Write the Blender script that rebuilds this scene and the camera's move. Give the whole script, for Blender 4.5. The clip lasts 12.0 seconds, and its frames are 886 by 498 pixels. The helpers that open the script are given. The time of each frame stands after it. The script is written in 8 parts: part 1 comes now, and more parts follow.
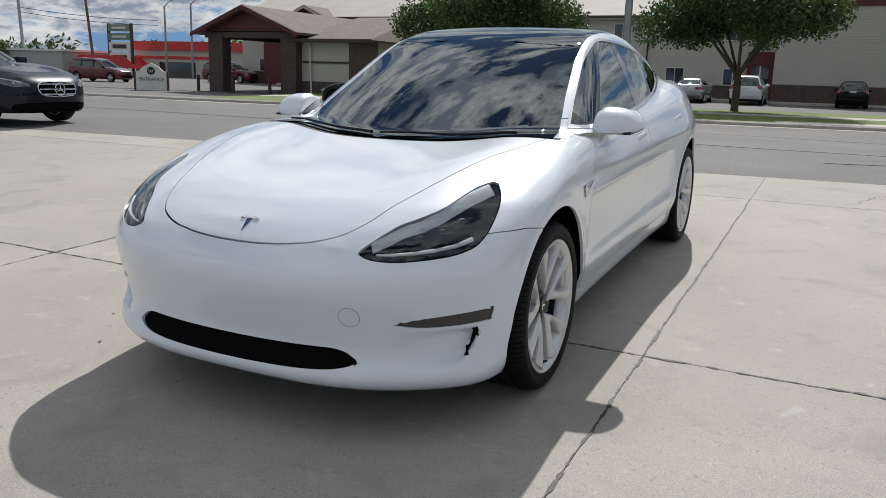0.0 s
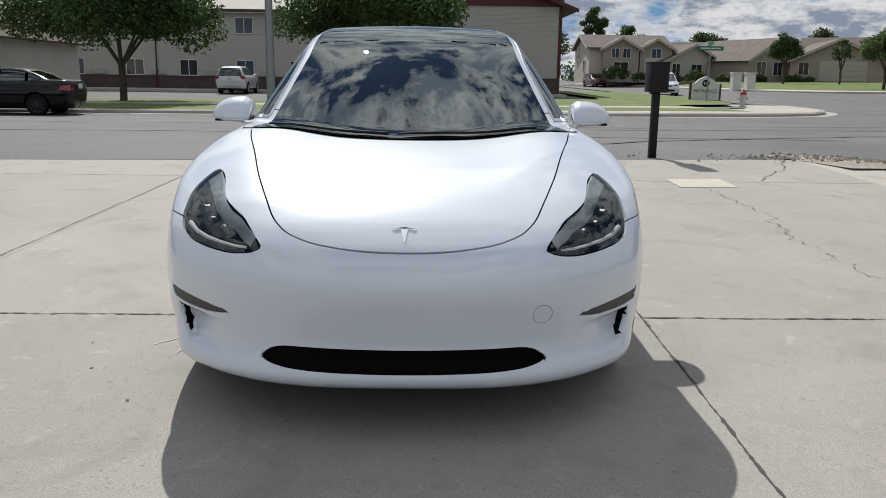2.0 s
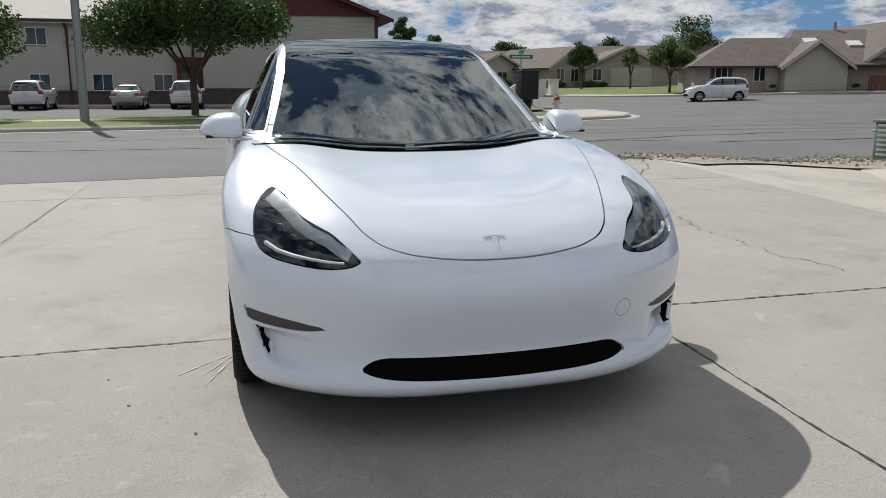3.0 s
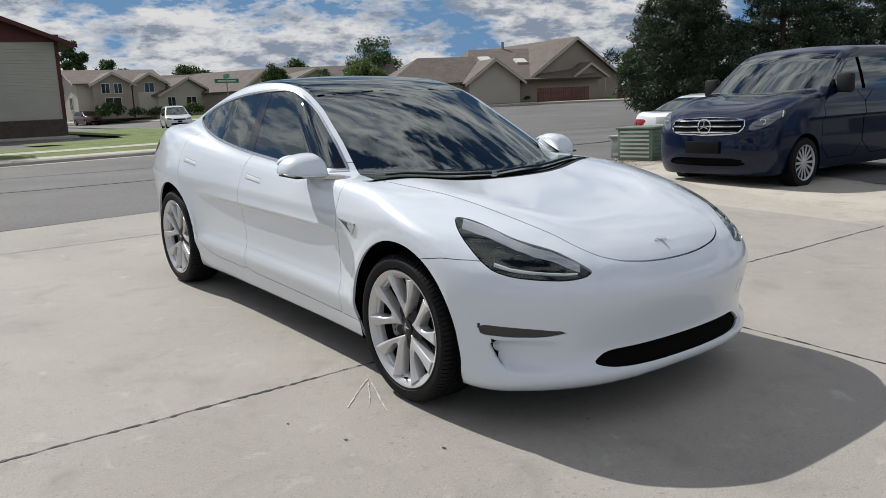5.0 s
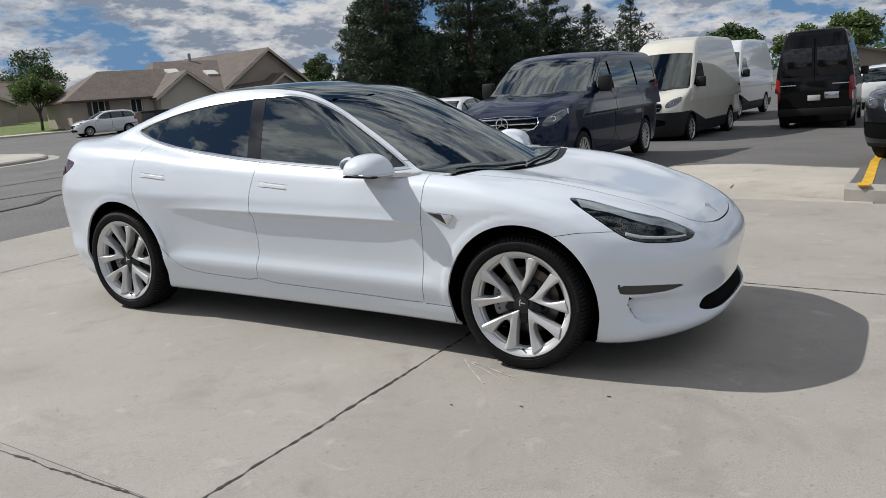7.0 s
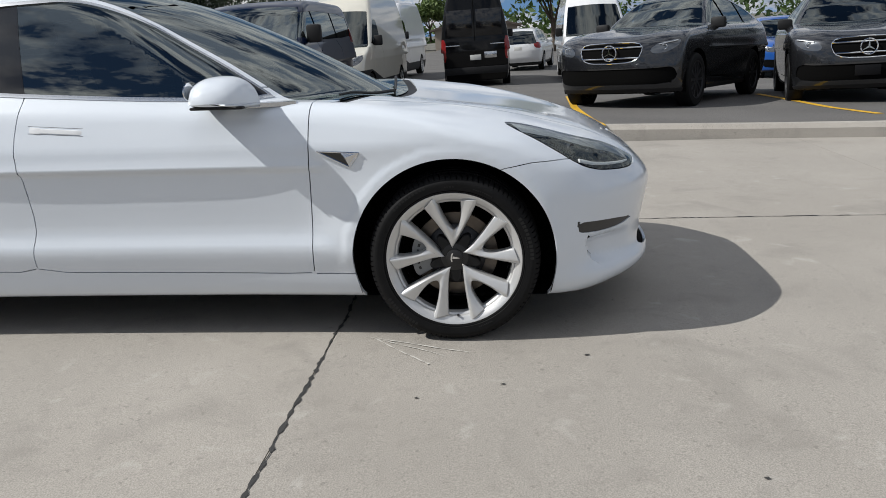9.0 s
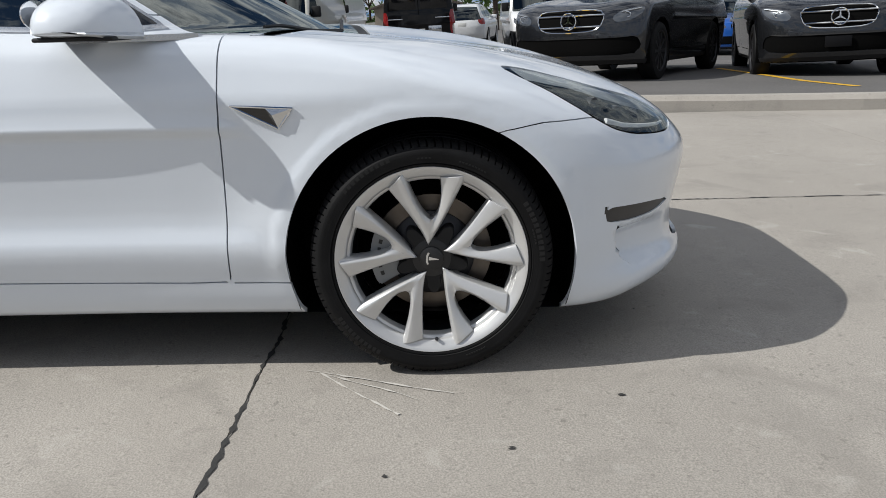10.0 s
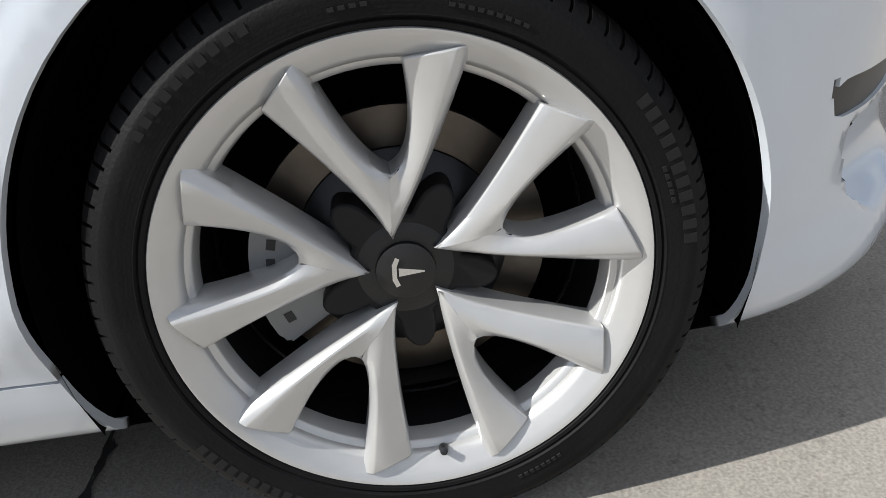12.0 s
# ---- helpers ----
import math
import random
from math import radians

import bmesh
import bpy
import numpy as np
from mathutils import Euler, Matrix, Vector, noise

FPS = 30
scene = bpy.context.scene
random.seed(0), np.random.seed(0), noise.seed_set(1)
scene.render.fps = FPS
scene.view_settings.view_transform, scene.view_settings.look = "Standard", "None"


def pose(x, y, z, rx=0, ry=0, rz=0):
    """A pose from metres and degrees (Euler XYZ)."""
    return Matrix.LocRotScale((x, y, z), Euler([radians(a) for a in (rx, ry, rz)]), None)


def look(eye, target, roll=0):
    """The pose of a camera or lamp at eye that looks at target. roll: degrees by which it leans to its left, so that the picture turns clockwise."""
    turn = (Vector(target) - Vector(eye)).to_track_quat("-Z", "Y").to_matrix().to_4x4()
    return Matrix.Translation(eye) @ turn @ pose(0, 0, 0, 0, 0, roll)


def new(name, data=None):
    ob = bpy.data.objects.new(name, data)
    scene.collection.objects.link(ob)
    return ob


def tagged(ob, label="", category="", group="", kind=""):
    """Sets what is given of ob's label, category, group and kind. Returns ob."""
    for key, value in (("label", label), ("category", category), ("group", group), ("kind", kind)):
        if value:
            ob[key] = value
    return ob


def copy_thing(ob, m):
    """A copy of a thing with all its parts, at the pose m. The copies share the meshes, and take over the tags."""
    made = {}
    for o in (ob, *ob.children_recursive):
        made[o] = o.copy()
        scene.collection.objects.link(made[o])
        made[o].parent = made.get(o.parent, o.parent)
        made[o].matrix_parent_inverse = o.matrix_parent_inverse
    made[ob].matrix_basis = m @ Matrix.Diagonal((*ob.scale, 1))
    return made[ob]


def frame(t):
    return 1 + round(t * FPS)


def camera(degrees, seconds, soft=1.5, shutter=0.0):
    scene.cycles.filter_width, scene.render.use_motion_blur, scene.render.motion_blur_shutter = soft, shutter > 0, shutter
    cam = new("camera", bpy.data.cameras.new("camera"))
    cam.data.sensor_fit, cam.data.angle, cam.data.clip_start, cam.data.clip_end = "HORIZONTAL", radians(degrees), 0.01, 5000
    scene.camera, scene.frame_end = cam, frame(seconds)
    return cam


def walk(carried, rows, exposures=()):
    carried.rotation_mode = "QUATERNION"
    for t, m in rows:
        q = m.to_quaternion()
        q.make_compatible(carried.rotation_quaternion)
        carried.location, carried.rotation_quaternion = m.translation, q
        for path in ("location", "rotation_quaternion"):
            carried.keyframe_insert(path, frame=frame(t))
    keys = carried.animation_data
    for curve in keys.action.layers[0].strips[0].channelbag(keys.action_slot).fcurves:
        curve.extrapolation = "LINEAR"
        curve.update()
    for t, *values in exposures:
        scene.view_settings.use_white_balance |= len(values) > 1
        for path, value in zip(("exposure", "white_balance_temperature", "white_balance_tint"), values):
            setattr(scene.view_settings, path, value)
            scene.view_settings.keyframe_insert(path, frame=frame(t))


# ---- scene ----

cam = camera(58.0, 12.0, soft=0.75)
# The slab that the car stands on rises gently towards the street: car and path are set out on it.
TILT = pose(0, 0, 0, 2.1, 0, 0)
PATH = [
    (0, (1.836, -2.866, 1.309), (0.98, -1.125, 0.822), 0.8),
    (0.5, (1.451, -3.015, 1.306), (0.768, -1.202, 0.813), 0.7),
    (1, (1.045, -3.145, 1.297), (0.563, -1.268, 0.801), 0.6),
    (1.5, (0.514, -3.258, 1.324), (0.324, -1.331, 0.825), 0.9),
    (2, (0.067, -3.316, 1.312), (0.114, -1.377, 0.824), 0.9),
    (2.5, (-0.396, -3.3, 1.312), (-0.119, -1.377, 0.838), 0.5),
    (3, (-0.873, -3.28, 1.316), (-0.374, -1.399, 0.855), 0.4),
    (5, (-2.78, -2.813, 1.414), (-1.603, -1.251, 0.996), -1.2),
    (5.5, (-3.235, -2.58, 1.417), (-1.922, -1.127, 1.013), -1.5),
    (6, (-3.667, -2.301, 1.434), (-2.224, -0.975, 1.035), -1.8),
    (6.5, (-4.019, -1.965, 1.425), (-2.452, -0.79, 1.023), -2.1),
    (7, (-4.301, -1.586, 1.424), (-2.615, -0.593, 1.007), -2.5),
    (7.2, (-4.392, -1.428, 1.425), (-2.662, -0.521, 0.997), -2.6),
    (9, (-3.868, -0.227, 1.183), (-1.945, -0.053, 0.662), -2.1),
    (9.5, (-3.396, -0.107, 1.057), (-1.47, -0.029, 0.521), -1.7),
    (10, (-2.978, -0.064, 0.988), (-1.061, -0.035, 0.419), -1.5),
    (10.5, (-2.608, -0.069, 0.894), (-0.698, -0.045, 0.3), -1.7),
    (11, (-2.253, -0.046, 0.836), (-0.366, -0.032, 0.171), -2.9),
    (11.5, (-1.919, -0.027, 0.777), (-0.069, -0.05, 0.017), -5.2),
    (12, (-1.651, -0.017, 0.717), (0.162, -0.078, -0.125), -8.6),
]
walk(cam, [(t, TILT @ look(eye, target, roll)) for t, eye, target, roll in PATH],
     exposures=[(0, -0.12), (3, -0.18), (5.5, -0.2), (7, -0.25), (9.5, -0.25), (11, -0.08), (12, 0.08)])

# ---- sky and sun ----
SUN_TO = Vector((-0.235, 1.038, 1.039)).normalized()      # towards the sun
SUN_EL = math.asin(SUN_TO.z)
SUN_AZ = math.atan2(SUN_TO.x, SUN_TO.y)


def make_world():
    world = bpy.data.worlds.new("sky")
    world.use_nodes = True
    nt = world.node_tree
    nt.nodes.clear()
    N, L = nt.nodes.new, nt.links.new
    out, bg = N("ShaderNodeOutputWorld"), N("ShaderNodeBackground")
    sky = N("ShaderNodeTexSky")
    sky.sky_type, sky.sun_disc = "NISHITA", False
    sky.sun_elevation, sky.sun_rotation = SUN_EL, SUN_AZ
    sky.air_density, sky.dust_density, sky.ozone_density = 1.0, 0.1, 4.0
    co = N("ShaderNodeTexCoord")
    sep = N("ShaderNodeSeparateXYZ")
    L(co.outputs["Generated"], sep.inputs[0])
    # cloud layer: flattened heaps, smaller towards the horizon
    up = N("ShaderNodeMath"); up.operation = "MAXIMUM"; up.inputs[1].default_value = 0.0
    L(sep.outputs["Z"], up.inputs[0])
    add = N("ShaderNodeMath"); add.operation = "ADD"; add.inputs[1].default_value = 0.75
    L(up.outputs[0], add.inputs[0])
    comb = N("ShaderNodeVectorMath"); comb.operation = "MULTIPLY"; comb.inputs[1].default_value = (1.0, 1.0, 2.7)
    far_down = N("ShaderNodeVectorMath"); far_down.operation = "DIVIDE"
    three = N("ShaderNodeCombineXYZ")
    for k in range(3):
        L(add.outputs[0], three.inputs[k])
    L(co.outputs["Generated"], comb.inputs[0]); L(comb.outputs[0], far_down.inputs[0]); L(three.outputs[0], far_down.inputs[1])

    def cloud_noise(drop):
        """Cloud thickness a little further down the sky."""
        k = N("ShaderNodeVectorMath"); k.operation = "ADD"; k.inputs[1].default_value = (0.0, 0.0, -drop)
        n = N("ShaderNodeTexNoise")
        n.inputs["Scale"].default_value, n.inputs["Detail"].default_value = 5.6, 9.0
        n.inputs["Roughness"].default_value, n.inputs["Distortion"].default_value = 0.62, 0.0
        L(far_down.outputs[0], k.inputs[0]); L(k.outputs[0], n.inputs["Vector"])
        return n

    big, lowdown = cloud_noise(0.0), cloud_noise(0.045)
    cover = N("ShaderNodeValToRGB")
    cover.color_ramp.elements[0].position, cover.color_ramp.elements[1].position = 0.425, 0.505
    L(big.outputs["Fac"], cover.inputs[0])
    diff = N("ShaderNodeMath"); diff.operation = "SUBTRACT"
    L(big.outputs["Fac"], diff.inputs[0]); L(lowdown.outputs["Fac"], diff.inputs[1])
    thick = N("ShaderNodeMath"); thick.operation = "MULTIPLY_ADD"
    thick.inputs[1].default_value = 0.45
    L(big.outputs["Fac"], thick.inputs[0]); L(diff.outputs[0], thick.inputs[2])
    tone = N("ShaderNodeValToRGB")
    e = tone.color_ramp.elements
    e[0].position, e[0].color = 0.17, (19.0, 19.0, 19.2, 1)
    e[1].position, e[1].color = 0.32, (6.4, 7.6, 9.8, 1)
    mid = e.new(0.24)
    mid.color = (14.2, 14.7, 15.6, 1)
    L(thick.outputs[0], tone.inputs[0])
    # cloud brightness is turned up towards the zenith, for stronger reflections in glass
    rise = N("ShaderNodeMath"); rise.operation = "POWER"; rise.inputs[1].default_value = 1.5
    L(up.outputs[0], rise.inputs[0])
    gain = N("ShaderNodeMath"); gain.operation = "MULTIPLY_ADD"; gain.inputs[1].default_value, gain.inputs[2].default_value = 0.85, 1.08
    L(rise.outputs[0], gain.inputs[0])
    lit = N("ShaderNodeVectorMath"); lit.operation = "SCALE"
    L(tone.outputs[0], lit.inputs[0]); L(gain.outputs[0], lit.inputs["Scale"])
    clear = N("ShaderNodeVectorMath"); clear.operation = "MULTIPLY"; clear.inputs[1].default_value = (1.15, 1.3, 1.4)
    L(sky.outputs[0], clear.inputs[0])
    # pale haze low over the horizon, under the clouds
    low = N("ShaderNodeMapRange"); low.inputs[1].default_value, low.inputs[2].default_value = 0.30, 0.0
    low.inputs[3].default_value, low.inputs[4].default_value = 0.0, 0.92
    L(up.outputs[0], low.inputs[0])
    haze = N("ShaderNodeMix"); haze.data_type = "RGBA"
    haze.inputs[7].default_value = (3.6, 7.7, 15.0, 1)
    L(low.outputs[0], haze.inputs[0]); L(clear.outputs[0], haze.inputs[6])
    mix = N("ShaderNodeMix"); mix.data_type = "RGBA"
    L(cover.outputs[0], mix.inputs[0]); L(haze.outputs[2], mix.inputs[6]); L(lit.outputs[0], mix.inputs[7])
    L(mix.outputs[2], bg.inputs[0])
    bg.inputs[1].default_value = 0.0375
    L(bg.outputs[0], out.inputs[0])
    scene.world = world


make_world()
sun_data = bpy.data.lights.new("sun", "SUN")
sun_data.energy, sun_data.angle, sun_data.color = 5.1, radians(0.53), (1.0, 0.985, 0.945)
sun = new("sun", sun_data)
sun.matrix_world = look(SUN_TO * 60, (0, 0, 0))
scene.view_settings.exposure = 0.0

# ---- materials ----
def mat(name, color, rough=0.5, metal=0.0, coat=0.0, vary=0.0, scale=4.0, bump=0.0, bump_scale=60.0, fine=0.0, spec=0.5, per_object=0.0):
    """A principled surface. vary: lightness variation at a large scale; fine: at a small one; bump: depth of grain in metres."""
    m = bpy.data.materials.new(name)
    m.use_nodes = True
    nt = m.node_tree
    N, L = nt.nodes.new, nt.links.new
    b = nt.nodes["Principled BSDF"]
    b.inputs["Base Color"].default_value = (*color, 1)
    b.inputs["Roughness"].default_value, b.inputs["Metallic"].default_value = rough, metal
    b.inputs["Coat Weight"].default_value, b.inputs["Coat Roughness"].default_value = coat, 0.03
    b.inputs["Specular IOR Level"].default_value = spec
    co = N("ShaderNodeTexCoord").outputs["Object"] if (vary or fine or bump) else None
    chain = None
    for amount, s, detail in ((vary, scale, 6.0), (fine, bump_scale, 3.0)):
        if not amount:
            continue
        n = N("ShaderNodeTexNoise")
        n.inputs["Scale"].default_value, n.inputs["Detail"].default_value = s, detail
        L(co, n.inputs["Vector"])
        r = N("ShaderNodeMapRange")
        r.inputs[1].default_value, r.inputs[2].default_value = 0.3, 0.7
        r.inputs[3].default_value, r.inputs[4].default_value = 1 - amount, 1 + amount
        L(n.outputs["Fac"], r.inputs[0])
        chain = (chain or []) + [r.outputs[0]]
    if per_object:
        info = N("ShaderNodeObjectInfo")
        r = N("ShaderNodeMapRange")
        r.inputs[3].default_value, r.inputs[4].default_value = 1 - per_object, 1 + per_object
        L(info.outputs["Random"], r.inputs[0])
        chain = (chain or []) + [r.outputs[0]]
    if chain:
        k = chain[0]
        for other in chain[1:]:
            mul = N("ShaderNodeMath"); mul.operation = "MULTIPLY"
            L(k, mul.inputs[0]); L(other, mul.inputs[1])
            k = mul.outputs[0]
        sc = N("ShaderNodeVectorMath"); sc.operation = "SCALE"
        sc.inputs[0].default_value = color
        L(k, sc.inputs["Scale"])
        L(sc.outputs[0], b.inputs["Base Color"])
    if bump:
        n = N("ShaderNodeTexNoise")
        n.inputs["Scale"].default_value, n.inputs["Detail"].default_value = bump_scale, 4.0
        L(co, n.inputs["Vector"])
        bp = N("ShaderNodeBump")
        bp.inputs["Strength"].default_value, bp.inputs["Distance"].default_value = 1.0, bump
        L(n.outputs["Fac"], bp.inputs["Height"])
        L(bp.outputs[0], b.inputs["Normal"])
    return m


def glass(name, tint, gloss=1.0, rough=0.0, ior=1.6):
    """A thin tinted pane: see-through, with a mirror image that grows towards the edge."""
    m = bpy.data.materials.new(name)
    m.use_nodes = True
    nt = m.node_tree
    nt.nodes.clear()
    N, L = nt.nodes.new, nt.links.new
    out, mix = N("ShaderNodeOutputMaterial"), N("ShaderNodeMixShader")
    tr, gl, fr = N("ShaderNodeBsdfTransparent"), N("ShaderNodeBsdfGlossy"), N("ShaderNodeFresnel")
    tr.inputs[0].default_value = (*tint, 1)
    gl.inputs[0].default_value = (gloss * 0.93, gloss, gloss * 0.97, 1)
    gl.inputs["Roughness"].default_value = rough
    fr.inputs[0].default_value = ior
    L(fr.outputs[0], mix.inputs[0]); L(tr.outputs[0], mix.inputs[1]); L(gl.outputs[0], mix.inputs[2])
    L(mix.outputs[0], out.inputs[0])
    return m


def concrete_mat(name, color, per_object=0.05):
    """Weathered broom-finished concrete: blotches, faint stains, pitting and sand grain."""
    m = mat(name, color, 0.88, vary=0.08, scale=0.9, fine=0.26, bump=0.0011, bump_scale=210, per_object=per_object)
    nt = m.node_tree
    N, L = nt.nodes.new, nt.links.new
    b = nt.nodes["Principled BSDF"]
    old = b.inputs["Base Color"].links[0].from_socket
    co = N("ShaderNodeNewGeometry").outputs["Position"]
    last = old
    for scale, lo, hi, depth, col, warp in ((0.35, 0.50, 0.72, 0.38, (0.26, 0.235, 0.205, 1), 1.5), (2.6, 0.55, 0.72, 0.40, (0.20, 0.185, 0.165, 1), 0.8), (42.0, 0.645, 0.70, 0.45, (0.14, 0.13, 0.115, 1), 0.0), (11.0, 0.58, 0.72, 0.22, (0.20, 0.185, 0.165, 1), 0.4), (7.0, 0.64, 0.78, 0.25, (0.62, 0.60, 0.56, 1), 0.6)):
        n = N("ShaderNodeTexNoise")
        n.inputs["Scale"].default_value, n.inputs["Detail"].default_value, n.inputs["Distortion"].default_value = scale, 5.0, warp
        L(co, n.inputs["Vector"])
        r = N("ShaderNodeMapRange")
        r.inputs[1].default_value, r.inputs[2].default_value, r.inputs[4].default_value = lo, hi, depth
        L(n.outputs["Fac"], r.inputs[0])
        mx = N("ShaderNodeMix"); mx.data_type = "RGBA"
        mx.inputs[7].default_value = col
        L(r.outputs[0], mx.inputs[0]); L(last, mx.inputs[6])
        last = mx.outputs[2]
    L(last, b.inputs["Base Color"])
    return m


def leaf_mat(name, dark, light):
    m = bpy.data.materials.new(name)
    m.use_nodes = True
    nt = m.node_tree
    N, L = nt.nodes.new, nt.links.new
    b = nt.nodes["Principled BSDF"]
    g = N("ShaderNodeNewGeometry")
    mx = N("ShaderNodeMix"); mx.data_type = "RGBA"
    mx.inputs[6].default_value, mx.inputs[7].default_value = (*dark, 1), (*light, 1)
    L(g.outputs["Random Per Island"], mx.inputs[0])
    L(mx.outputs[2], b.inputs["Base Color"])
    b.inputs["Roughness"].default_value = 0.6
    tr, sh = N("ShaderNodeBsdfTranslucent"), N("ShaderNodeMixShader")
    L(mx.outputs[2], tr.inputs[0])
    sh.inputs[0].default_value = 0.30
    L(b.outputs[0], sh.inputs[1]); L(tr.outputs[0], sh.inputs[2])
    L(sh.outputs[0], nt.nodes["Material Output"].inputs[0])
    return m


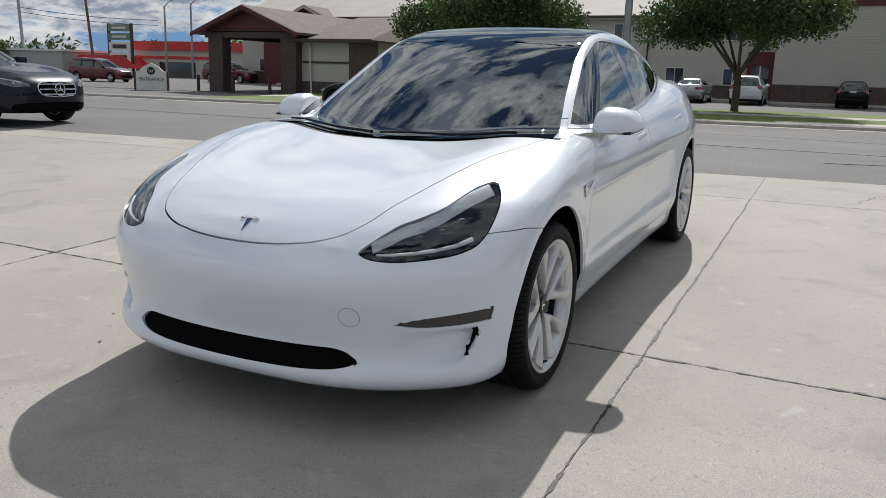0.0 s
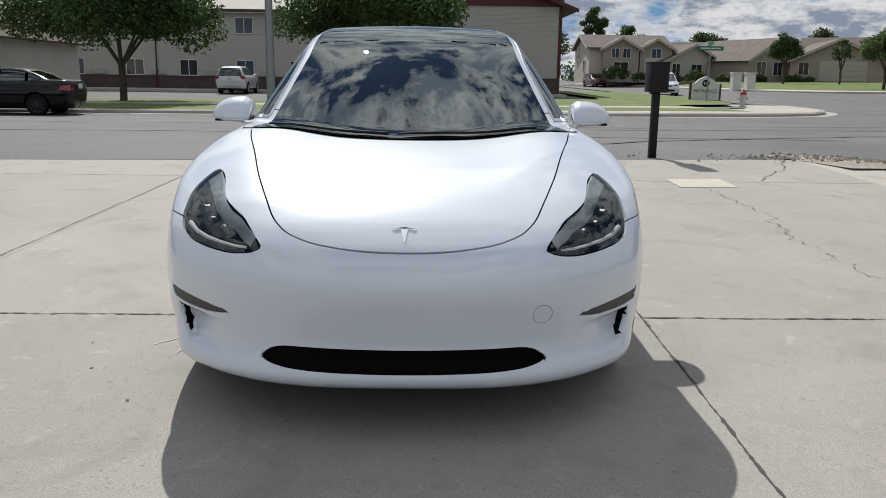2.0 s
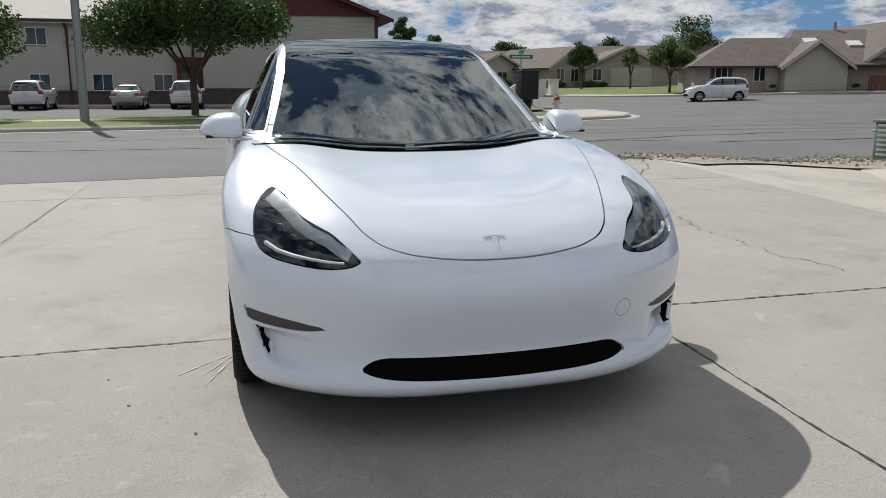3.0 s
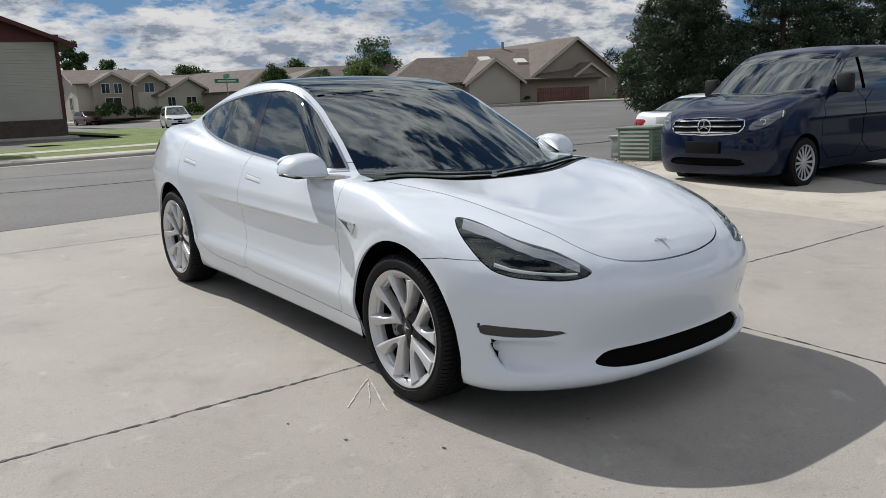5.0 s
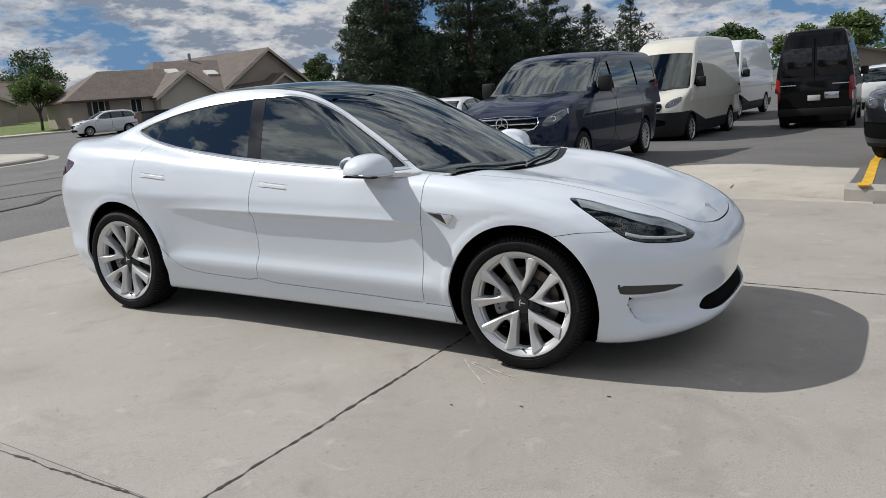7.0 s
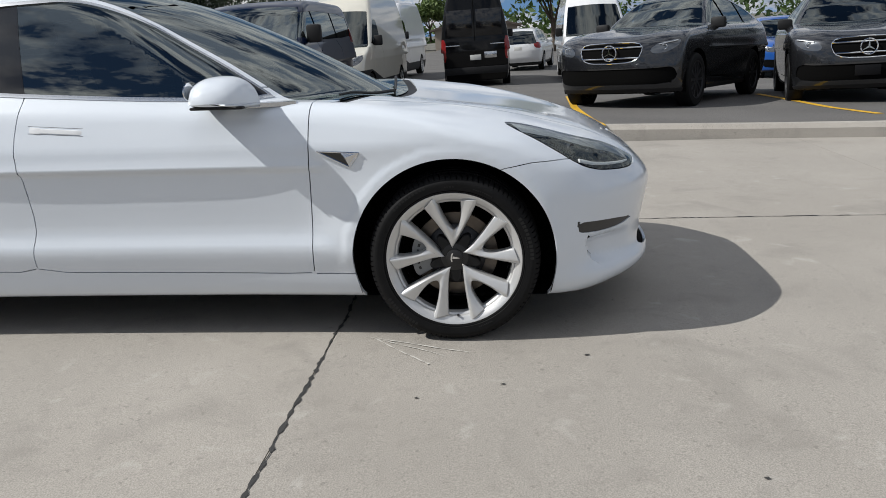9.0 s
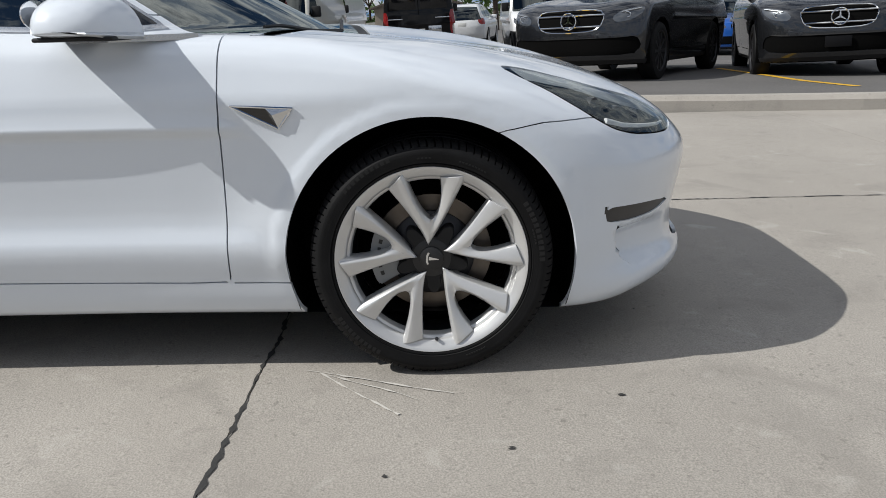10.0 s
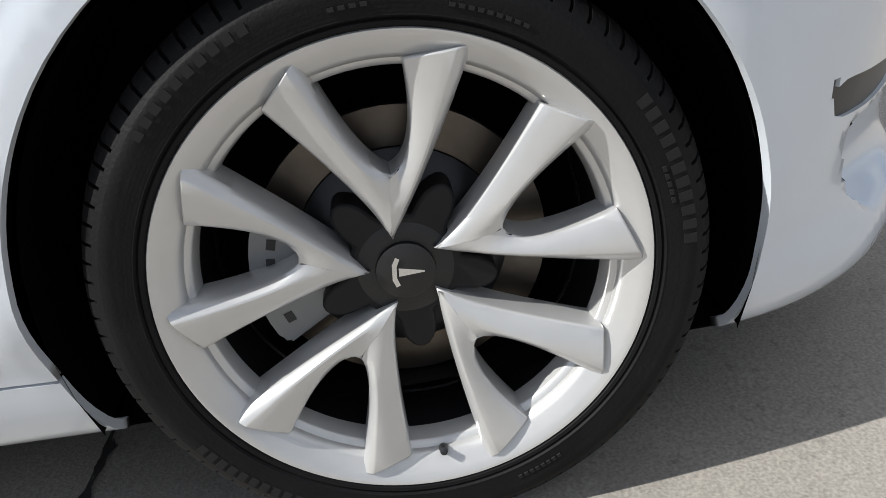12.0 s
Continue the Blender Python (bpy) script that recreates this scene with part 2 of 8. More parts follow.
M = dict(
    concrete=concrete_mat("concrete", (0.322, 0.298, 0.265)),
    curb_concrete=concrete_mat("curb_concrete", (0.36, 0.335, 0.30), 0.0),
    pale_concrete=concrete_mat("pale_concrete", (0.50, 0.455, 0.385), 0.0),
    walk_concrete=concrete_mat("walk_concrete", (0.42, 0.385, 0.33), 0.03),
    white_paint=mat("white_paint", (0.675, 0.72, 0.775), 0.30, 0.0, 1.0, vary=0.012, scale=1.5),
    black_trim=mat("black_trim", (0.008, 0.008, 0.009), 0.5, spec=0.3, vary=0.2, scale=9),
    gloss_black=mat("gloss_black", (0.006, 0.006, 0.007), 0.12, coat=0.5),
    vent_grey=mat("vent_grey", (0.045, 0.042, 0.040), 0.45, vary=0.1, scale=20),
    gap_black=mat("gap_black", (0.004, 0.004, 0.004), 0.9, spec=0.05),
    car_glass=glass("car_glass", (0.20, 0.25, 0.25), ior=2.45),
    clear_glass=glass("clear_glass", (0.82, 0.85, 0.86)),
    chrome=mat("chrome", (0.75, 0.76, 0.77), 0.08, 1.0),
    satin_chrome=mat("satin_chrome", (0.68, 0.69, 0.70), 0.2, 1.0),
    tyre_mark=mat("tyre_mark", (0.016, 0.016, 0.016), 0.75, spec=0.25),
    rubber=mat("rubber", (0.0075, 0.0075, 0.008), 0.62, spec=0.16, vary=0.25, scale=14, bump=0.0006, bump_scale=220),
    rim_silver=mat("rim_silver", (0.60, 0.60, 0.595), 0.30, 0.45, 0.5, vary=0.03, scale=20),
    hub_plastic=mat("hub_plastic", (0.012, 0.012, 0.013), 0.42, vary=0.1, scale=30, bump=0.0004, bump_scale=400),
    rim_dark=mat("rim_dark", (0.03, 0.03, 0.033), 0.4, 0.4),
    disc_steel=mat("disc_steel", (0.13, 0.112, 0.095), 0.38, 0.9, vary=0.15, scale=30),
    caliper_grey=mat("caliper_grey", (0.22, 0.23, 0.24), 0.4, 0.5),
    handle_white=mat("handle_white", (0.72, 0.73, 0.74), 0.3, 0.0, 1.0),
    lamp_lens=glass("lamp_lens", (0.80, 0.82, 0.84)),
    lamp_dark=mat("lamp_dark", (0.012, 0.013, 0.015), 0.35),
    lamp_white=mat("lamp_white", (0.82, 0.83, 0.84), 0.25),
    lamp_grey=mat("lamp_grey", (0.55, 0.57, 0.59), 0.18, 0.5),
    lamp_eye=mat("lamp_eye", (0.05, 0.055, 0.065), 0.05, 0.5), seam_grey=mat("seam_grey", (0.16, 0.16, 0.17), 0.6),
    tail_red=mat("tail_red", (0.035, 0.004, 0.004), 0.08, coat=1.0),
    seat_cloth=mat("seat_cloth", (0.03, 0.03, 0.032), 0.7, vary=0.15),
    seat_pale=mat("seat_pale", (0.55, 0.55, 0.53), 0.6),
    
    asphalt=mat("asphalt", (0.125, 0.120, 0.116), 0.9, vary=0.16, scale=0.35, fine=0.40, bump=0.005, bump_scale=45),
    lot_asphalt=mat("lot_asphalt", (0.112, 0.107, 0.102), 0.9, vary=0.14, scale=0.6, fine=0.25, bump=0.004, bump_scale=60),
    tar=mat("tar", (0.035, 0.034, 0.033), 0.7, vary=0.2, scale=3),
    lawn=mat("lawn", (0.105, 0.145, 0.026), 0.9, vary=0.3, scale=0.8, fine=0.5, bump=0.02, bump_scale=30),
    gravel=mat("gravel", (0.30, 0.26, 0.21), 0.95, vary=0.25, scale=2, fine=0.4, bump=0.02, bump_scale=18),
    earth=mat("earth", (0.13, 0.125, 0.105), 0.95, vary=0.2, scale=0.08, fine=0.2, bump_scale=1.5),
    yellow_line=mat("yellow_line", (0.62, 0.36, 0.02), 0.7, vary=0.2, scale=12),
    siding=mat("siding", (0.46, 0.44, 0.385), 0.7, vary=0.05, scale=0.6),
    house_siding=mat("house_siding", (0.33, 0.28, 0.235), 0.75, vary=0.06, scale=0.5),
    house_pale=mat("house_pale", (0.45, 0.41, 0.35), 0.75, vary=0.05, scale=0.5),
    shingle=mat("shingle", (0.125, 0.10, 0.085), 0.9, vary=0.15, scale=1.2, fine=0.3, bump=0.01, bump_scale=9),
    dark_brick=mat("dark_brick", (0.075, 0.055, 0.048), 0.85, vary=0.2, scale=3, fine=0.2, bump_scale=12),
    oxblood=mat("oxblood", (0.085, 0.010, 0.012), 0.55, vary=0.12, scale=2),
    bright_red=mat("bright_red", (0.52, 0.03, 0.03), 0.5, vary=0.1, scale=1),
    brown_trim=mat("brown_trim", (0.055, 0.035, 0.028), 0.6, vary=0.1, scale=3),
    window_frame=mat("window_frame", (0.62, 0.60, 0.55), 0.5),
    window_pane=mat("window_pane", (0.025, 0.03, 0.035), 0.06, 0.0, 0.6),
    fence_wood=mat("fence_wood", (0.105, 0.045, 0.03), 0.8, vary=0.2, scale=2, per_object=0.15),
    bark=mat("bark", (0.085, 0.065, 0.05), 0.95, vary=0.25, scale=6, bump=0.02, bump_scale=14),
    steel_post=mat("steel_post", (0.30, 0.31, 0.31), 0.45, 0.6, vary=0.08, scale=3),
    wood_pole=mat("wood_pole", (0.12, 0.095, 0.075), 0.9, vary=0.2, scale=3),
    sign_green=mat("sign_green", (0.01, 0.17, 0.11), 0.4), sign_white=mat("sign_white", (0.66, 0.65, 0.60), 0.6, vary=0.06, scale=3),
    cabinet_green=mat("cabinet_green", (0.14, 0.21, 0.16), 0.5, vary=0.1, scale=4), cabinet_grey=mat("cabinet_grey", (0.33, 0.36, 0.33), 0.5, vary=0.1, scale=4),
    hydrant_paint=mat("hydrant_paint", (0.50, 0.47, 0.42), 0.5, vary=0.2, scale=9), hydrant_red=mat("hydrant_red", (0.30, 0.03, 0.03), 0.5),
    leaf=leaf_mat("leaf", (0.022, 0.05, 0.012), (0.085, 0.14, 0.035)),
    leaf_bright=leaf_mat("leaf_bright", (0.05, 0.09, 0.02), (0.15, 0.21, 0.06)),
    needle=leaf_mat("needle", (0.012, 0.024, 0.012), (0.058, 0.082, 0.042)),
)

M["white_paint"].node_tree.nodes["Principled BSDF"].inputs["Coat Roughness"].default_value = 0.07

# ---- mesh tools ----
def link_mesh(name, verts, faces, material, parent=None, normals=None, smooth=True, label="", sharp=None):
    me = bpy.data.meshes.new(name)
    me.from_pydata([tuple(map(float, v)) for v in verts], [], [tuple(map(int, f)) for f in faces])
    me.validate(clean_customdata=False)
    if smooth:
        me.shade_smooth()
    if normals is not None and len(me.vertices) == len(normals):
        me.normals_split_custom_set_from_vertices([tuple(map(float, n)) for n in normals])
    ob = new(name, me)
    for m in (material if isinstance(material, (list, tuple)) else [material]):
        me.materials.append(m)
    if parent is not None:
        ob.parent = parent
    return tagged(ob, label)


def part(name, bm, material, parent=None, label="", smooth=False):
    me = bpy.data.meshes.new(name)
    bm.normal_update()
    bm.to_mesh(me)
    bm.free()
    me.materials.append(material)
    if smooth:
        me.shade_smooth()
        me.set_sharp_from_angle(angle=radians(38))
    ob = new(name, me)
    if parent is not None:
        ob.parent = parent
    return tagged(ob, label)


def thing(name, m, label, category, group="", kind=""):
    ob = new(name)
    ob.empty_display_size = 0.2
    ob.matrix_world = m
    return tagged(ob, label, category, group, kind)


def box(bm, x0, x1, y0, y1, z0, z1, bevel=0.0, m=None):
    vs = [bm.verts.new((x, y, z)) for x in (x0, x1) for y in (y0, y1) for z in (z0, z1)]
    q = [(0, 1, 3, 2), (4, 6, 7, 5), (0, 4, 5, 1), (2, 3, 7, 6), (0, 2, 6, 4), (1, 5, 7, 3)]
    fs = [bm.faces.new([vs[i] for i in f]) for f in q]
    if bevel:
        es = list({e for f in fs for e in f.edges})
        r = bmesh.ops.bevel(bm, geom=es, offset=bevel, segments=2, affect="EDGES", profile=0.5)
        vs = list({v for f in r["faces"] for v in f.verts} | {v for v in vs if v.is_valid})
    if m is not None:
        bmesh.ops.transform(bm, matrix=m, verts=vs)
    return vs


def boxed(name, dims, material, parent=None, bevel=0.0, label="", m=None):
    bm = bmesh.new()
    box(bm, *dims, bevel=bevel, m=m)
    return part(name, bm, material, parent, label, smooth=bevel > 0)


def lathe(bm, profile, n=48, m=None, closed=False):
    """Turns (radius, height) points round the z axis."""
    rings = []
    for r, h in profile:
        rings.append([bm.verts.new((r * math.cos(2 * math.pi * i / n), r * math.sin(2 * math.pi * i / n), h)) for i in range(n)])
    if closed:
        rings.append(rings[0])
    for a, b in zip(rings, rings[1:]):
        for i in range(n):
            j = (i + 1) % n
            try:
                bm.faces.new((a[i], a[j], b[j], b[i]))
            except ValueError:
                pass
    vs = [v for r in rings for v in r]
    if not closed:
        for ring, flip in ((rings[0], True), (rings[-1], False)):
            try:
                bm.faces.new(ring[::-1] if flip else ring)
            except ValueError:
                pass
    if m is not None:
        bmesh.ops.transform(bm, matrix=m, verts=list(set(vs)))
    return vs


def tube(bm, pts, radius, n=8, r_end=None):
    """A round bar along points, tapering to r_end."""
    rings, count = [], len(pts)
    for i, p in enumerate(pts):
        p = Vector(p)
        a, b = Vector(pts[max(i - 1, 0)]), Vector(pts[min(i + 1, count - 1)])
        q = (b - a).normalized().to_track_quat("Z", "Y")
        r = radius if r_end is None else radius + (r_end - radius) * i / (count - 1)
        rings.append([bm.verts.new(p + q @ Vector((r * math.cos(2 * math.pi * k / n), r * math.sin(2 * math.pi * k / n), 0))) for k in range(n)])
    for a, b in zip(rings, rings[1:]):
        for k in range(n):
            bm.faces.new((a[k], a[(k + 1) % n], b[(k + 1) % n], b[k]))
    bm.faces.new(rings[0][::-1]), bm.faces.new(rings[-1])


def prism(bm, outline, depth0, depth1, m):
    """A flat outline (u, v) given thickness from depth0 to depth1, laid by the matrix m (u to x, v to y, depth to z)."""
    a = [bm.verts.new(m @ Vector((u, v, depth0))) for u, v in outline]
    b = [bm.verts.new(m @ Vector((u, v, depth1))) for u, v in outline]
    n = len(a)
    bm.faces.new(a[::-1]), bm.faces.new(b)
    for i in range(n):
        bm.faces.new((a[i], a[(i + 1) % n], b[(i + 1) % n], b[i]))


# ---- shaped car bodies: a smooth solid, meshed and then cut along its seams ----
def rule(pts, sigma=0.05):
    """A smooth curve through (position, value) points."""
    p = np.array(pts, float)
    s = np.arange(p[0, 0] - 1.0, p[-1, 0] + 1.0, 0.01)
    v = np.interp(s, p[:, 0], p[:, 1])
    if sigma:
        k = np.exp(-0.5 * (np.arange(-60, 61) * 0.01 / sigma) ** 2)
        v = np.convolve(np.pad(v, 60, "edge"), k / k.sum(), "valid")
    return lambda t: np.interp(t, s, v)


def smax(a, b, k):
    h = np.clip(0.5 + 0.5 * (a - b) / k, 0, 1)
    return b + (a - b) * h + k * h * (1 - h)


def smin(a, b, k):
    return -smax(-a, -b, k)


def gradient(f, v, e=0.002):
    g = np.empty_like(v)
    for i in range(3):
        d = np.zeros(3)
        d[i] = e
        g[:, i] = (f(*(v + d).T) - f(*(v - d).T)) / (2 * e)
    return g


def settle(f, v, steps=4):
    """Moves points onto the solid's skin."""
    for _ in range(steps):
        g = gradient(f, v)
        v = v - (f(*v.T) / np.maximum((g ** 2).sum(1), 0.05))[:, None] * g
    return v


def skin(f, lo, hi, step):
    """The skin of the solid f < 0 as a net of quads."""
    ax = [np.arange(a, b + step, step) for a, b in zip(lo, hi)]
    F = f(*np.meshgrid(*ax, indexing="ij"))
    S = F < 0
    n = np.array(F.shape)
    acc, cnt = np.zeros((*(n - 1), 3)), np.zeros(n - 1)
    for i in (0, 1):
        for j in (0, 1):
            for axis in range(3):
                sl0, sl1 = [], []
                o = [(i, j)[k] for k in range(2)]
                idx = [0, 0, 0]
                other = [k for k in range(3) if k != axis]
                for k, v in zip(other, o):
                    idx[k] = v
                a = tuple(slice(idx[k], n[k] - 1 + idx[k]) if k != axis else slice(0, n[k] - 1) for k in range(3))
                b = tuple(slice(idx[k], n[k] - 1 + idx[k]) if k != axis else slice(1, n[k]) for k in range(3))
                fa, fb = F[a], F[b]
                cross = (fa < 0) != (fb < 0)
                t = np.where(cross, fa / np.where(cross, fa - fb, 1), 0)
                p = np.zeros((*cross.shape, 3))
                for k, v in zip(other, o):
                    p[..., k] = v
                p[..., axis] = t
                acc += np.where(cross[..., None], p, 0)
                cnt += cross
    cells = np.argwhere(cnt > 0)
    ids = -np.ones(n - 1, int)
    ids[tuple(cells.T)] = np.arange(len(cells))
    v = np.array(lo) + (cells + acc[tuple(cells.T)] / cnt[tuple(cells.T)][:, None]) * step
    quads = []
    for axis in range(3):
        u, w = [(1, 2), (2, 0), (0, 1)][axis]
        a = [slice(None)] * 3
        b = [slice(None)] * 3
        a[axis], b[axis] = slice(0, n[axis] - 1), slice(1, n[axis])
        cross = S[tuple(a)] != S[tuple(b)]
        where = np.argwhere(cross)
        ok = (where[:, u] > 0) & (where[:, w] > 0) & (where[:, u] < n[u] - 1) & (where[:, w] < n[w] - 1)
        where = where[ok]
        inside = S[tuple(where.T)]
        e = np.eye(3, dtype=int)
        q = np.stack([ids[tuple((where - e[u] - e[w]).T)], ids[tuple((where - e[w]).T)], ids[tuple(where.T)], ids[tuple((where - e[u]).T)]], 1)
        q[~inside] = q[~inside][:, ::-1]
        quads.append(q)
    return settle(f, v), [tuple(q) for q in np.concatenate(quads)]


def cut(verts, faces, values):
    """Splits the faces along values = 0."""
    s = values > 0
    extra, at, out = [], {}, []
    base = len(verts)
    vl = values

    def point(i, j):
        key = (i, j) if i < j else (j, i)
        if key not in at:
            t = vl[i] / (vl[i] - vl[j])
            t = min(max(t, 0.0), 1.0)
            at[key] = base + len(extra)
            extra.append(verts[i] + (verts[j] - verts[i]) * t)
        return at[key]

    n_in = np.array([len(f) for f in faces])
    flat = np.fromiter((i for f in faces for i in f), int, int(n_in.sum()))
    ups = np.add.reduceat(s[flat].astype(int), np.concatenate([[0], np.cumsum(n_in)[:-1]]))
    mixed = (ups > 0) & (ups < n_in)
    if not mixed.any():
        return verts, faces
    for f, both in zip(faces, mixed):
        if not both:
            out.append(f)
            continue
        a, b = [], []
        n = len(f)
        for x in range(n):
            i, j = f[x], f[(x + 1) % n]
            (a if s[i] else b).append(i)
            if s[i] != s[j]:
                p = point(i, j)
                a.append(p), b.append(p)
        for g in (a, b):
            if len(g) > 2:
                out.append(tuple(g))
    if extra:
        verts = np.concatenate([verts, np.array(extra)])
    return verts, out


def outline(pts, rounds=2):
    """A closed outline, its corners softened."""
    p = np.array(pts, float)
    for _ in range(rounds):
        q = np.roll(p, -1, 0)
        p = np.stack([p * 0.8 + q * 0.2, p * 0.2 + q * 0.8], 1).reshape(-1, 2)
    return p


def signed(p, u, v):
    """Distance from (u, v) to the closed outline p, negative inside."""
    best, inside = np.full(u.shape, 1e9), np.zeros(u.shape, bool)
    for (ax, ay), (bx, by) in zip(p, np.roll(p, -1, 0)):
        dx, dy = bx - ax, by - ay
        t = np.clip(((u - ax) * dx + (v - ay) * dy) / (dx * dx + dy * dy + 1e-12), 0, 1)
        best = np.minimum(best, (u - ax - t * dx) ** 2 + (v - ay - t * dy) ** 2)
        hit = ((ay > v) != (by > v)) & (u < (bx - ax) * (v - ay) / (by - ay + 1e-12) + ax)
        inside ^= hit
    d = np.sqrt(best)
    return np.where(inside, -d, d)


def below(pts, u, v):
    """Negative under the line through pts."""
    p = np.array(pts, float)
    return v - np.interp(u, p[:, 0], p[:, 1])


def middles(data, faces):
    """The mean of data over each face's corners."""
    n = np.array([len(f) for f in faces])
    flat = np.fromiter((i for f in faces for i in f), int, int(n.sum()))
    return np.add.reduceat(data[flat], np.concatenate([[0], np.cumsum(n)[:-1]]), axis=0) / n[:, None]


class Shell:
    """A meshed solid with named regions."""

    def __init__(self, f, lo, hi, step):
        self.f = f
        self.v, self.faces = skin(f, lo, hi, step)
        self.seams = []

    def seam(self, fn, gap=0.0):
        """Cuts along fn = 0, or on both sides of it to leave a gap."""
        for off in ((-gap / 2, gap / 2) if gap else (0.0,)):
            x, y, z = self.v.T
            self.v, self.faces = cut(self.v, self.faces, fn(x, y, z) + off + 1e-7)

    def finish(self, classify):
        """Groups the faces by the name that classify(x, y, z, normal) gives."""
        self.v = settle(self.f, self.v, 2)
        g = gradient(self.f, self.v)
        self.n = g / np.maximum(np.linalg.norm(g, axis=1), 1e-6)[:, None]
        c, cn = middles(self.v, self.faces), middles(self.n, self.faces)
        names = classify(*c.T, cn)
        self.groups = {}
        for f, name, m in zip(self.faces, names, c):
            if name:
                self.groups.setdefault(name, []).append((f, m))

    def take(self, key, name, material, parent, label="", lift=0.0, thick=0.0, keep=None):
        """Region `key` as a mesh object: lifted along the normals, with edges turned in by `thick`."""
        fs = self.groups.get(key, [])
        fs = [f for f, m in fs if keep is None or keep(m)]
        if not fs:
            return None
        used = sorted({i for f in fs for i in f})
        new_i = {o: k for k, o in enumerate(used)}
        n = self.n[used]
        v = self.v[used] + n * lift
        faces = [tuple(new_i[i] for i in f) for f in fs]
        vs, ns = v, n
        if thick:
            count = {}
            for f in faces:
                for a, b in zip(f, f[1:] + f[:1]):
                    count[(a, b)] = count.get((a, b), 0) + 1
            rim = [e for e in count if (e[1], e[0]) not in count]
            base = len(v)
            extra_v, extra_n, extra_f, made = [], [], [], {}
            for a, b in rim:
                q = []
                for i, down in ((b, 0), (a, 0), (a, 1), (b, 1)):
                    if (i, down) not in made:
                        made[(i, down)] = base + len(extra_v)
                        extra_v.append(v[i] - n[i] * thick * down)
                        (ex, ey, ez), (nx, ny, nz) = v[b] - v[a], n[i]
                        o = (ey * nz - ez * ny, ez * nx - ex * nz, ex * ny - ey * nx)
                        k = max(math.sqrt(o[0] ** 2 + o[1] ** 2 + o[2] ** 2), 1e-9)
                        extra_n.append((o[0] / k, o[1] / k, o[2] / k))
                    q.append(made[(i, down)])
                extra_f.append(tuple(q))
            if extra_v:
                vs, ns = np.concatenate([v, np.array(extra_v)]), np.concatenate([n, np.array(extra_n)])
                faces = faces + extra_f
        return link_mesh(name, vs, faces, material, parent, ns, label=label)

# ---- ground ----
def ease(v):
    v = np.clip(v, 0, 1)
    return v * v * (3 - 2 * v)


SLOPE = math.tan(radians(2.1))


def lie(x, y):
    """Height of the land at (x, y)."""
    z = np.interp(y, [-40, -15, 6.4, 22, 40, 60, 90], [-0.6, -15 * SLOPE, 6.4 * SLOPE, -0.1, 0.0, 0.2, 0.5])
    z = z - 0.4 * ease((x - 9) / 12) * np.clip((12 - y) / 6, 0, 1)
    z = z - 0.13 * ease((x - 5.0) / 3.0) * ease((y - 0.3) / 2.0) * ease((11 - y) / 3.0) * (1 - ease((x - 16) / 5))
    return z + 0.9 * ease((x - 15) / 30) * ease((y - 15) / 30)


def street_edge(x):
    """Where the concrete ends and the street begins."""
    return 6.30 + 0.085 * x


def sheet(name, outline_fn, xs, ys, lift, material, kind="structure", label="", category="", parent=None):
    """A sheet of ground over the grid xs, ys that follows the land; outline_fn(x, y) may warp the grid's places."""
    X, Y = np.meshgrid(np.array(xs, float), np.array(ys, float), indexing="ij")
    if outline_fn:
        X, Y = outline_fn(X, Y)
    Z = lie(X, Y) + lift(X, Y) if callable(lift) else lie(X, Y) + lift
    nx, ny = X.shape
    v = np.stack([X.ravel(), Y.ravel(), Z.ravel()], 1)
    f = [(i * ny + j, (i + 1) * ny + j, (i + 1) * ny + j + 1, i * ny + j + 1) for i in range(nx - 1) for j in range(ny - 1)]
    ob = link_mesh(name, v, f, material, parent)
    return tagged(ob, label, category, "", kind)


def steps(a, b, s):
    return np.linspace(a, b, max(2, int(round(abs(b - a) / s)) + 1))


far = [-2500, -900, -400, -200, -120]
gx = np.concatenate([far, steps(-80, 80, 2.0), [120, 200, 400, 900, 2500]])
gy = np.concatenate([far, steps(-80, 110, 2.0), [150, 250, 500, 1000, 2500]])
sheet("ground", None, gx, gy, -0.12, M["earth"], label="dull grey-brown open ground reaching the horizon", category="ground")
sheet("road", lambda X, Y: (X, street_edge(X) + (Y - 6.3)), steps(-60, 60, 2.0), np.concatenate([steps(6.3, 26, 0.9), [34, 44, 60, 90, 130]]), 0.0, M["asphalt"], label="worn grey asphalt street with dark sealed cracks", category="road")

XJ = [-13.8, -10.0, -6.27, -2.604, 1.17, 4.80]
YJ = [-14.2, -10.5, -6.85, -3.18, 0.505, 4.88]
pavement = tagged(new("pavement"), "sun-bleached concrete paving with open joints", "pavement", "", "structure")


def joint_x(x, y):
    """The joint west of the car runs slightly askew beyond the cross joint."""
    return x + (0.06 * max(y - 1.6, 0.0) if x == -2.604 else 0.0)


def slab_panel(x0, x1, ya0, ya1, yb0, yb1):
    g = 0.0018
    bm = bmesh.new()
    vs = []
    for z in (-0.14, 0.0):
        vs.append([bm.verts.new(TILT @ Vector(p)) for p in ((joint_x(x0, ya0) + g, ya0 + g, z), (joint_x(x1, yb0) - g, yb0 + g, z), (joint_x(x1, yb1) - g, yb1 - g, z), (joint_x(x0, ya1) + g, ya1 - g, z))])
    bm.faces.new(vs[1])
    for i in range(4):
        bm.faces.new((vs[0][i], vs[0][(i + 1) % 4], vs[1][(i + 1) % 4], vs[1][i]))
    return part("slab", bm, M["concrete"], pavement)


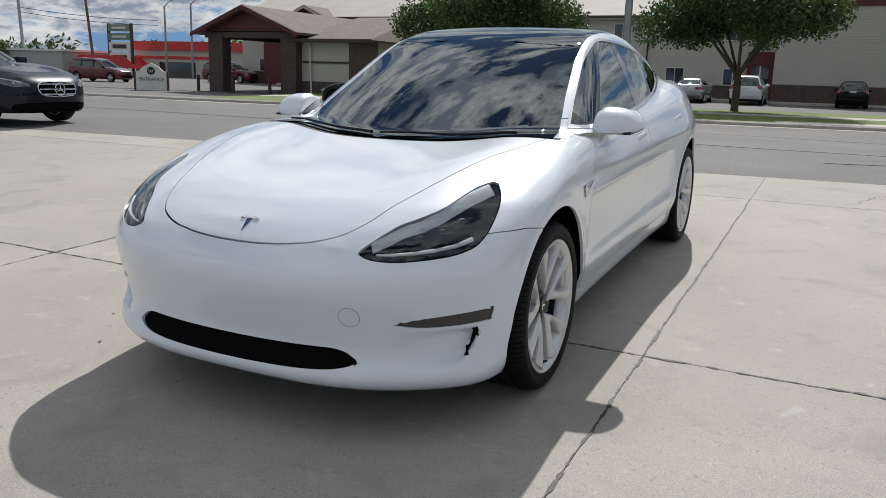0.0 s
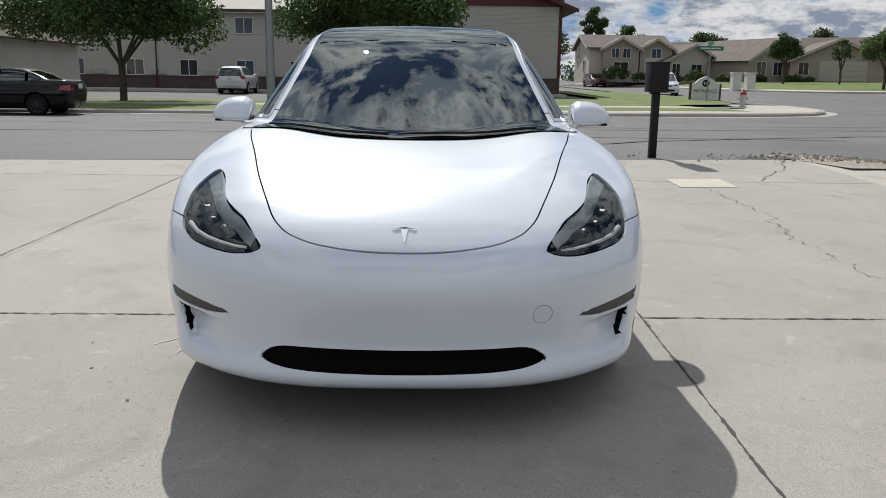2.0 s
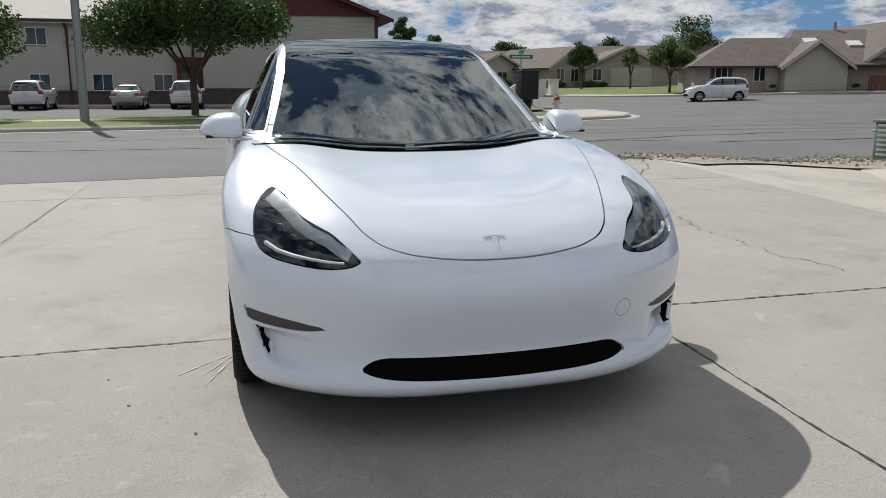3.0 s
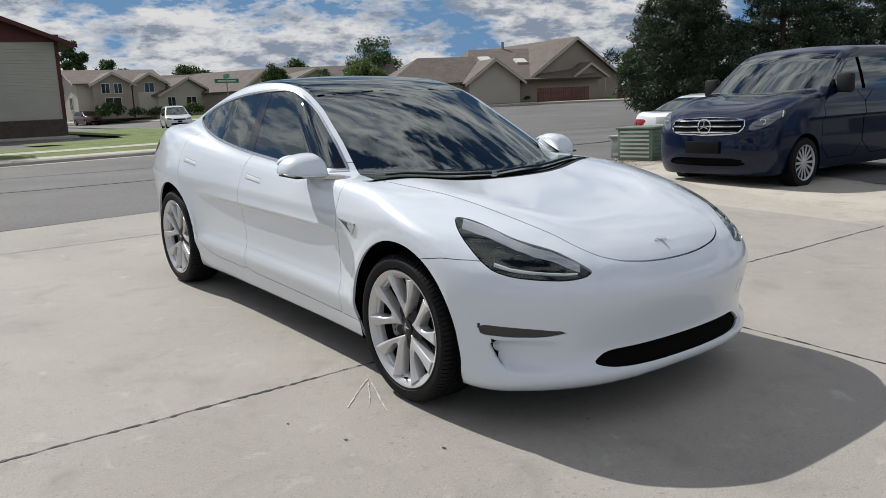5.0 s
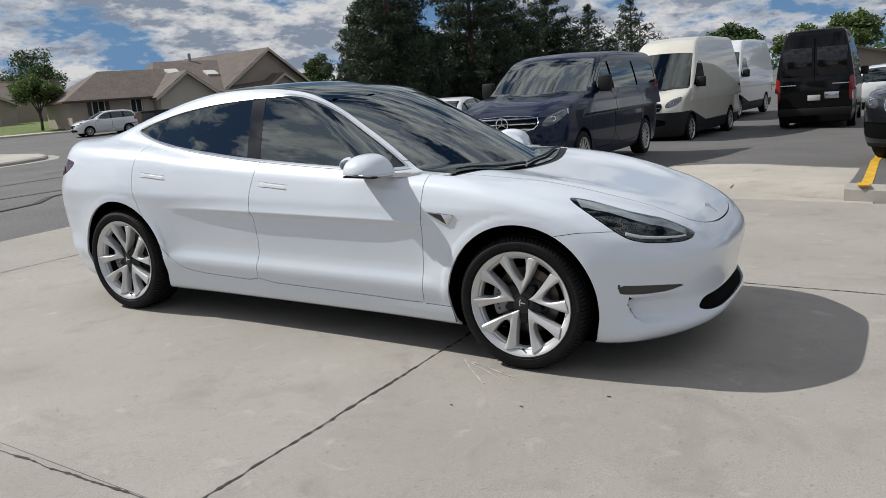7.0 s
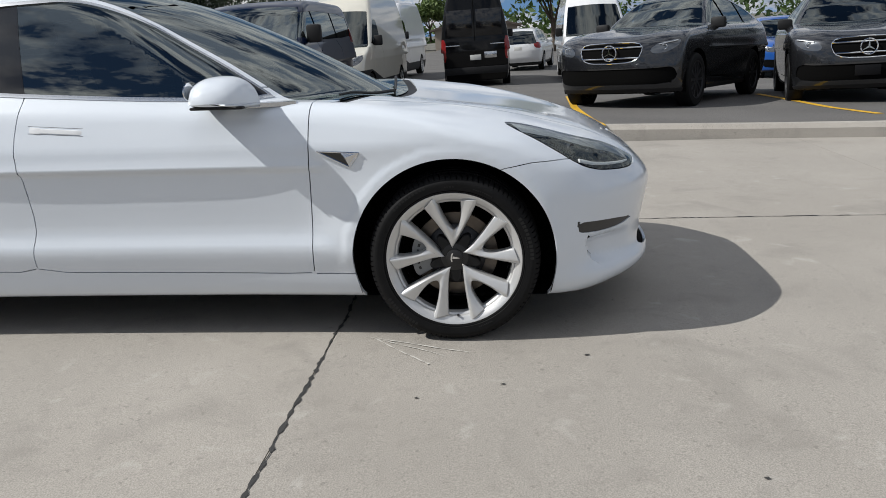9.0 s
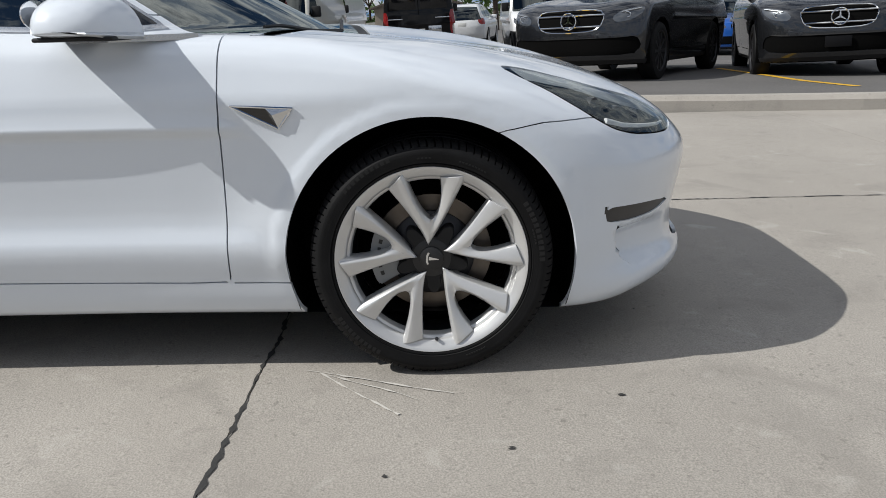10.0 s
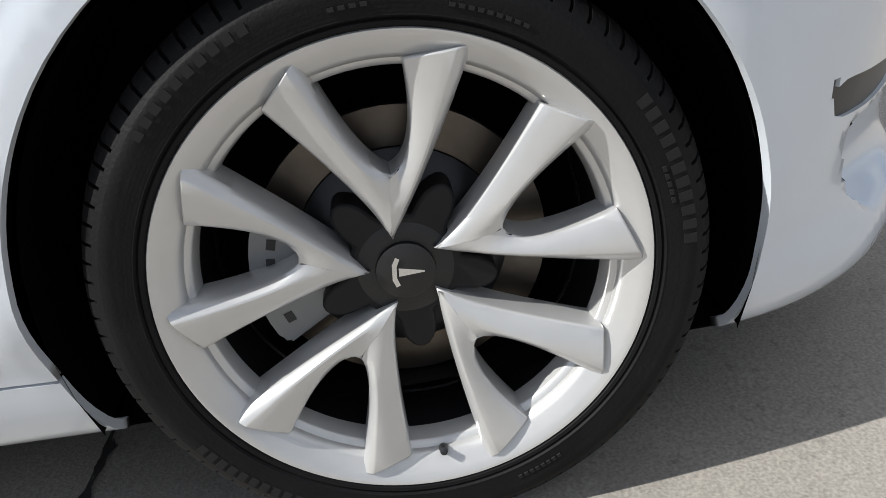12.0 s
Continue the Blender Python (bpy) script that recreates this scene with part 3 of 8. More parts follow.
for x0, x1 in zip(XJ, XJ[1:]):
    for y0, y1 in zip(YJ, YJ[1:]):
        slab_panel(x0, x1, y0, y1, y0, y1)
    slab_panel(x0, x1, YJ[-1], street_edge(x0), YJ[-1], street_edge(x1))


# dark joint beds and the paving that goes on behind the camera
sheet("joint_bed", None, [-14, 4.7], [-14, 6.0], lambda X, Y: X * 0 + (-0.02), M["tar"], label="dark dirt at the bottom of the paving joints", category="ground")

# ---- kerbs, lawns, walks and markings ----
def strip(name, line, offsets, lifts, material, label, category, n=40, kind="structure", parent=None):
    """A band of ground along a line of (x, y) points: its cross-section goes through offsets (to the left of the line) and lifts."""
    p = np.array(line, float)
    seg = np.concatenate([[0], np.cumsum(np.hypot(*np.diff(p, axis=0).T))])
    s = np.linspace(0, seg[-1], n)
    x, y = np.interp(s, seg, p[:, 0]), np.interp(s, seg, p[:, 1])
    dx, dy = np.gradient(x), np.gradient(y)
    k = np.hypot(dx, dy)
    nx, ny = -dy / k, dx / k
    v, m = [], len(offsets)
    for i in range(n):
        for o, l in zip(offsets, lifts):
            a, b = x[i] + nx[i] * o, y[i] + ny[i] * o
            v.append((a, b, float(lie(a, b)) + l))
    f = [(i * m + j, (i + 1) * m + j, (i + 1) * m + j + 1, i * m + j + 1) for i in range(n - 1) for j in range(m - 1)]
    ob = link_mesh(name, v, f, material, parent, smooth=False)
    return tagged(ob, label, category, "", kind)


FAR_KERB = [(-60, 17.8), (-22, 22.4), (-10, 23.8), (0, 25.0), (8, 26.2), (13.5, 27.4), (16.2, 29.0), (17.6, 31.8), (18.0, 36.0), (16.5, 60), (14.5, 110)]
strip("kerb_far", FAR_KERB, [0.0, 0.02, 0.10, 0.22, 0.24], [-0.05, 0.10, 0.14, 0.14, 0.05], M["curb_concrete"], "pale concrete kerb along the far side of the street", "kerb", 90)
strip("gutter_far", FAR_KERB, [-0.45, 0.0], [0.006, 0.012], M["curb_concrete"], "concrete gutter along the far kerb", "gutter", 90)
FRONT = [p for p in FAR_KERB[1:7]]
strip("lawn_near_street", FRONT[:5], [0.24, 2.6, 4.6], [0.13, 0.16, 0.14], M["lawn"], "mown green verge between kerb and walk", "lawn", 40)
strip("walk_far", FRONT[:5], [4.6, 6.3], [0.15, 0.15], M["walk_concrete"], "pale concrete footway between two verges", "footway", 40)
strip("lawn_hotel", FRONT[:5], [6.3, 9.0, 11.2], [0.14, 0.18, 0.12], M["lawn"], "mown green verge before the hotel car park", "lawn", 40)
strip("corner_walk", FAR_KERB[3:9], [0.24, 3.2], [0.142, 0.15], M["walk_concrete"], "concrete corner footway at the junction", "footway", 40)
strip("lawn_corner", [(5.5, 37.5), (9.5, 38.5), (13.5, 40), (14.5, 46), (13.6, 62)], [-3.0, 0.0, 4.0], [0.12, 0.14, 0.14], M["lawn"], "green lawn round the entrance sign", "lawn", 30)
strip("car_park", [(-40, 30.5), (-20, 33.6), (-10, 35.0), (0, 36.2), (10, 38.0)], [0.0, 14.0], [0.02, 0.02], M["lot_asphalt"], "asphalt hotel car park", "car park", 30)
strip("hotel_walk", [(-40, 50.9), (9.5, 50.9)], [0.0, 0.02, 3.0], [-0.02, 0.13, 0.14], M["walk_concrete"], "raised concrete walk along the hotel", "footway", 20)
HOMES = [(22.5, 120), (23.5, 88), (25.5, 68), (28.5, 56), (33.5, 47.5), (42, 42.0), (54, 37.5), (70, 33), (110, 25)]
strip("homes_walk", HOMES, [0.0, 0.02, 1.5], [-0.03, 0.11, 0.13], M["walk_concrete"], "concrete footway before the houses", "footway", 50)
strip("homes_lawn", HOMES, [1.5, 8.0, 40.0], [0.12, 0.25, 0.45], M["lawn"], "green front lawns of the houses", "lawn", 50)

# the lot behind the kerb, its drive and lines
EAST = [(4.62, -30), (4.66, -4.0), (4.78, -2.8), (5.05, -1.02)]
strip("kerb_lot", EAST, [0.0, -0.015, -0.06, -0.15, -0.17], [-0.04, 0.10, 0.145, 0.15, 0.10], M["curb_concrete"], "worn concrete kerb with chipped edges", "kerb", 50)
def lot_edge(y):
    """Where the kerb and the drive begin on the way east."""
    return np.interp(y, [-30, -4.0, -2.8, -1.05, 1.2, 3.6, 6.0, 9.0], [4.80, 4.83, 4.95, 5.20, 5.65, 6.45, 7.55, 9.2])


def lot_lift(d):
    return np.interp(d, [0, 1.0, 2.4, 5.0, 9.0], [0.135, 0.085, 0.045, 0.0, -0.01])


lot_d = [0.0, 1.0, 2.2, 3.5, 5, 8, 12, 18, 28, 45, 75]
sheet("lot_surface", lambda X, Y: (lot_edge(Y) + X, Y), lot_d, np.append(steps(-40, -2, 1.0), -1.05), lambda X, Y: lot_lift(X - lot_edge(Y)), M["lot_asphalt"], label="grey asphalt lot of the car dealer", category="car park")
sheet("lot_drive", lambda X, Y: (lot_edge(Y) + X, Y), lot_d[2:], steps(-1.05, 6.6, 0.85), lambda X, Y: lot_lift(X - lot_edge(Y)), M["lot_asphalt"], label="asphalt drive through the dealer's lot", category="driveway")
sheet("apron", lambda X, Y: (X, np.where(Y > 0, -1.3 + (street_edge(X) + 1.3) * Y, -1.3)), steps(4.803, 10.5, 0.6), steps(0, 1, 0.08), lambda X, Y: np.where(X > lot_edge(Y) + 0.1, -0.05, -0.001), M["walk_concrete"], label="concrete apron between paving and drive", category="pavement")
sheet("drive", lambda X, Y: (lot_edge(Y) + X, Y), [0.0, 0.001, 1.1, 2.26], steps(-1.045, 5.9, 0.35), lambda X, Y: np.interp(X - lot_edge(Y), [0, 0.001, 1.1, 2.3], [-0.06, 0.004, 0.025, 0.051]), M["walk_concrete"], label="sloped concrete drive crossing", category="driveway")
strip("drive_joint", [(5.55, 0.22), (7.6, 0.34)], [0.008, -0.008], [0.010, 0.012], M["tar"], "dark open joint across the drive", "joint", 8)
for line in ([(5.25, -1.22), (8.4, -1.18), (11.5, -1.3)], [(6.08, -4.58), (7.4, -4.47), (10.5, -4.45)], [(5.05, -7.7), (10.5, -7.9)]):
    p = np.array(line, float)
    sheet("parking_line", lambda X, Y: (X, np.interp(X, p[:, 0], p[:, 1]) + Y), steps(p[0, 0], p[-1, 0], 0.3), [-0.055, 0.055], lambda X, Y: lot_lift(X - lot_edge(Y)) + 0.005, M["yellow_line"], label="worn yellow parking bay line", category="marking")
strip("gravel_patch", [(4.9, 6.75), (6.1, 6.95), (8.5, 6.6), (10.5, 6.4)], [0.9, -0.9], [0.015, 0.02], M["gravel"], "loose gravel by the end of the paving", "gravel", 14)


def crack(name, pts, width, material, seed, wander=0.02, lift=0.002, label="dark crack in the paving", category="crack"):
    """A wandering thin line lying on the sloped slab."""
    rng = random.Random(seed)
    p = np.array(pts, float)
    seg = np.concatenate([[0], np.cumsum(np.hypot(*np.diff(p, axis=0).T))])
    n = max(6, int(seg[-1] / 0.022))
    v, wob, wob2 = [], 0.0, 0.0
    for i in range(n):
        s = seg[-1] * i / (n - 1)
        x, y = np.interp(s, seg, p[:, 0]), np.interp(s, seg, p[:, 1])
        j = min(len(p) - 2, int(np.searchsorted(seg, s, "right") - 1))
        d = (p[j + 1] - p[j]) / np.hypot(*(p[j + 1] - p[j]))
        wob = wob * 0.88 + rng.gauss(0, wander * 0.38)
        w = width * (0.25 + rng.random() ** 2 * 1.7)
        for e in (-0.5, 0.5):
            q = (x - d[1] * (wob + e * w), y + d[0] * (wob + e * w), lift)
            v.append(TILT @ Vector(q))
    f = [(2 * i, 2 * i + 2, 2 * i + 3, 2 * i + 1) for i in range(n - 1)]
    return tagged(link_mesh(name, v, f, material, None, smooth=False), label, category, "", "structure")


DARK = M["tar"]
crack("joint_crack", [(1.17, -8), (1.17, 4.88)], 0.011, DARK, 1, 0.005, 0.003)
crack("joint_crack", [(-6.2, 0.505), (4.8, 0.505)], 0.011, DARK, 2, 0.006, 0.003)
crack("joint_crack", [(-2.407, 4.88), (-2.604, 1.6), (-2.604, -6)], 0.010, DARK, 3, 0.005, 0.003)
crack("joint_crack", [(-12, 4.88), (4.8, 4.88)], 0.008, DARK, 4, 0.005, 0.003)
crack("edge_crack", [(2.2, 6.60), (4.2, 6.79), (6.0, 6.76)], 0.035, DARK, 8, 0.02, 0.006, "dark gap between the paving and the street")
crack("hair_crack", [(2.9, 0.9), (2.75, 2.2), (2.95, 3.2), (2.8, 4.8)], 0.006, DARK, 5, 0.05, 0.003)
crack("hair_crack", [(3.6, 4.95), (4.2, 5.8), (4.6, 6.6)], 0.012, DARK, 6, 0.04, 0.003)
crack("hair_crack", [(1.95, 5.0), (2.5, 6.3)], 0.008, DARK, 7, 0.03, 0.003)
patch = [TILT @ Vector(p) for p in ((2.61, 4.50, 0.004), (3.21, 4.55, 0.004), (3.20, 5.06, 0.004), (2.61, 4.99, 0.004))]
tagged(link_mesh("pale_patch", patch, [(0, 1, 2, 3)], M["pale_concrete"], None, smooth=False), "pale square of newer concrete in the paving", "patch", "", "structure")
for k, (x, y) in enumerate(((-1.05, -0.50), (-1.42, 0.10), (-1.31, -0.19), (-0.42, -0.67), (-1.9, -0.9), (-2.9, 2.4))):
    crack("tar_spot", [(x - 0.006, y), (x + 0.006, y + 0.002)], 0.012, DARK, 20 + k, 0.002, 0.003, "small dark oil spot on the concrete", "spot")
SCUFF = mat("scuff", (0.52, 0.50, 0.46), 0.9)
for k, pts in enumerate(([(-0.86, 0.37), (-0.95, 0.15), (-1.03, -0.05)], [(-0.88, 0.33), (-1.02, 0.20), (-1.14, 0.09)], [(-0.90, 0.30), (-0.99, 0.14), (-1.06, 0.04)])):
    crack("scuff", pts, 0.006, SCUFF, 40 + k, 0.004, 0.0035, "pale scratch scraped into the concrete", "scratch")
# tar seams in the street
for k, pts in enumerate(([(-16, 12.0), (-4, 12.8), (8, 12.2)], [(2, 9.5), (9, 14), (16, 15.5)], [(4, 16), (13, 18), (22, 17.2)], [(-10, 17), (0, 18.3), (6, 17.5)], [(9, 11), (14, 11.5), (19, 10.8)], [(10, 20), (20, 22), (30, 20)])):
    rng = random.Random(60 + k)
    p = np.array(pts, float)
    line = [(x + rng.gauss(0, 0.25), np.interp(x, p[:, 0], p[:, 1]) + rng.gauss(0, 0.10)) for x in np.linspace(p[0, 0], p[-1, 0], 14)]
    strip("tar_seam", line, [0.06, -0.06], [0.012, 0.012], M["tar"], "dark tar seam across the asphalt", "seam", 40)


def pebbles(name, spots, label, seed):
    """Loose stones scattered round the given (x, y, reach, count) spots."""
    rng = random.Random(seed)
    unit = [(1, 0, 0), (0, 1, 0), (-1, 0, 0), (0, -1, 0), (0, 0, 0.8), (0, 0, -0.5)]
    tris = [(0, 1, 4), (1, 2, 4), (2, 3, 4), (3, 0, 4), (1, 0, 5), (2, 1, 5), (3, 2, 5), (0, 3, 5)]
    v, f = [], []
    for x, y, reach, count in spots:
        for _ in range(count):
            a, b = x + rng.gauss(0, reach), y + rng.gauss(0, reach * 0.35)
            s, z = 0.008 + 0.03 * rng.random() ** 4, float(lie(a, b)) + 0.016
            o = len(v)
            v += [(a + s * p[0] * rng.uniform(0.6, 1.3), b + s * p[1] * rng.uniform(0.6, 1.3), z + s * p[2]) for p in unit]
            f += [tuple(o + i for i in t) for t in tris]
    return tagged(link_mesh(name, v, f, M["gravel"], None, smooth=False), label, "gravel", "", "stuff")


pebbles("loose_gravel", ((6.5, 7.3, 1.2, 900), (9.0, 7.2, 1.3, 700), (4.6, 7.0, 0.5, 120)), "loose pale stones and gravel beside the paving", 77)

# ---- the white saloon ----
T_wide = rule([(-0.95, 0.86), (-0.6, 0.895), (-0.35, 0.912), (0, 0.924), (0.25, 0.918), (0.5, 0.903), (0.8, 0.894), (1.5, 0.893), (2.1, 0.898), (2.5, 0.912), (2.875, 0.922), (3.15, 0.90), (3.4, 0.858), (3.6, 0.81), (3.95, 0.70)], 0.10)
T_tuck = rule([(0.08, 0.15), (0.14, 0.100), (0.165, 0.075), (0.19, 0.055), (0.22, 0.042), (0.25, 0.035), (0.285, 0.029), (0.32, 0.018), (0.36, 0.009), (0.385, 0.0065), (0.40, 0.010), (0.42, 0.018), (0.44, 0.024), (0.47, 0.027), (0.52, 0.0255), (0.60, 0.020), (0.70, 0.010), (0.765, 0.0025), (0.785, 0.0015), (0.80, 0.006), (0.84, 0.018), (0.90, 0.038), (0.95, 0.058), (1.0, 0.085), (1.15, 0.19)], 0.009)
T_nose = rule([(0.08, -0.66), (0.15, -0.735), (0.18, -0.785), (0.205, -0.832), (0.23, -0.846), (0.255, -0.842), (0.285, -0.818), (0.32, -0.806), (0.36, -0.808), (0.42, -0.818), (0.48, -0.831), (0.54, -0.842), (0.585, -0.838), (0.62, -0.815), (0.67, -0.775), (0.72, -0.71), (0.78, -0.60), (0.85, -0.40), (1.0, 0.1)], 0.012)
T_tail = rule([(0.08, 3.5), (0.15, 3.6), (0.25, 3.72), (0.4, 3.80), (0.6, 3.85), (0.75, 3.845), (0.9, 3.81), (1.0, 3.78), (1.08, 3.75), (1.2, 3.72)], 0.03)
T_deck = rule([(-0.95, 0.52), (-0.83, 0.61), (-0.785, 0.658), (-0.71, 0.712), (-0.6, 0.762), (-0.45, 0.808), (-0.25, 0.850), (0.0, 0.884), (0.2, 0.908), (0.4, 0.928), (0.6, 0.945), (1.2, 0.965), (1.8, 0.992), (2.3, 1.03), (2.7, 1.07), (3.1, 1.085), (3.5, 1.095), (3.7, 1.10), (3.9, 1.10)], 0.05)
T_roof = rule([(-1.2, -0.2), (0.0, 0.71), (0.25, 0.876), (0.35, 0.932), (0.5, 1.012), (0.65, 1.090), (0.8, 1.164), (1.0, 1.254), (1.2, 1.333), (1.35, 1.380), (1.5, 1.413), (1.7, 1.437), (1.9, 1.443), (2.1, 1.437), (2.35, 1.41), (2.6, 1.364), (2.9, 1.285), (3.2, 1.19), (3.45, 1.10), (3.8, 0.95), (4.6, 0.5)], 0.06)
T_in = rule([(0.2, 0.03), (0.5, 0.005), (0.8, 0.0), (1.9, 0.0), (2.3, 0.012), (2.7, 0.05), (3.1, 0.11), (3.5, 0.20)], 0.08)


def tesla_body(x, y, z):
    x = np.abs(x)
    rf, rr = np.hypot(y, z - 0.335), np.hypot(y - 2.875, z - 0.335)
    flare = 0.85 * np.exp(-((rf - 0.39) / 0.12) ** 2) + 0.85 * np.exp(-((rr - 0.39) / 0.12) ** 2)
    lips = ease((0.452 - np.minimum(rf, rr)) / 0.035) * ease((z - 0.22) / 0.15)
    keep = 1 - np.clip(flare, 0, 0.88) * ease((z - 0.30) / 0.16)
    side = x - T_wide(y) + T_tuck(z) * keep - 0.005 * lips
    plan = 0.435 * np.clip(x / 0.93, 0, 1.3) ** 3.14
    front = (T_nose(z) + plan - y) / np.sqrt(1 + (4.69 * plan / np.maximum(x, 0.2) * 0.67) ** 2)
    lip = 0.79 + (z - 0.28) * 0.36                      # pocket beside the fog vent, with a steep outer wall
    pocket = ease((lip - x) / 0.030) * ease((x - lip + 0.24) / 0.19) * ease((z - 0.262) / 0.04) * ease((0.404 - z) / 0.03)
    front = front + 0.038 * pocket * (y < -0.2)
    rear = y - T_tail(z) + 0.34 * np.clip(x / 0.93, 0, 1.3) ** 3.0
    hood = ease((0.7 - y) / 0.4)
    crest = 0.026 * np.exp(-((x - 0.60) / 0.20) ** 2) * hood
    deck = (z - T_deck(y) - crest + 0.02 * np.clip(x - 0.75, 0, 1) * (1 - hood)) / 1.05
    low = smax(smax(side, front, 0.07), rear, 0.10)
    low = smax(low, deck, 0.075)
    low = smax(low, 0.165 + 0.0 * y - z, 0.03)
    cab_side = (x - 0.80 + 0.46 * (z - 0.98) + 0.22 * (z - 0.98) ** 2 + T_in(y)) / 1.12
    shift = np.where(y < 1.9, -0.46, 0.22) * x * x * ease(np.abs(y - 1.9) / 0.9)
    cab_top = (z - T_roof(y + shift) + 0.075 * x * x) / 1.10
    cabin = smax(smax(cab_side, cab_top, 0.06), 0.70 - z, 0.02)
    return smin(low, smax(cabin, y - 3.55, 0.05), 0.022 + 0.07 * ease((y - 2.5) / 0.6))


GLASS_EDGE = [(0.0, 0.78), (0.3, 0.765), (0.6, 0.70), (0.9, 0.63), (1.2, 0.572), (1.5, 0.545), (2.0, 0.54), (2.5, 0.525), (3.0, 0.50), (3.6, 0.46)]
DLO = outline([(0.60, 0.955), (1.12, 0.962), (1.8, 0.998), (2.2, 1.034), (2.45, 1.060), (2.68, 1.096), (2.86, 1.140), (2.915, 1.172), (2.80, 1.218), (2.5, 1.292), (2.2, 1.338), (1.85, 1.366), (1.555, 1.377), (1.31, 1.364), (1.1, 1.326), (0.915, 1.251), (0.757, 1.121)], 2)
HOOD = outline([(0.0, -0.765), (0.10, -0.763), (0.20, -0.754), (0.31, -0.733), (0.40, -0.690), (0.455, -0.62), (0.51, -0.47), (0.565, -0.30), (0.62, -0.08), (0.69, 0.18), (0.74, 0.45), (-0.5, 0.45), (-0.5, -0.765)], 2)
LAMP = outline([(0.388, 0.845), (0.30, 0.829), (0.22, 0.804), (0.13, 0.773), (0.05, 0.752), (-0.03, 0.732), (-0.11, 0.697), (-0.185, 0.657), (-0.15, 0.641), (-0.08, 0.634), (0.02, 0.639), (0.13, 0.650), (0.205, 0.670), (0.255, 0.702), (0.32, 0.76), (0.37, 0.81)], 1)
INTAKE = outline([(0.0, 0.328), (0.30, 0.333), (0.43, 0.334), (0.50, 0.288), (0.42, 0.266), (0.30, 0.258), (0.0, 0.252), (-0.3, 0.258), (-0.42, 0.266), (-0.50, 0.288), (-0.43, 0.334), (-0.30, 0.333)], 2)
FOG = outline([(0.570, 0.430), (0.70, 0.447), (0.846, 0.463), (0.857, 0.464), (0.857, 0.455), (0.852, 0.430), (0.850, 0.421), (0.840, 0.419), (0.78, 0.411), (0.67, 0.410)], 1)
CURTAIN = outline([(0.798, 0.398), (0.817, 0.400), (0.812, 0.372), (0.792, 0.312), (0.774, 0.288), (0.782, 0.335)], 1)
TAIL = outline([(3.40, 0.965), (3.55, 0.985), (3.9, 0.985), (3.9, 0.86), (3.6, 0.86), (3.48, 0.90)], 1)
F_DOOR = outline([(0.535, 0.99), (0.54, 0.80), (0.548, 0.60), (0.558, 0.30), (0.565, 0.276), (1.10, 0.285), (1.715, 0.292), (1.712, 0.38), (1.690, 0.49), (1.708, 0.69), (1.722, 0.80), (1.69, 1.04), (1.2, 1.02)], 1)
R_DOOR = outline([(1.69, 1.04), (1.722, 0.80), (1.708, 0.69), (1.690, 0.49), (1.712, 0.38), (1.715, 0.292), (2.10, 0.302), (2.24, 0.312), (2.34, 0.335), (2.45, 0.405), (2.60, 0.595), (2.70, 0.79), (2.735, 0.98), (2.70, 1.12), (2.4, 1.12)], 1)
SLANT = math.sqrt(0.5)


def onto(a, z, depth, sx):
    """The point of the skin seen along the slanting way of the headlight, `depth` behind it."""
    b = np.arange(1.3, 0.2, -0.003)
    i = int(np.argmax(tesla_body((a + b) * SLANT, (a - b) * SLANT, np.full(b.shape, z)) < 0))
    return Vector((sx * (a + b[i] - depth) * SLANT, (a - b[i] + depth) * SLANT, z))


def lamp_inside(lens, sx):
    """Reflector bowls, the lower light bar and the upper blade of one headlight."""
    bm = bmesh.new()
    tube(bm, [onto(a, z, 0.014, sx) for a, z in ((0.205, 0.690), (0.14, 0.672), (0.07, 0.663), (0.0, 0.657), (-0.07, 0.652), (-0.12, 0.652))], 0.0085, 8, 0.004)
    for k in (1, 2):
        tube(bm, [onto(a, z + 0.013 + 0.010 * k, 0.016 + 0.006 * k, sx) for a, z in ((0.17, 0.680), (0.12, 0.669), (0.06, 0.662), (0.0, 0.657), (-0.05, 0.655))], 0.0028, 6)
    part("light_bar", bm, M["lamp_white"], lens, "pale daytime light bar", smooth=True)
    bm = bmesh.new()
    pts = [(0.35, 0.822), (0.27, 0.803), (0.20, 0.782), (0.12, 0.752), (0.05, 0.730), (-0.02, 0.714), (-0.08, 0.690), (-0.13, 0.672)]
    rows = [[bm.verts.new(onto(a, z + dz, d, sx)) for a, z in pts] for dz, d in ((0.014, 0.008), (-0.014, 0.014), (-0.040, 0.034))]
    for r, q in zip(rows, rows[1:]):
        for k in range(len(pts) - 1):
            bm.faces.new((r[k], r[k + 1], q[k + 1], q[k]))
    part("upper_blade", bm, M["lamp_grey"], lens, "grey upper reflector blade", smooth=True)
    for a, z, r in ((0.19, 0.725, 0.022), (0.11, 0.700, 0.020), (0.03, 0.685, 0.018)):
        c = onto(a, z, 0.040, sx)
        m = Matrix.Translation(c) @ Vector((sx * SLANT, -SLANT, 0)).to_track_quat("Z", "Y").to_matrix().to_4x4()
        bm = bmesh.new()
        lathe(bm, [(r, 0.016), (r * 1.12, 0.014), (r * 1.05, -0.02), (0.004, -0.02)], 20, m)
        part("bezel", bm, M["rim_dark"], lens, smooth=True)
        bm = bmesh.new()
        lathe(bm, [(0.001, 0.020), (r * 0.45, 0.016), (r * 0.8, 0.006), (r * 0.85, 0.0)], 20, m)
        part("projector", bm, M["lamp_eye"], lens, smooth=True)


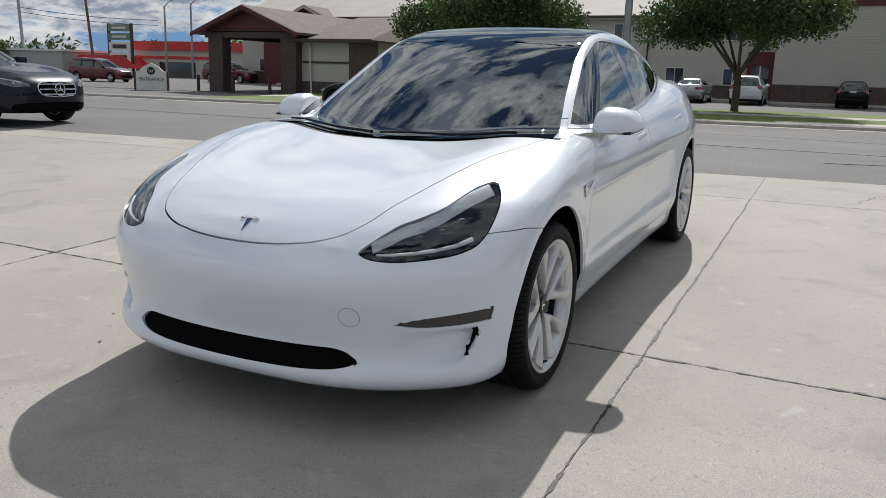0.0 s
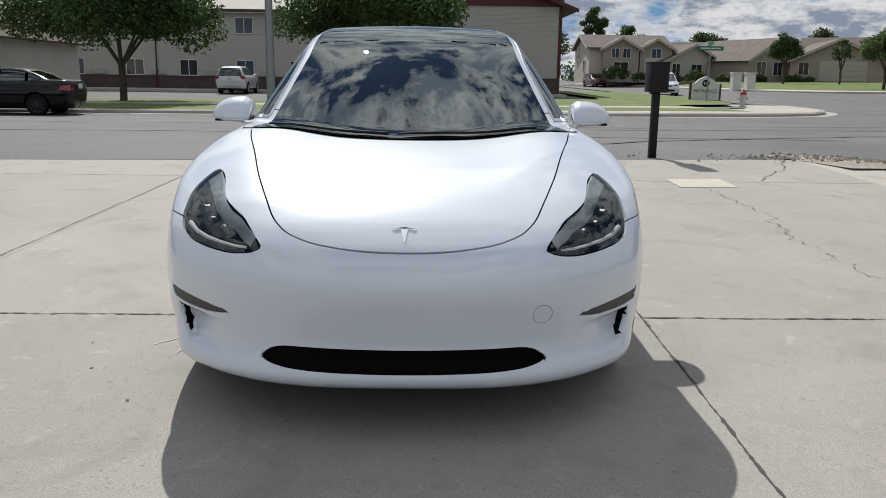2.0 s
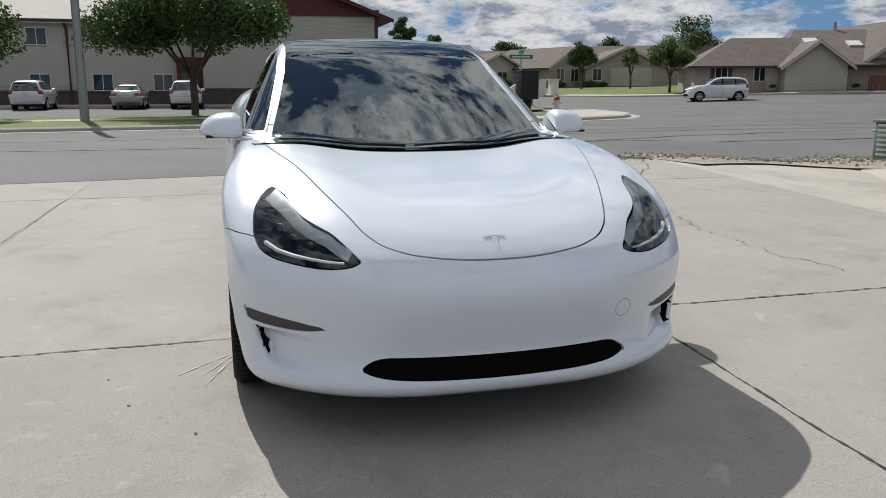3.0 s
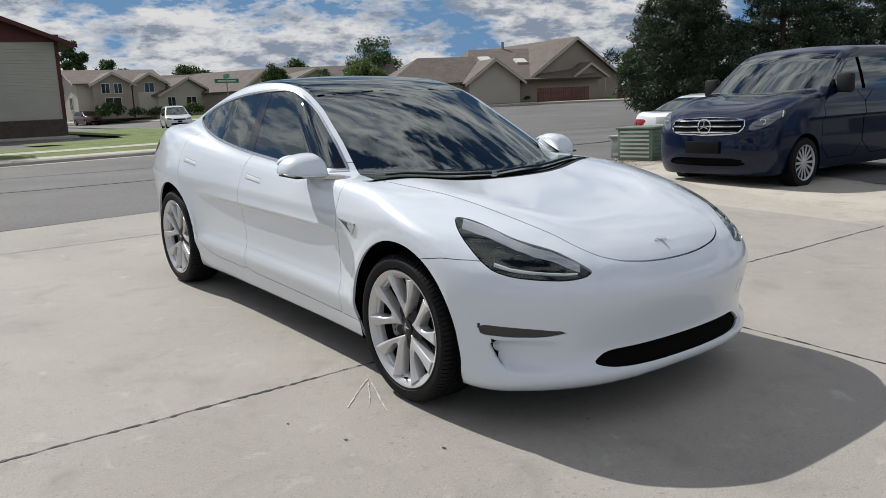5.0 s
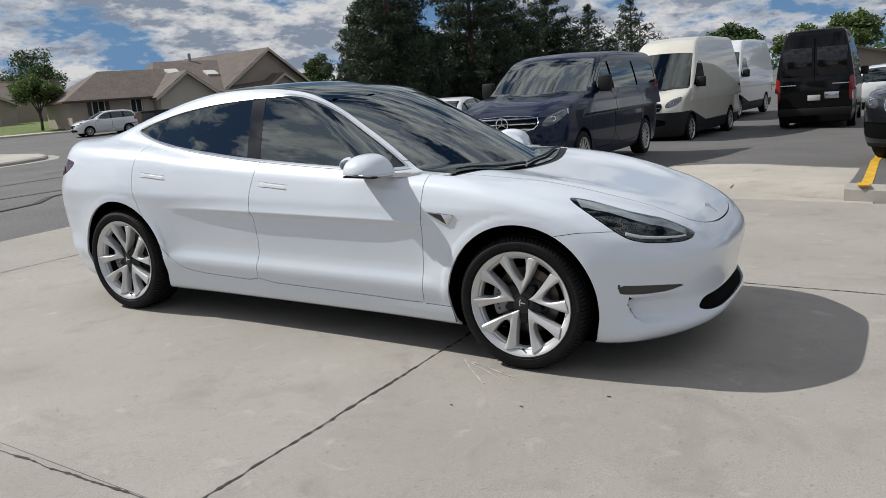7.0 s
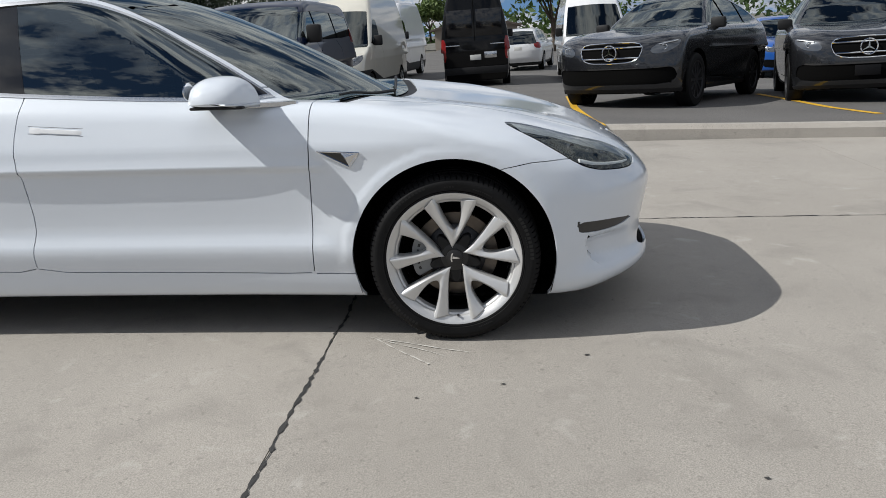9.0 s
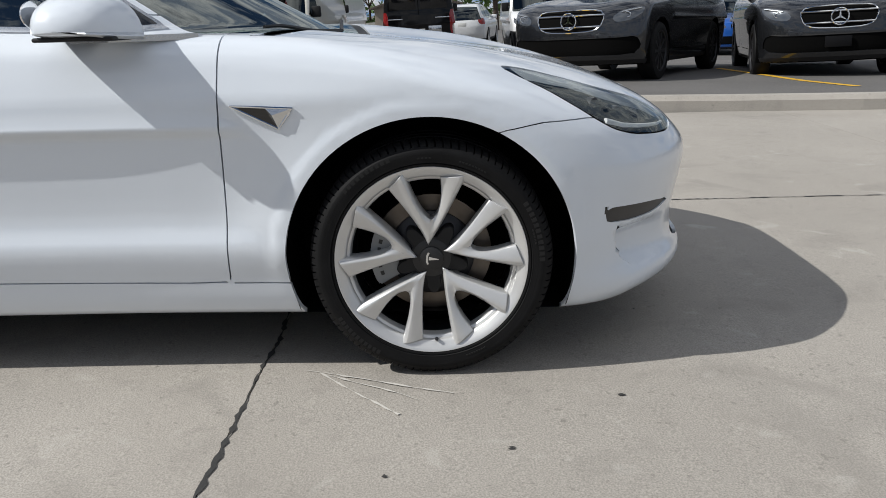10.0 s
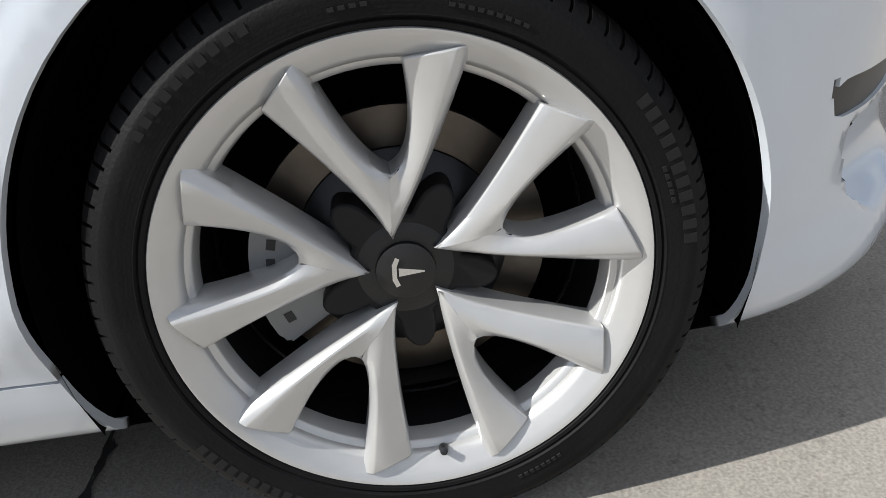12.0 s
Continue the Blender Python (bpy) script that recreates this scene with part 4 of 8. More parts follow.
def tow_cover(parent):
    """The round seam of the towing-eye cover."""
    y = np.arange(-0.95, -0.4, 0.0005)
    pts = []
    for k in range(29):
        a = 2 * math.pi * k / 28
        x, z = 0.467 + 0.034 * math.cos(a), 0.450 + 0.034 * math.sin(a)
        i = int(np.argmax(tesla_body(np.full(y.shape, x), y, np.full(y.shape, z)) < 0))
        pts.append((x, y[i], z))
    bm = bmesh.new()
    tube(bm, pts, 0.0011, 5)
    part("tow_cover_seam", bm, M["seam_grey"], parent)


def build_tesla():
    root = thing("electric_saloon", TILT, "glossy white electric saloon car with dark glass roof, parked on concrete", "car")
    sh = Shell(tesla_body, (-1.0, -0.95, 0.10), (1.0, 4.0, 1.50), 0.021)
    arch_f = lambda x, y, z: np.maximum(np.hypot(y, z - 0.335) - 0.397, 0.58 - np.abs(x))
    arch_r = lambda x, y, z: np.maximum(np.hypot(y - 2.875, z - 0.335) - 0.397, 0.58 - np.abs(x))
    dlo = lambda x, y, z: np.maximum(signed(DLO, y, z), np.interp(y, *zip(*GLASS_EDGE)) + 0.03 - np.abs(x))
    edge = lambda x, y, z: np.abs(x) - np.interp(y, *zip(*GLASS_EDGE))
    cowl = lambda x, y, z: (0.275 + 0.30 * x * x) - y
    rear_edge = lambda x, y, z: y - 3.36 + 0.25 * x * x
    glass_top = lambda x, y, z: np.where(z > 0.86, np.maximum(np.maximum(edge(x, y, z), cowl(x, y, z)), rear_edge(x, y, z)), 1.0)
    hood = lambda x, y, z: np.where(z > 0.55, np.maximum(signed(HOOD, np.abs(x), y), y - 0.235 - 0.28 * x * x), 1.0)
    lamp = lambda x, y, z: np.where(y < 0.2, signed(LAMP, (np.abs(x) + y) * SLANT, z), 1.0)
    intake = lambda x, y, z: np.where(y < -0.5, signed(INTAKE, x, z), 1.0)
    fog = lambda x, y, z: np.where(y < -0.3, signed(FOG, np.abs(x), z), 1.0)
    f_door = lambda x, y, z: np.where(np.abs(x) > 0.6, signed(F_DOOR, y, z), 1.0)
    r_door = lambda x, y, z: np.where(np.abs(x) > 0.6, signed(R_DOOR, y, z), 1.0)
    bumper = lambda x, y, z: np.where(y < 0.0, np.maximum(z - np.interp(y, [-0.5, -0.42, -0.3, -0.2, -0.1], [0.70, 0.707, 0.706, 0.69, 0.66]), y + 0.10), 1.0)
    sh.seam(arch_f), sh.seam(arch_r)
    sh.seam(dlo), sh.seam(lambda x, y, z: dlo(x, y, z) + 0.014)
    sh.seam(lambda x, y, z: np.where(np.abs(x) > 0.45, np.abs(y - 1.75 + (1.0 - z) * 0.25) - 0.052, 1.0))
    sh.seam(lambda x, y, z: np.where((np.abs(x) > 0.45) & (dlo(x, y, z) < -0.012), np.abs(y - 2.64 - (1.18 - z) * 0.15) - 0.012, 1.0))
    sh.seam(lambda x, y, z: np.where((np.abs(x) > 0.45) & (dlo(x, y, z) < 0.02), y - 0.80 - (z - 0.955) * 0.35, 1.0))
    sh.seam(glass_top)
    sh.seam(lambda x, y, z: np.where(glass_top(x, y, z) < 0.01, np.abs(y - 1.26 - 0.30 * x * x) - 0.004, 1.0))
    curtain = lambda x, y, z: np.where(y < -0.25, signed(CURTAIN, np.abs(x), z), 1.0)
    sh.seam(curtain)
    sh.seam(hood, 0.0055), sh.seam(lamp, 0.004), sh.seam(intake), sh.seam(fog)
    tail = lambda x, y, z: np.where(y > 3.2, signed(TAIL, y, z), 1.0)
    vent = lambda x, y, z: np.where((np.abs(x) < 0.78) & (z > 0.8), np.maximum(0.235 + 0.28 * x * x - y, y - 0.275 - 0.30 * x * x), 1.0)
    sh.seam(tail), sh.seam(vent)
    sill = lambda x, y, z: np.where((np.abs(x) > 0.7) & (y > 0.30) & (y < 0.57), z - 0.277, 1.0)
    sh.seam(sill, 0.0042)
    sh.seam(f_door, 0.0042), sh.seam(r_door, 0.0042), sh.seam(bumper, 0.003)

    def classify(x, y, z, n):
        d, g = dlo(x, y, z), glass_top(x, y, z)
        out = np.full(x.shape, "shell", dtype=object)
        out[bumper(x, y, z) < 0] = "bumper"
        out[(np.abs(bumper(x, y, z)) < 0.0015) & (np.abs(x) > 0.79)] = "gap"
        fd, rd, hd, lp = f_door(x, y, z), r_door(x, y, z), hood(x, y, z), lamp(x, y, z)
        out[rd < 0] = "rear_door"
        out[fd < 0] = "front_door"
        out[(np.abs(fd) < 0.0021) | (np.abs(rd) < 0.0021)] = "gap"
        out[np.abs(sill(x, y, z)) < 0.0021] = "gap"
        out[hd < 0] = "hood"
        out[(np.abs(hd) < 0.00275) & (vent(x, y, z) > 0)] = "gap"
        out[lp < 0.002] = "gap"
        out[lp < -0.002] = "lamp"
        out[vent(x, y, z) < 0] = "cowl"
        out[tail(x, y, z) < 0] = "tail"
        out[intake(x, y, z) < 0] = "intake"
        out[curtain(x, y, z) < 0] = "curtain"
        out[fog(x, y, z) < 0] = "fog"
        out[g < 0] = "roof_glass"
        out[(g < 0) & (y < 1.26 + 0.30 * x * x)] = "windscreen"
        out[(g < 0) & (np.abs(y - 1.26 - 0.30 * x * x) < 0.004)] = "gap"
        out[d < 0] = "chrome"
        w = d < -0.014
        out[w] = "rear_window"
        pillar = np.abs(y - 1.75 + (1.0 - z) * 0.25) < 0.052
        out[w & (y < 1.75 - (1.0 - z) * 0.25)] = "front_window"
        out[w & (y > 2.64 + (1.18 - z) * 0.15)] = "quarter_window"
        out[w & pillar] = "pillar"
        out[w & (y < 0.80 + (z - 0.955) * 0.35)] = "sail"
        out[w & (np.abs(y - 2.64 - (1.18 - z) * 0.15) < 0.012)] = "bar"
        out[(arch_f(x, y, z) < 0) | (arch_r(x, y, z) < 0)] = ""
        out[(z < 0.19) & (n[:, 2] < -0.9)] = "under"
        return out

    sh.finish(classify)
    W = M["white_paint"]
    left, right = (lambda c: c[0] > 0), (lambda c: c[0] < 0)
    sh.take("shell", "body_shell", W, root, "glossy white painted body", thick=0.012)
    sh.take("bumper", "front_bumper", W, root, "white front bumper", thick=0.012)
    sh.take("hood", "bonnet", W, root, "smooth white bonnet", thick=0.012)
    sh.take("under", "underbody", M["black_trim"], root)
    sh.take("intake", "lower_intake", M["gap_black"], root, "black lower air intake", lift=-0.016)
    sh.take("windscreen", "windscreen", M["car_glass"], root, "dark tinted windscreen")
    sh.take("roof_glass", "glass_roof", M["car_glass"], root, "dark glass roof panel")
    for side in (left, right):
        sh.take("front_door", "front_door", W, root, keep=side, thick=0.012)
        sh.take("rear_door", "rear_door", W, root, keep=side, thick=0.012)
        sh.take("front_window", "door_window", M["car_glass"], root, keep=side, lift=-0.004)
        sh.take("rear_window", "door_window", M["car_glass"], root, keep=side, lift=-0.004)
        sh.take("quarter_window", "quarter_window", M["car_glass"], root, keep=side, lift=-0.004)
        sh.take("pillar", "pillar_trim", M["gloss_black"], root, keep=side, lift=-0.003)
        sh.take("sail", "mirror_sail", M["gloss_black"], root, "black corner panel before the door window", keep=side, lift=-0.003)
        sh.take("bar", "quarter_bar", M["gloss_black"], root, keep=side, lift=-0.003)
        sh.take("chrome", "window_trim", M["satin_chrome"], root, keep=side, lift=0.003, thick=0.008)
        lens = sh.take("lamp", "headlight", M["lamp_lens"], root, "clear-lens headlight with dark inside", keep=side)
        lens.visible_shadow = False
        sh.take("lamp", "lamp_housing", M["lamp_dark"], lens, keep=side, lift=-0.055)
        lamp_inside(lens, 1 if side is left else -1)
        sh.take("tail", "tail_light", M["tail_red"], root, "dark red tail light", keep=side, lift=0.002)
        sh.take("curtain", "air_curtain", M["gap_black"], root, "dark upright air slot", keep=side, lift=0.001)
        if side is left:
            tow_cover(root)
        sh.take("fog", "bumper_vent", M["vent_grey"], root, keep=side, lift=-0.005)
    sh.take("cowl", "cowl", M["black_trim"], root, "black plastic cowl under the windscreen", lift=-0.006)
    # dark inner skin behind the seams
    inner = Shell(lambda x, y, z: tesla_body(x, y, z) + 0.016, (-1.0, -0.95, 0.10), (1.0, 4.0, 1.50), 0.045)
    inner.finish(lambda x, y, z, n: np.where((z < 0.93) & (np.hypot(y, z - 0.335) > 0.42) & (np.hypot(y - 2.875, z - 0.335) > 0.42), "in", "").astype(object))
    inner.take("in", "inner_skin", M["gap_black"], root)
    return root


tesla = build_tesla()


def wheel_frame(x, y, z):
    """Wheel axes: u to the viewer's right, v up, w outwards."""
    s = -1 if x < 0 else 1
    return Matrix(((0, 0, s, x), (s, 0, 0, y), (0, 1, 0, z), (0, 0, 0, 1)))


def tyre_mesh(r, rim, half, blocks=96):
    """A tyre with ribbed walls, a rim guard, grooves and notched shoulder blocks."""
    bm = bmesh.new()
    prof = [(rim - 0.014, half - 0.030), (rim - 0.001, half - 0.014), (rim + 0.002, half - 0.006), (rim + 0.005, half - 0.002), (rim + 0.009, half - 0.001), (rim + 0.011, half - 0.0035)]
    for k in range(4):
        q = rim + 0.014 + 0.0042 * k
        prof += [(q, half + 0.0009 + 0.0004 * k), (q + 0.0022, half + 0.0004 + 0.0004 * k)]
    prof += [(rim + 0.034, half + 0.003), (rim + 0.046, half + 0.0022), (rim + 0.048, half + 0.0008), (r - 0.019, half - 0.003)]
    edge = len(prof)
    prof += [(r - 0.013, half - 0.007), (r - 0.006, half - 0.016), (r - 0.001, half - 0.032)]
    for g in (0.055, 0.0, -0.055):
        prof += [(r, g + 0.007), (r - 0.007, g + 0.006), (r - 0.007, g - 0.006), (r, g - 0.007)]
    prof += [(r - 0.002, -half + 0.030), (r - 0.016, -half + 0.006), (rim + 0.03, -half), (rim - 0.014, -half + 0.03)]
    n = blocks * 4
    rings = []
    for k, (pr, ph) in enumerate(prof):
        ring = []
        for i in range(n):
            slot = i % 4
            a = 2 * math.pi * (i // 4 + (0.0, 0.03, 0.17, 0.20)[slot] + 0.10 * max(k - edge, 0)) / blocks
            q = pr - (0.0065 if edge <= k <= edge + 2 and slot in (1, 2) else 0.0)
            h = ph - (0.003 if edge <= k <= edge + 1 and slot in (1, 2) else 0.0)
            ring.append(bm.verts.new((q * math.cos(a), q * math.sin(a), h)))
        rings.append(ring)
    for a, b in zip(rings, rings[1:]):
        for i in range(n):
            bm.faces.new((a[i], b[i], b[(i + 1) % n], a[(i + 1) % n]))
    return bm


def v_spoke(bm, t0):
    """One pair of spokes that spring from a point by the hub and share a web: each arm carries a ridge along its leading side."""
    def at(r, deg):
        return Vector((r * math.cos(radians(t0 + deg)), r * math.sin(radians(t0 + deg)), 0))

    apex, notch = at(0.041, 0), at(0.114, -12.5)
    out = (notch - apex).normalized()
    side = Vector((-out.y, out.x, 0))
    # leading edge, trailing edge: start, bend, end
    arms = (((notch, notch + side * 0.034 + out * 0.016, at(0.257, 2.5)), (apex, apex + side * 0.024 + out * 0.050, at(0.231, 16.0))),
            ((apex, apex - side * 0.030 + out * 0.050, at(0.257, -35.5)), (notch, notch - side * 0.034 + out * 0.016, at(0.234, -20.0))))

    def curve(p, s):
        return p[0] * (1 - s) ** 2 + p[1] * 2 * s * (1 - s) + p[2] * s * s

    n = 12
    for lead, trail in arms:
        rows = []
        for k in range(n + 1):
            s = k / n
            a, b = curve(lead, s), curve(trail, s)
            grow = float(ease(s / 0.35))
            row = []
            for e, lift in ((0.0, -0.052), (0.0, -0.0075 * grow), (0.10, -0.001 * grow), (0.24, 0.0045 * grow), (0.45, 0.0035 * grow), (0.75, -0.001 * grow), (0.96, -0.0055 * grow), (1.0, -0.009 * grow), (1.0, -0.050)):
                p = a.lerp(b, e)
                r = p.length
                h = -0.0365 + 0.030 * float(np.clip((r - 0.035) / 0.22, 0, 1)) ** 0.9
                if lift < -0.02:
                    h = h + lift
                else:
                    h += lift + 0.006 * (1 - grow) * (4 * e * (1 - e) - 0.6)
                row.append(Vector((p.x, p.y, h)))
            rows.append(row)
        vr = [[bm.verts.new(p) for p in row] for row in rows]
        for a, b in zip(vr, vr[1:]):
            for i in range(len(a) - 1):
                bm.faces.new((a[i], a[i + 1], b[i + 1], b[i]))
        bm.faces.new(vr[-1])
    bmesh.ops.remove_doubles(bm, verts=bm.verts[:], dist=0.0004)


def tesla_wheel(parent, x, y, z, mirror):
    f = wheel_frame(x, y, z)
    half = 0.1175
    bm = bmesh.new()
    # rim with its outer lip and the step behind it
    lathe(bm, [(0.2655, half - 0.060), (0.2655, half - 0.0065), (0.2635, half - 0.0025), (0.2595, half - 0.003), (0.252, half - 0.0085), (0.240, half - 0.0165), (0.2345, half - 0.022), (0.2325, half - 0.030), (0.2265, half - 0.033), (0.2245, half - 0.037), (0.222, half - 0.060)], 120, f, closed=True)
    wheel = part("wheel", bm, M["rim_silver"], parent, "silver ten-spoke alloy wheel", smooth=True)
    # inner barrel of the silver rim, coloured dark to stand for the shade inside
    bm = bmesh.new()
    lathe(bm, [(0.236, half - 0.042), (0.2315, half - 0.044), (0.228, -half), (0.236, -half)], 64, f, closed=True)
    part("barrel", bm, M["rim_dark"], wheel, smooth=True)
    bm = tyre_mesh(0.335, 0.262, half)
    bmesh.ops.transform(bm, matrix=f, verts=bm.verts[:])
    bmesh.ops.recalc_face_normals(bm, faces=bm.faces[:])
    part("tyre", bm, M["rubber"], wheel, "black low-profile tyre", smooth=True)
    # raised plain blocks where the tyre carries its writing
    for start, sweep, tall, count in ((139, 30, 0.010, 10), (33, 34, 0.014, 11), (240, 30, 0.012, 11), (300, 12, 0.004, 8), (74, 16, 0.004, 9), (96, 8, 0.004, 4), (18, 9, 0.004, 5)):
        mid = 0.301 if tall > 0.008 else 0.288
        for c in range(count):
            bm, rows = bmesh.new(), []
            for i in range(3):
                a = radians(start - sweep * (c + 0.12 + 0.32 * i) / count)
                rows.append([bm.verts.new(f @ Vector((r * math.cos(a), r * math.sin(a), half + h))) for r, h in ((mid - tall / 2, 0.0), (mid - tall / 2, 0.0034), (mid + tall / 2, 0.0034), (mid + tall / 2, -0.001))])
            for a, b in zip(rows, rows[1:]):
                for i in range(3):
                    bm.faces.new((a[i], a[i + 1], b[i + 1], b[i]))
            bm.faces.new(rows[0]), bm.faces.new(rows[-1][::-1])
            bmesh.ops.recalc_face_normals(bm, faces=bm.faces[:])
            part("sidewall_bar", bm, M["tyre_mark"], wheel)
    for k in range(5):
        bm = bmesh.new()
        v_spoke(bm, 102.5 - 72 * k)
        bmesh.ops.recalc_face_normals(bm, faces=bm.faces[:])
        bmesh.ops.transform(bm, matrix=f @ Matrix.Translation((0, 0, half)) @ Matrix.Diagonal((mirror, 1, 1, 1)), verts=bm.verts[:])
        bmesh.ops.recalc_face_normals(bm, faces=bm.faces[:])
        ob = part("forked_spoke", bm, M["rim_silver"], wheel)
        mod = ob.modifiers.new("soft", "BEVEL")
        mod.width, mod.segments, mod.limit_method, mod.angle_limit = 0.0022, 2, "ANGLE", radians(35)
        ob.data.shade_smooth()
        ob.data.set_sharp_from_angle(angle=radians(50))
    # five-lobed black hub with its round cap
    bm = bmesh.new()
    star = []
    for k in range(100):
        a = 2 * math.pi * k / 100
        r = 0.062 + 0.042 * max(0.0, math.cos(5 * (a - radians(102.5 + 26)) / 2 * 2)) ** 0.7
        star.append((r * math.cos(a) * mirror, r * math.sin(a)))
    prism(bm, star[::mirror], 0.02, half - 0.047, f)
    ob = part("hub", bm, M["black_trim"], wheel, smooth=True)
    mod = ob.modifiers.new("soft", "BEVEL")
    mod.width, mod.segments, mod.limit_method = 0.004, 2, "ANGLE"
    bm = bmesh.new()
    lathe(bm, [(0.056, half - 0.06), (0.055, half - 0.0475), (0.050, half - 0.0455), (0.0335, half - 0.0440), (0.0335, half - 0.0452), (0.0325, half - 0.0452), (0.0325, half - 0.0385), (0.031, half - 0.0375), (0.001, half - 0.0368)], 48, f)
    part("hub_cap", bm, M["hub_plastic"], wheel, smooth=True)
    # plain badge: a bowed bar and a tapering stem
    bm = bmesh.new()
    g = f @ Matrix.Translation((0, 0, half - 0.0372)) @ pose(0, 0, 0, 0, 0, 84) @ Matrix.Diagonal((1.12, 1.12, 1, 1))
    prism(bm, [(-0.016, 0.010), (-0.008, 0.0135), (0.008, 0.0135), (0.016, 0.010), (0.014, 0.006), (0.006, 0.009), (-0.006, 0.009), (-0.014, 0.006)], 0, 0.0015, g)
    prism(bm, [(-0.0045, 0.007), (0.0045, 0.007), (0.0008, -0.018), (-0.0008, -0.018)], 0, 0.0015, g)
    part("cap_mark", bm, M["chrome"], wheel)
    # brake disc with its darker bell, caliper, backplate and valve
    bm = bmesh.new()
    lathe(bm, [(0.168, 0.0), (0.168, 0.012), (0.122, 0.012), (0.118, 0.0)], 56, f, closed=True)
    part("brake_disc", bm, M["disc_steel"], wheel, "worn bronze-grey brake disc", smooth=True)
    bm = bmesh.new()
    lathe(bm, [(0.121, -0.02), (0.121, 0.016), (0.100, 0.030), (0.05, 0.037), (0.02, 0.037)], 40, f)
    part("disc_bell", bm, M["rim_dark"], wheel, smooth=True)
    bm = bmesh.new()
    arc = [(0.172 * math.cos(radians(a)), 0.172 * math.sin(radians(a))) for a in range(150, 216, 6)] + [(0.095 * math.cos(radians(a)), 0.095 * math.sin(radians(a))) for a in range(210, 149, -6)]
    prism(bm, [(u * mirror, v) for u, v in arc][::mirror], 0.012, 0.048, f)
    bmesh.ops.bevel(bm, geom=bm.edges[:], offset=0.005, segments=2, affect="EDGES")
    caliper = part("caliper", bm, M["caliper_grey"], wheel, "grey brake caliper", smooth=True)
    for k in range(5):
        a, bm = radians(163 + 9 * k), bmesh.new()
        box(bm, -0.005, 0.005, -0.006, 0.006, 0.046, 0.0495, 0.0, f @ Matrix.Translation((0.148 * math.cos(a) * mirror, 0.148 * math.sin(a), 0)) @ pose(0, 0, 0, 0, 0, math.degrees(a) * mirror))
        part("caliper_bar", bm, M["lamp_dark"], caliper)
    # bright edge of the inner rim well
    bm = bmesh.new()
    lathe(bm, [(0.214, -0.010), (0.2165, -0.007), (0.219, -0.010)], 72, f, closed=True)
    part("well_edge", bm, M["satin_chrome"], wheel, smooth=True)
    bm = bmesh.new()
    lathe(bm, [(0.231, -0.10), (0.231, -0.09), (0.01, -0.05)], 40, f)
    part("backplate", bm, M["gap_black"], wheel, smooth=True)
    bm = bmesh.new()
    lathe(bm, [(0.0055, 0), (0.0055, 0.012), (0.0045, 0.014), (0.0045, 0.024), (0.002, 0.025)], 12, f @ Matrix.Translation((0.008 * mirror, -0.236, half - 0.03)) @ pose(0, 0, 0, -25, 0, 0))
    part("valve", bm, M["rim_dark"], wheel, smooth=True)
    return wheel


for wx, mir in ((-0.79, 1), (0.79, -1)):
    for wy in (0, 2.875):
        tesla_wheel(tesla, wx, wy, 0.335, mir)


def arch_liner(parent, sx, y):
    """The black lining of a wheel arch: a half drum with a closed back."""
    bm = bmesh.new()
    n = 28
    rows = []
    for x, r in ((0.875 if y == 0 else 0.845, 0.396), (0.86 if y == 0 else 0.83, 0.402), (0.60, 0.402), (0.56, 0.36), (0.56, 0.02)):
        rows.append([bm.verts.new((sx * x, y + r * math.cos(a), 0.335 + r * math.sin(a))) for a in (radians(-21 + 222 * i / n) for i in range(n + 1))])
    for a, b in zip(rows, rows[1:]):
        for i in range(n):
            bm.faces.new((a[i], a[i + 1], b[i + 1], b[i]))
    bmesh.ops.recalc_face_normals(bm, faces=bm.faces[:])
    part("arch_liner", bm, M["gap_black"], parent, smooth=True)


for sx in (-1, 1):
    for wy in (0, 2.875):
        arch_liner(tesla, sx, wy)


def pad(name, verts_fn, material, parent, label="", nu=20, nv=10):
    """A closed rounded pod: verts_fn(u, v) with u round (0..1) and v along (0..1)."""
    v = [verts_fn(i / nu, j / nv) for j in range(nv + 1) for i in range(nu)]
    f = [(j * nu + i, j * nu + (i + 1) % nu, (j + 1) * nu + (i + 1) % nu, (j + 1) * nu + i) for j in range(nv) for i in range(nu)]
    f += [tuple(range(nu))[::-1], tuple(nv * nu + i for i in range(nu))]
    return link_mesh(name, v, f, material, parent, label=label)


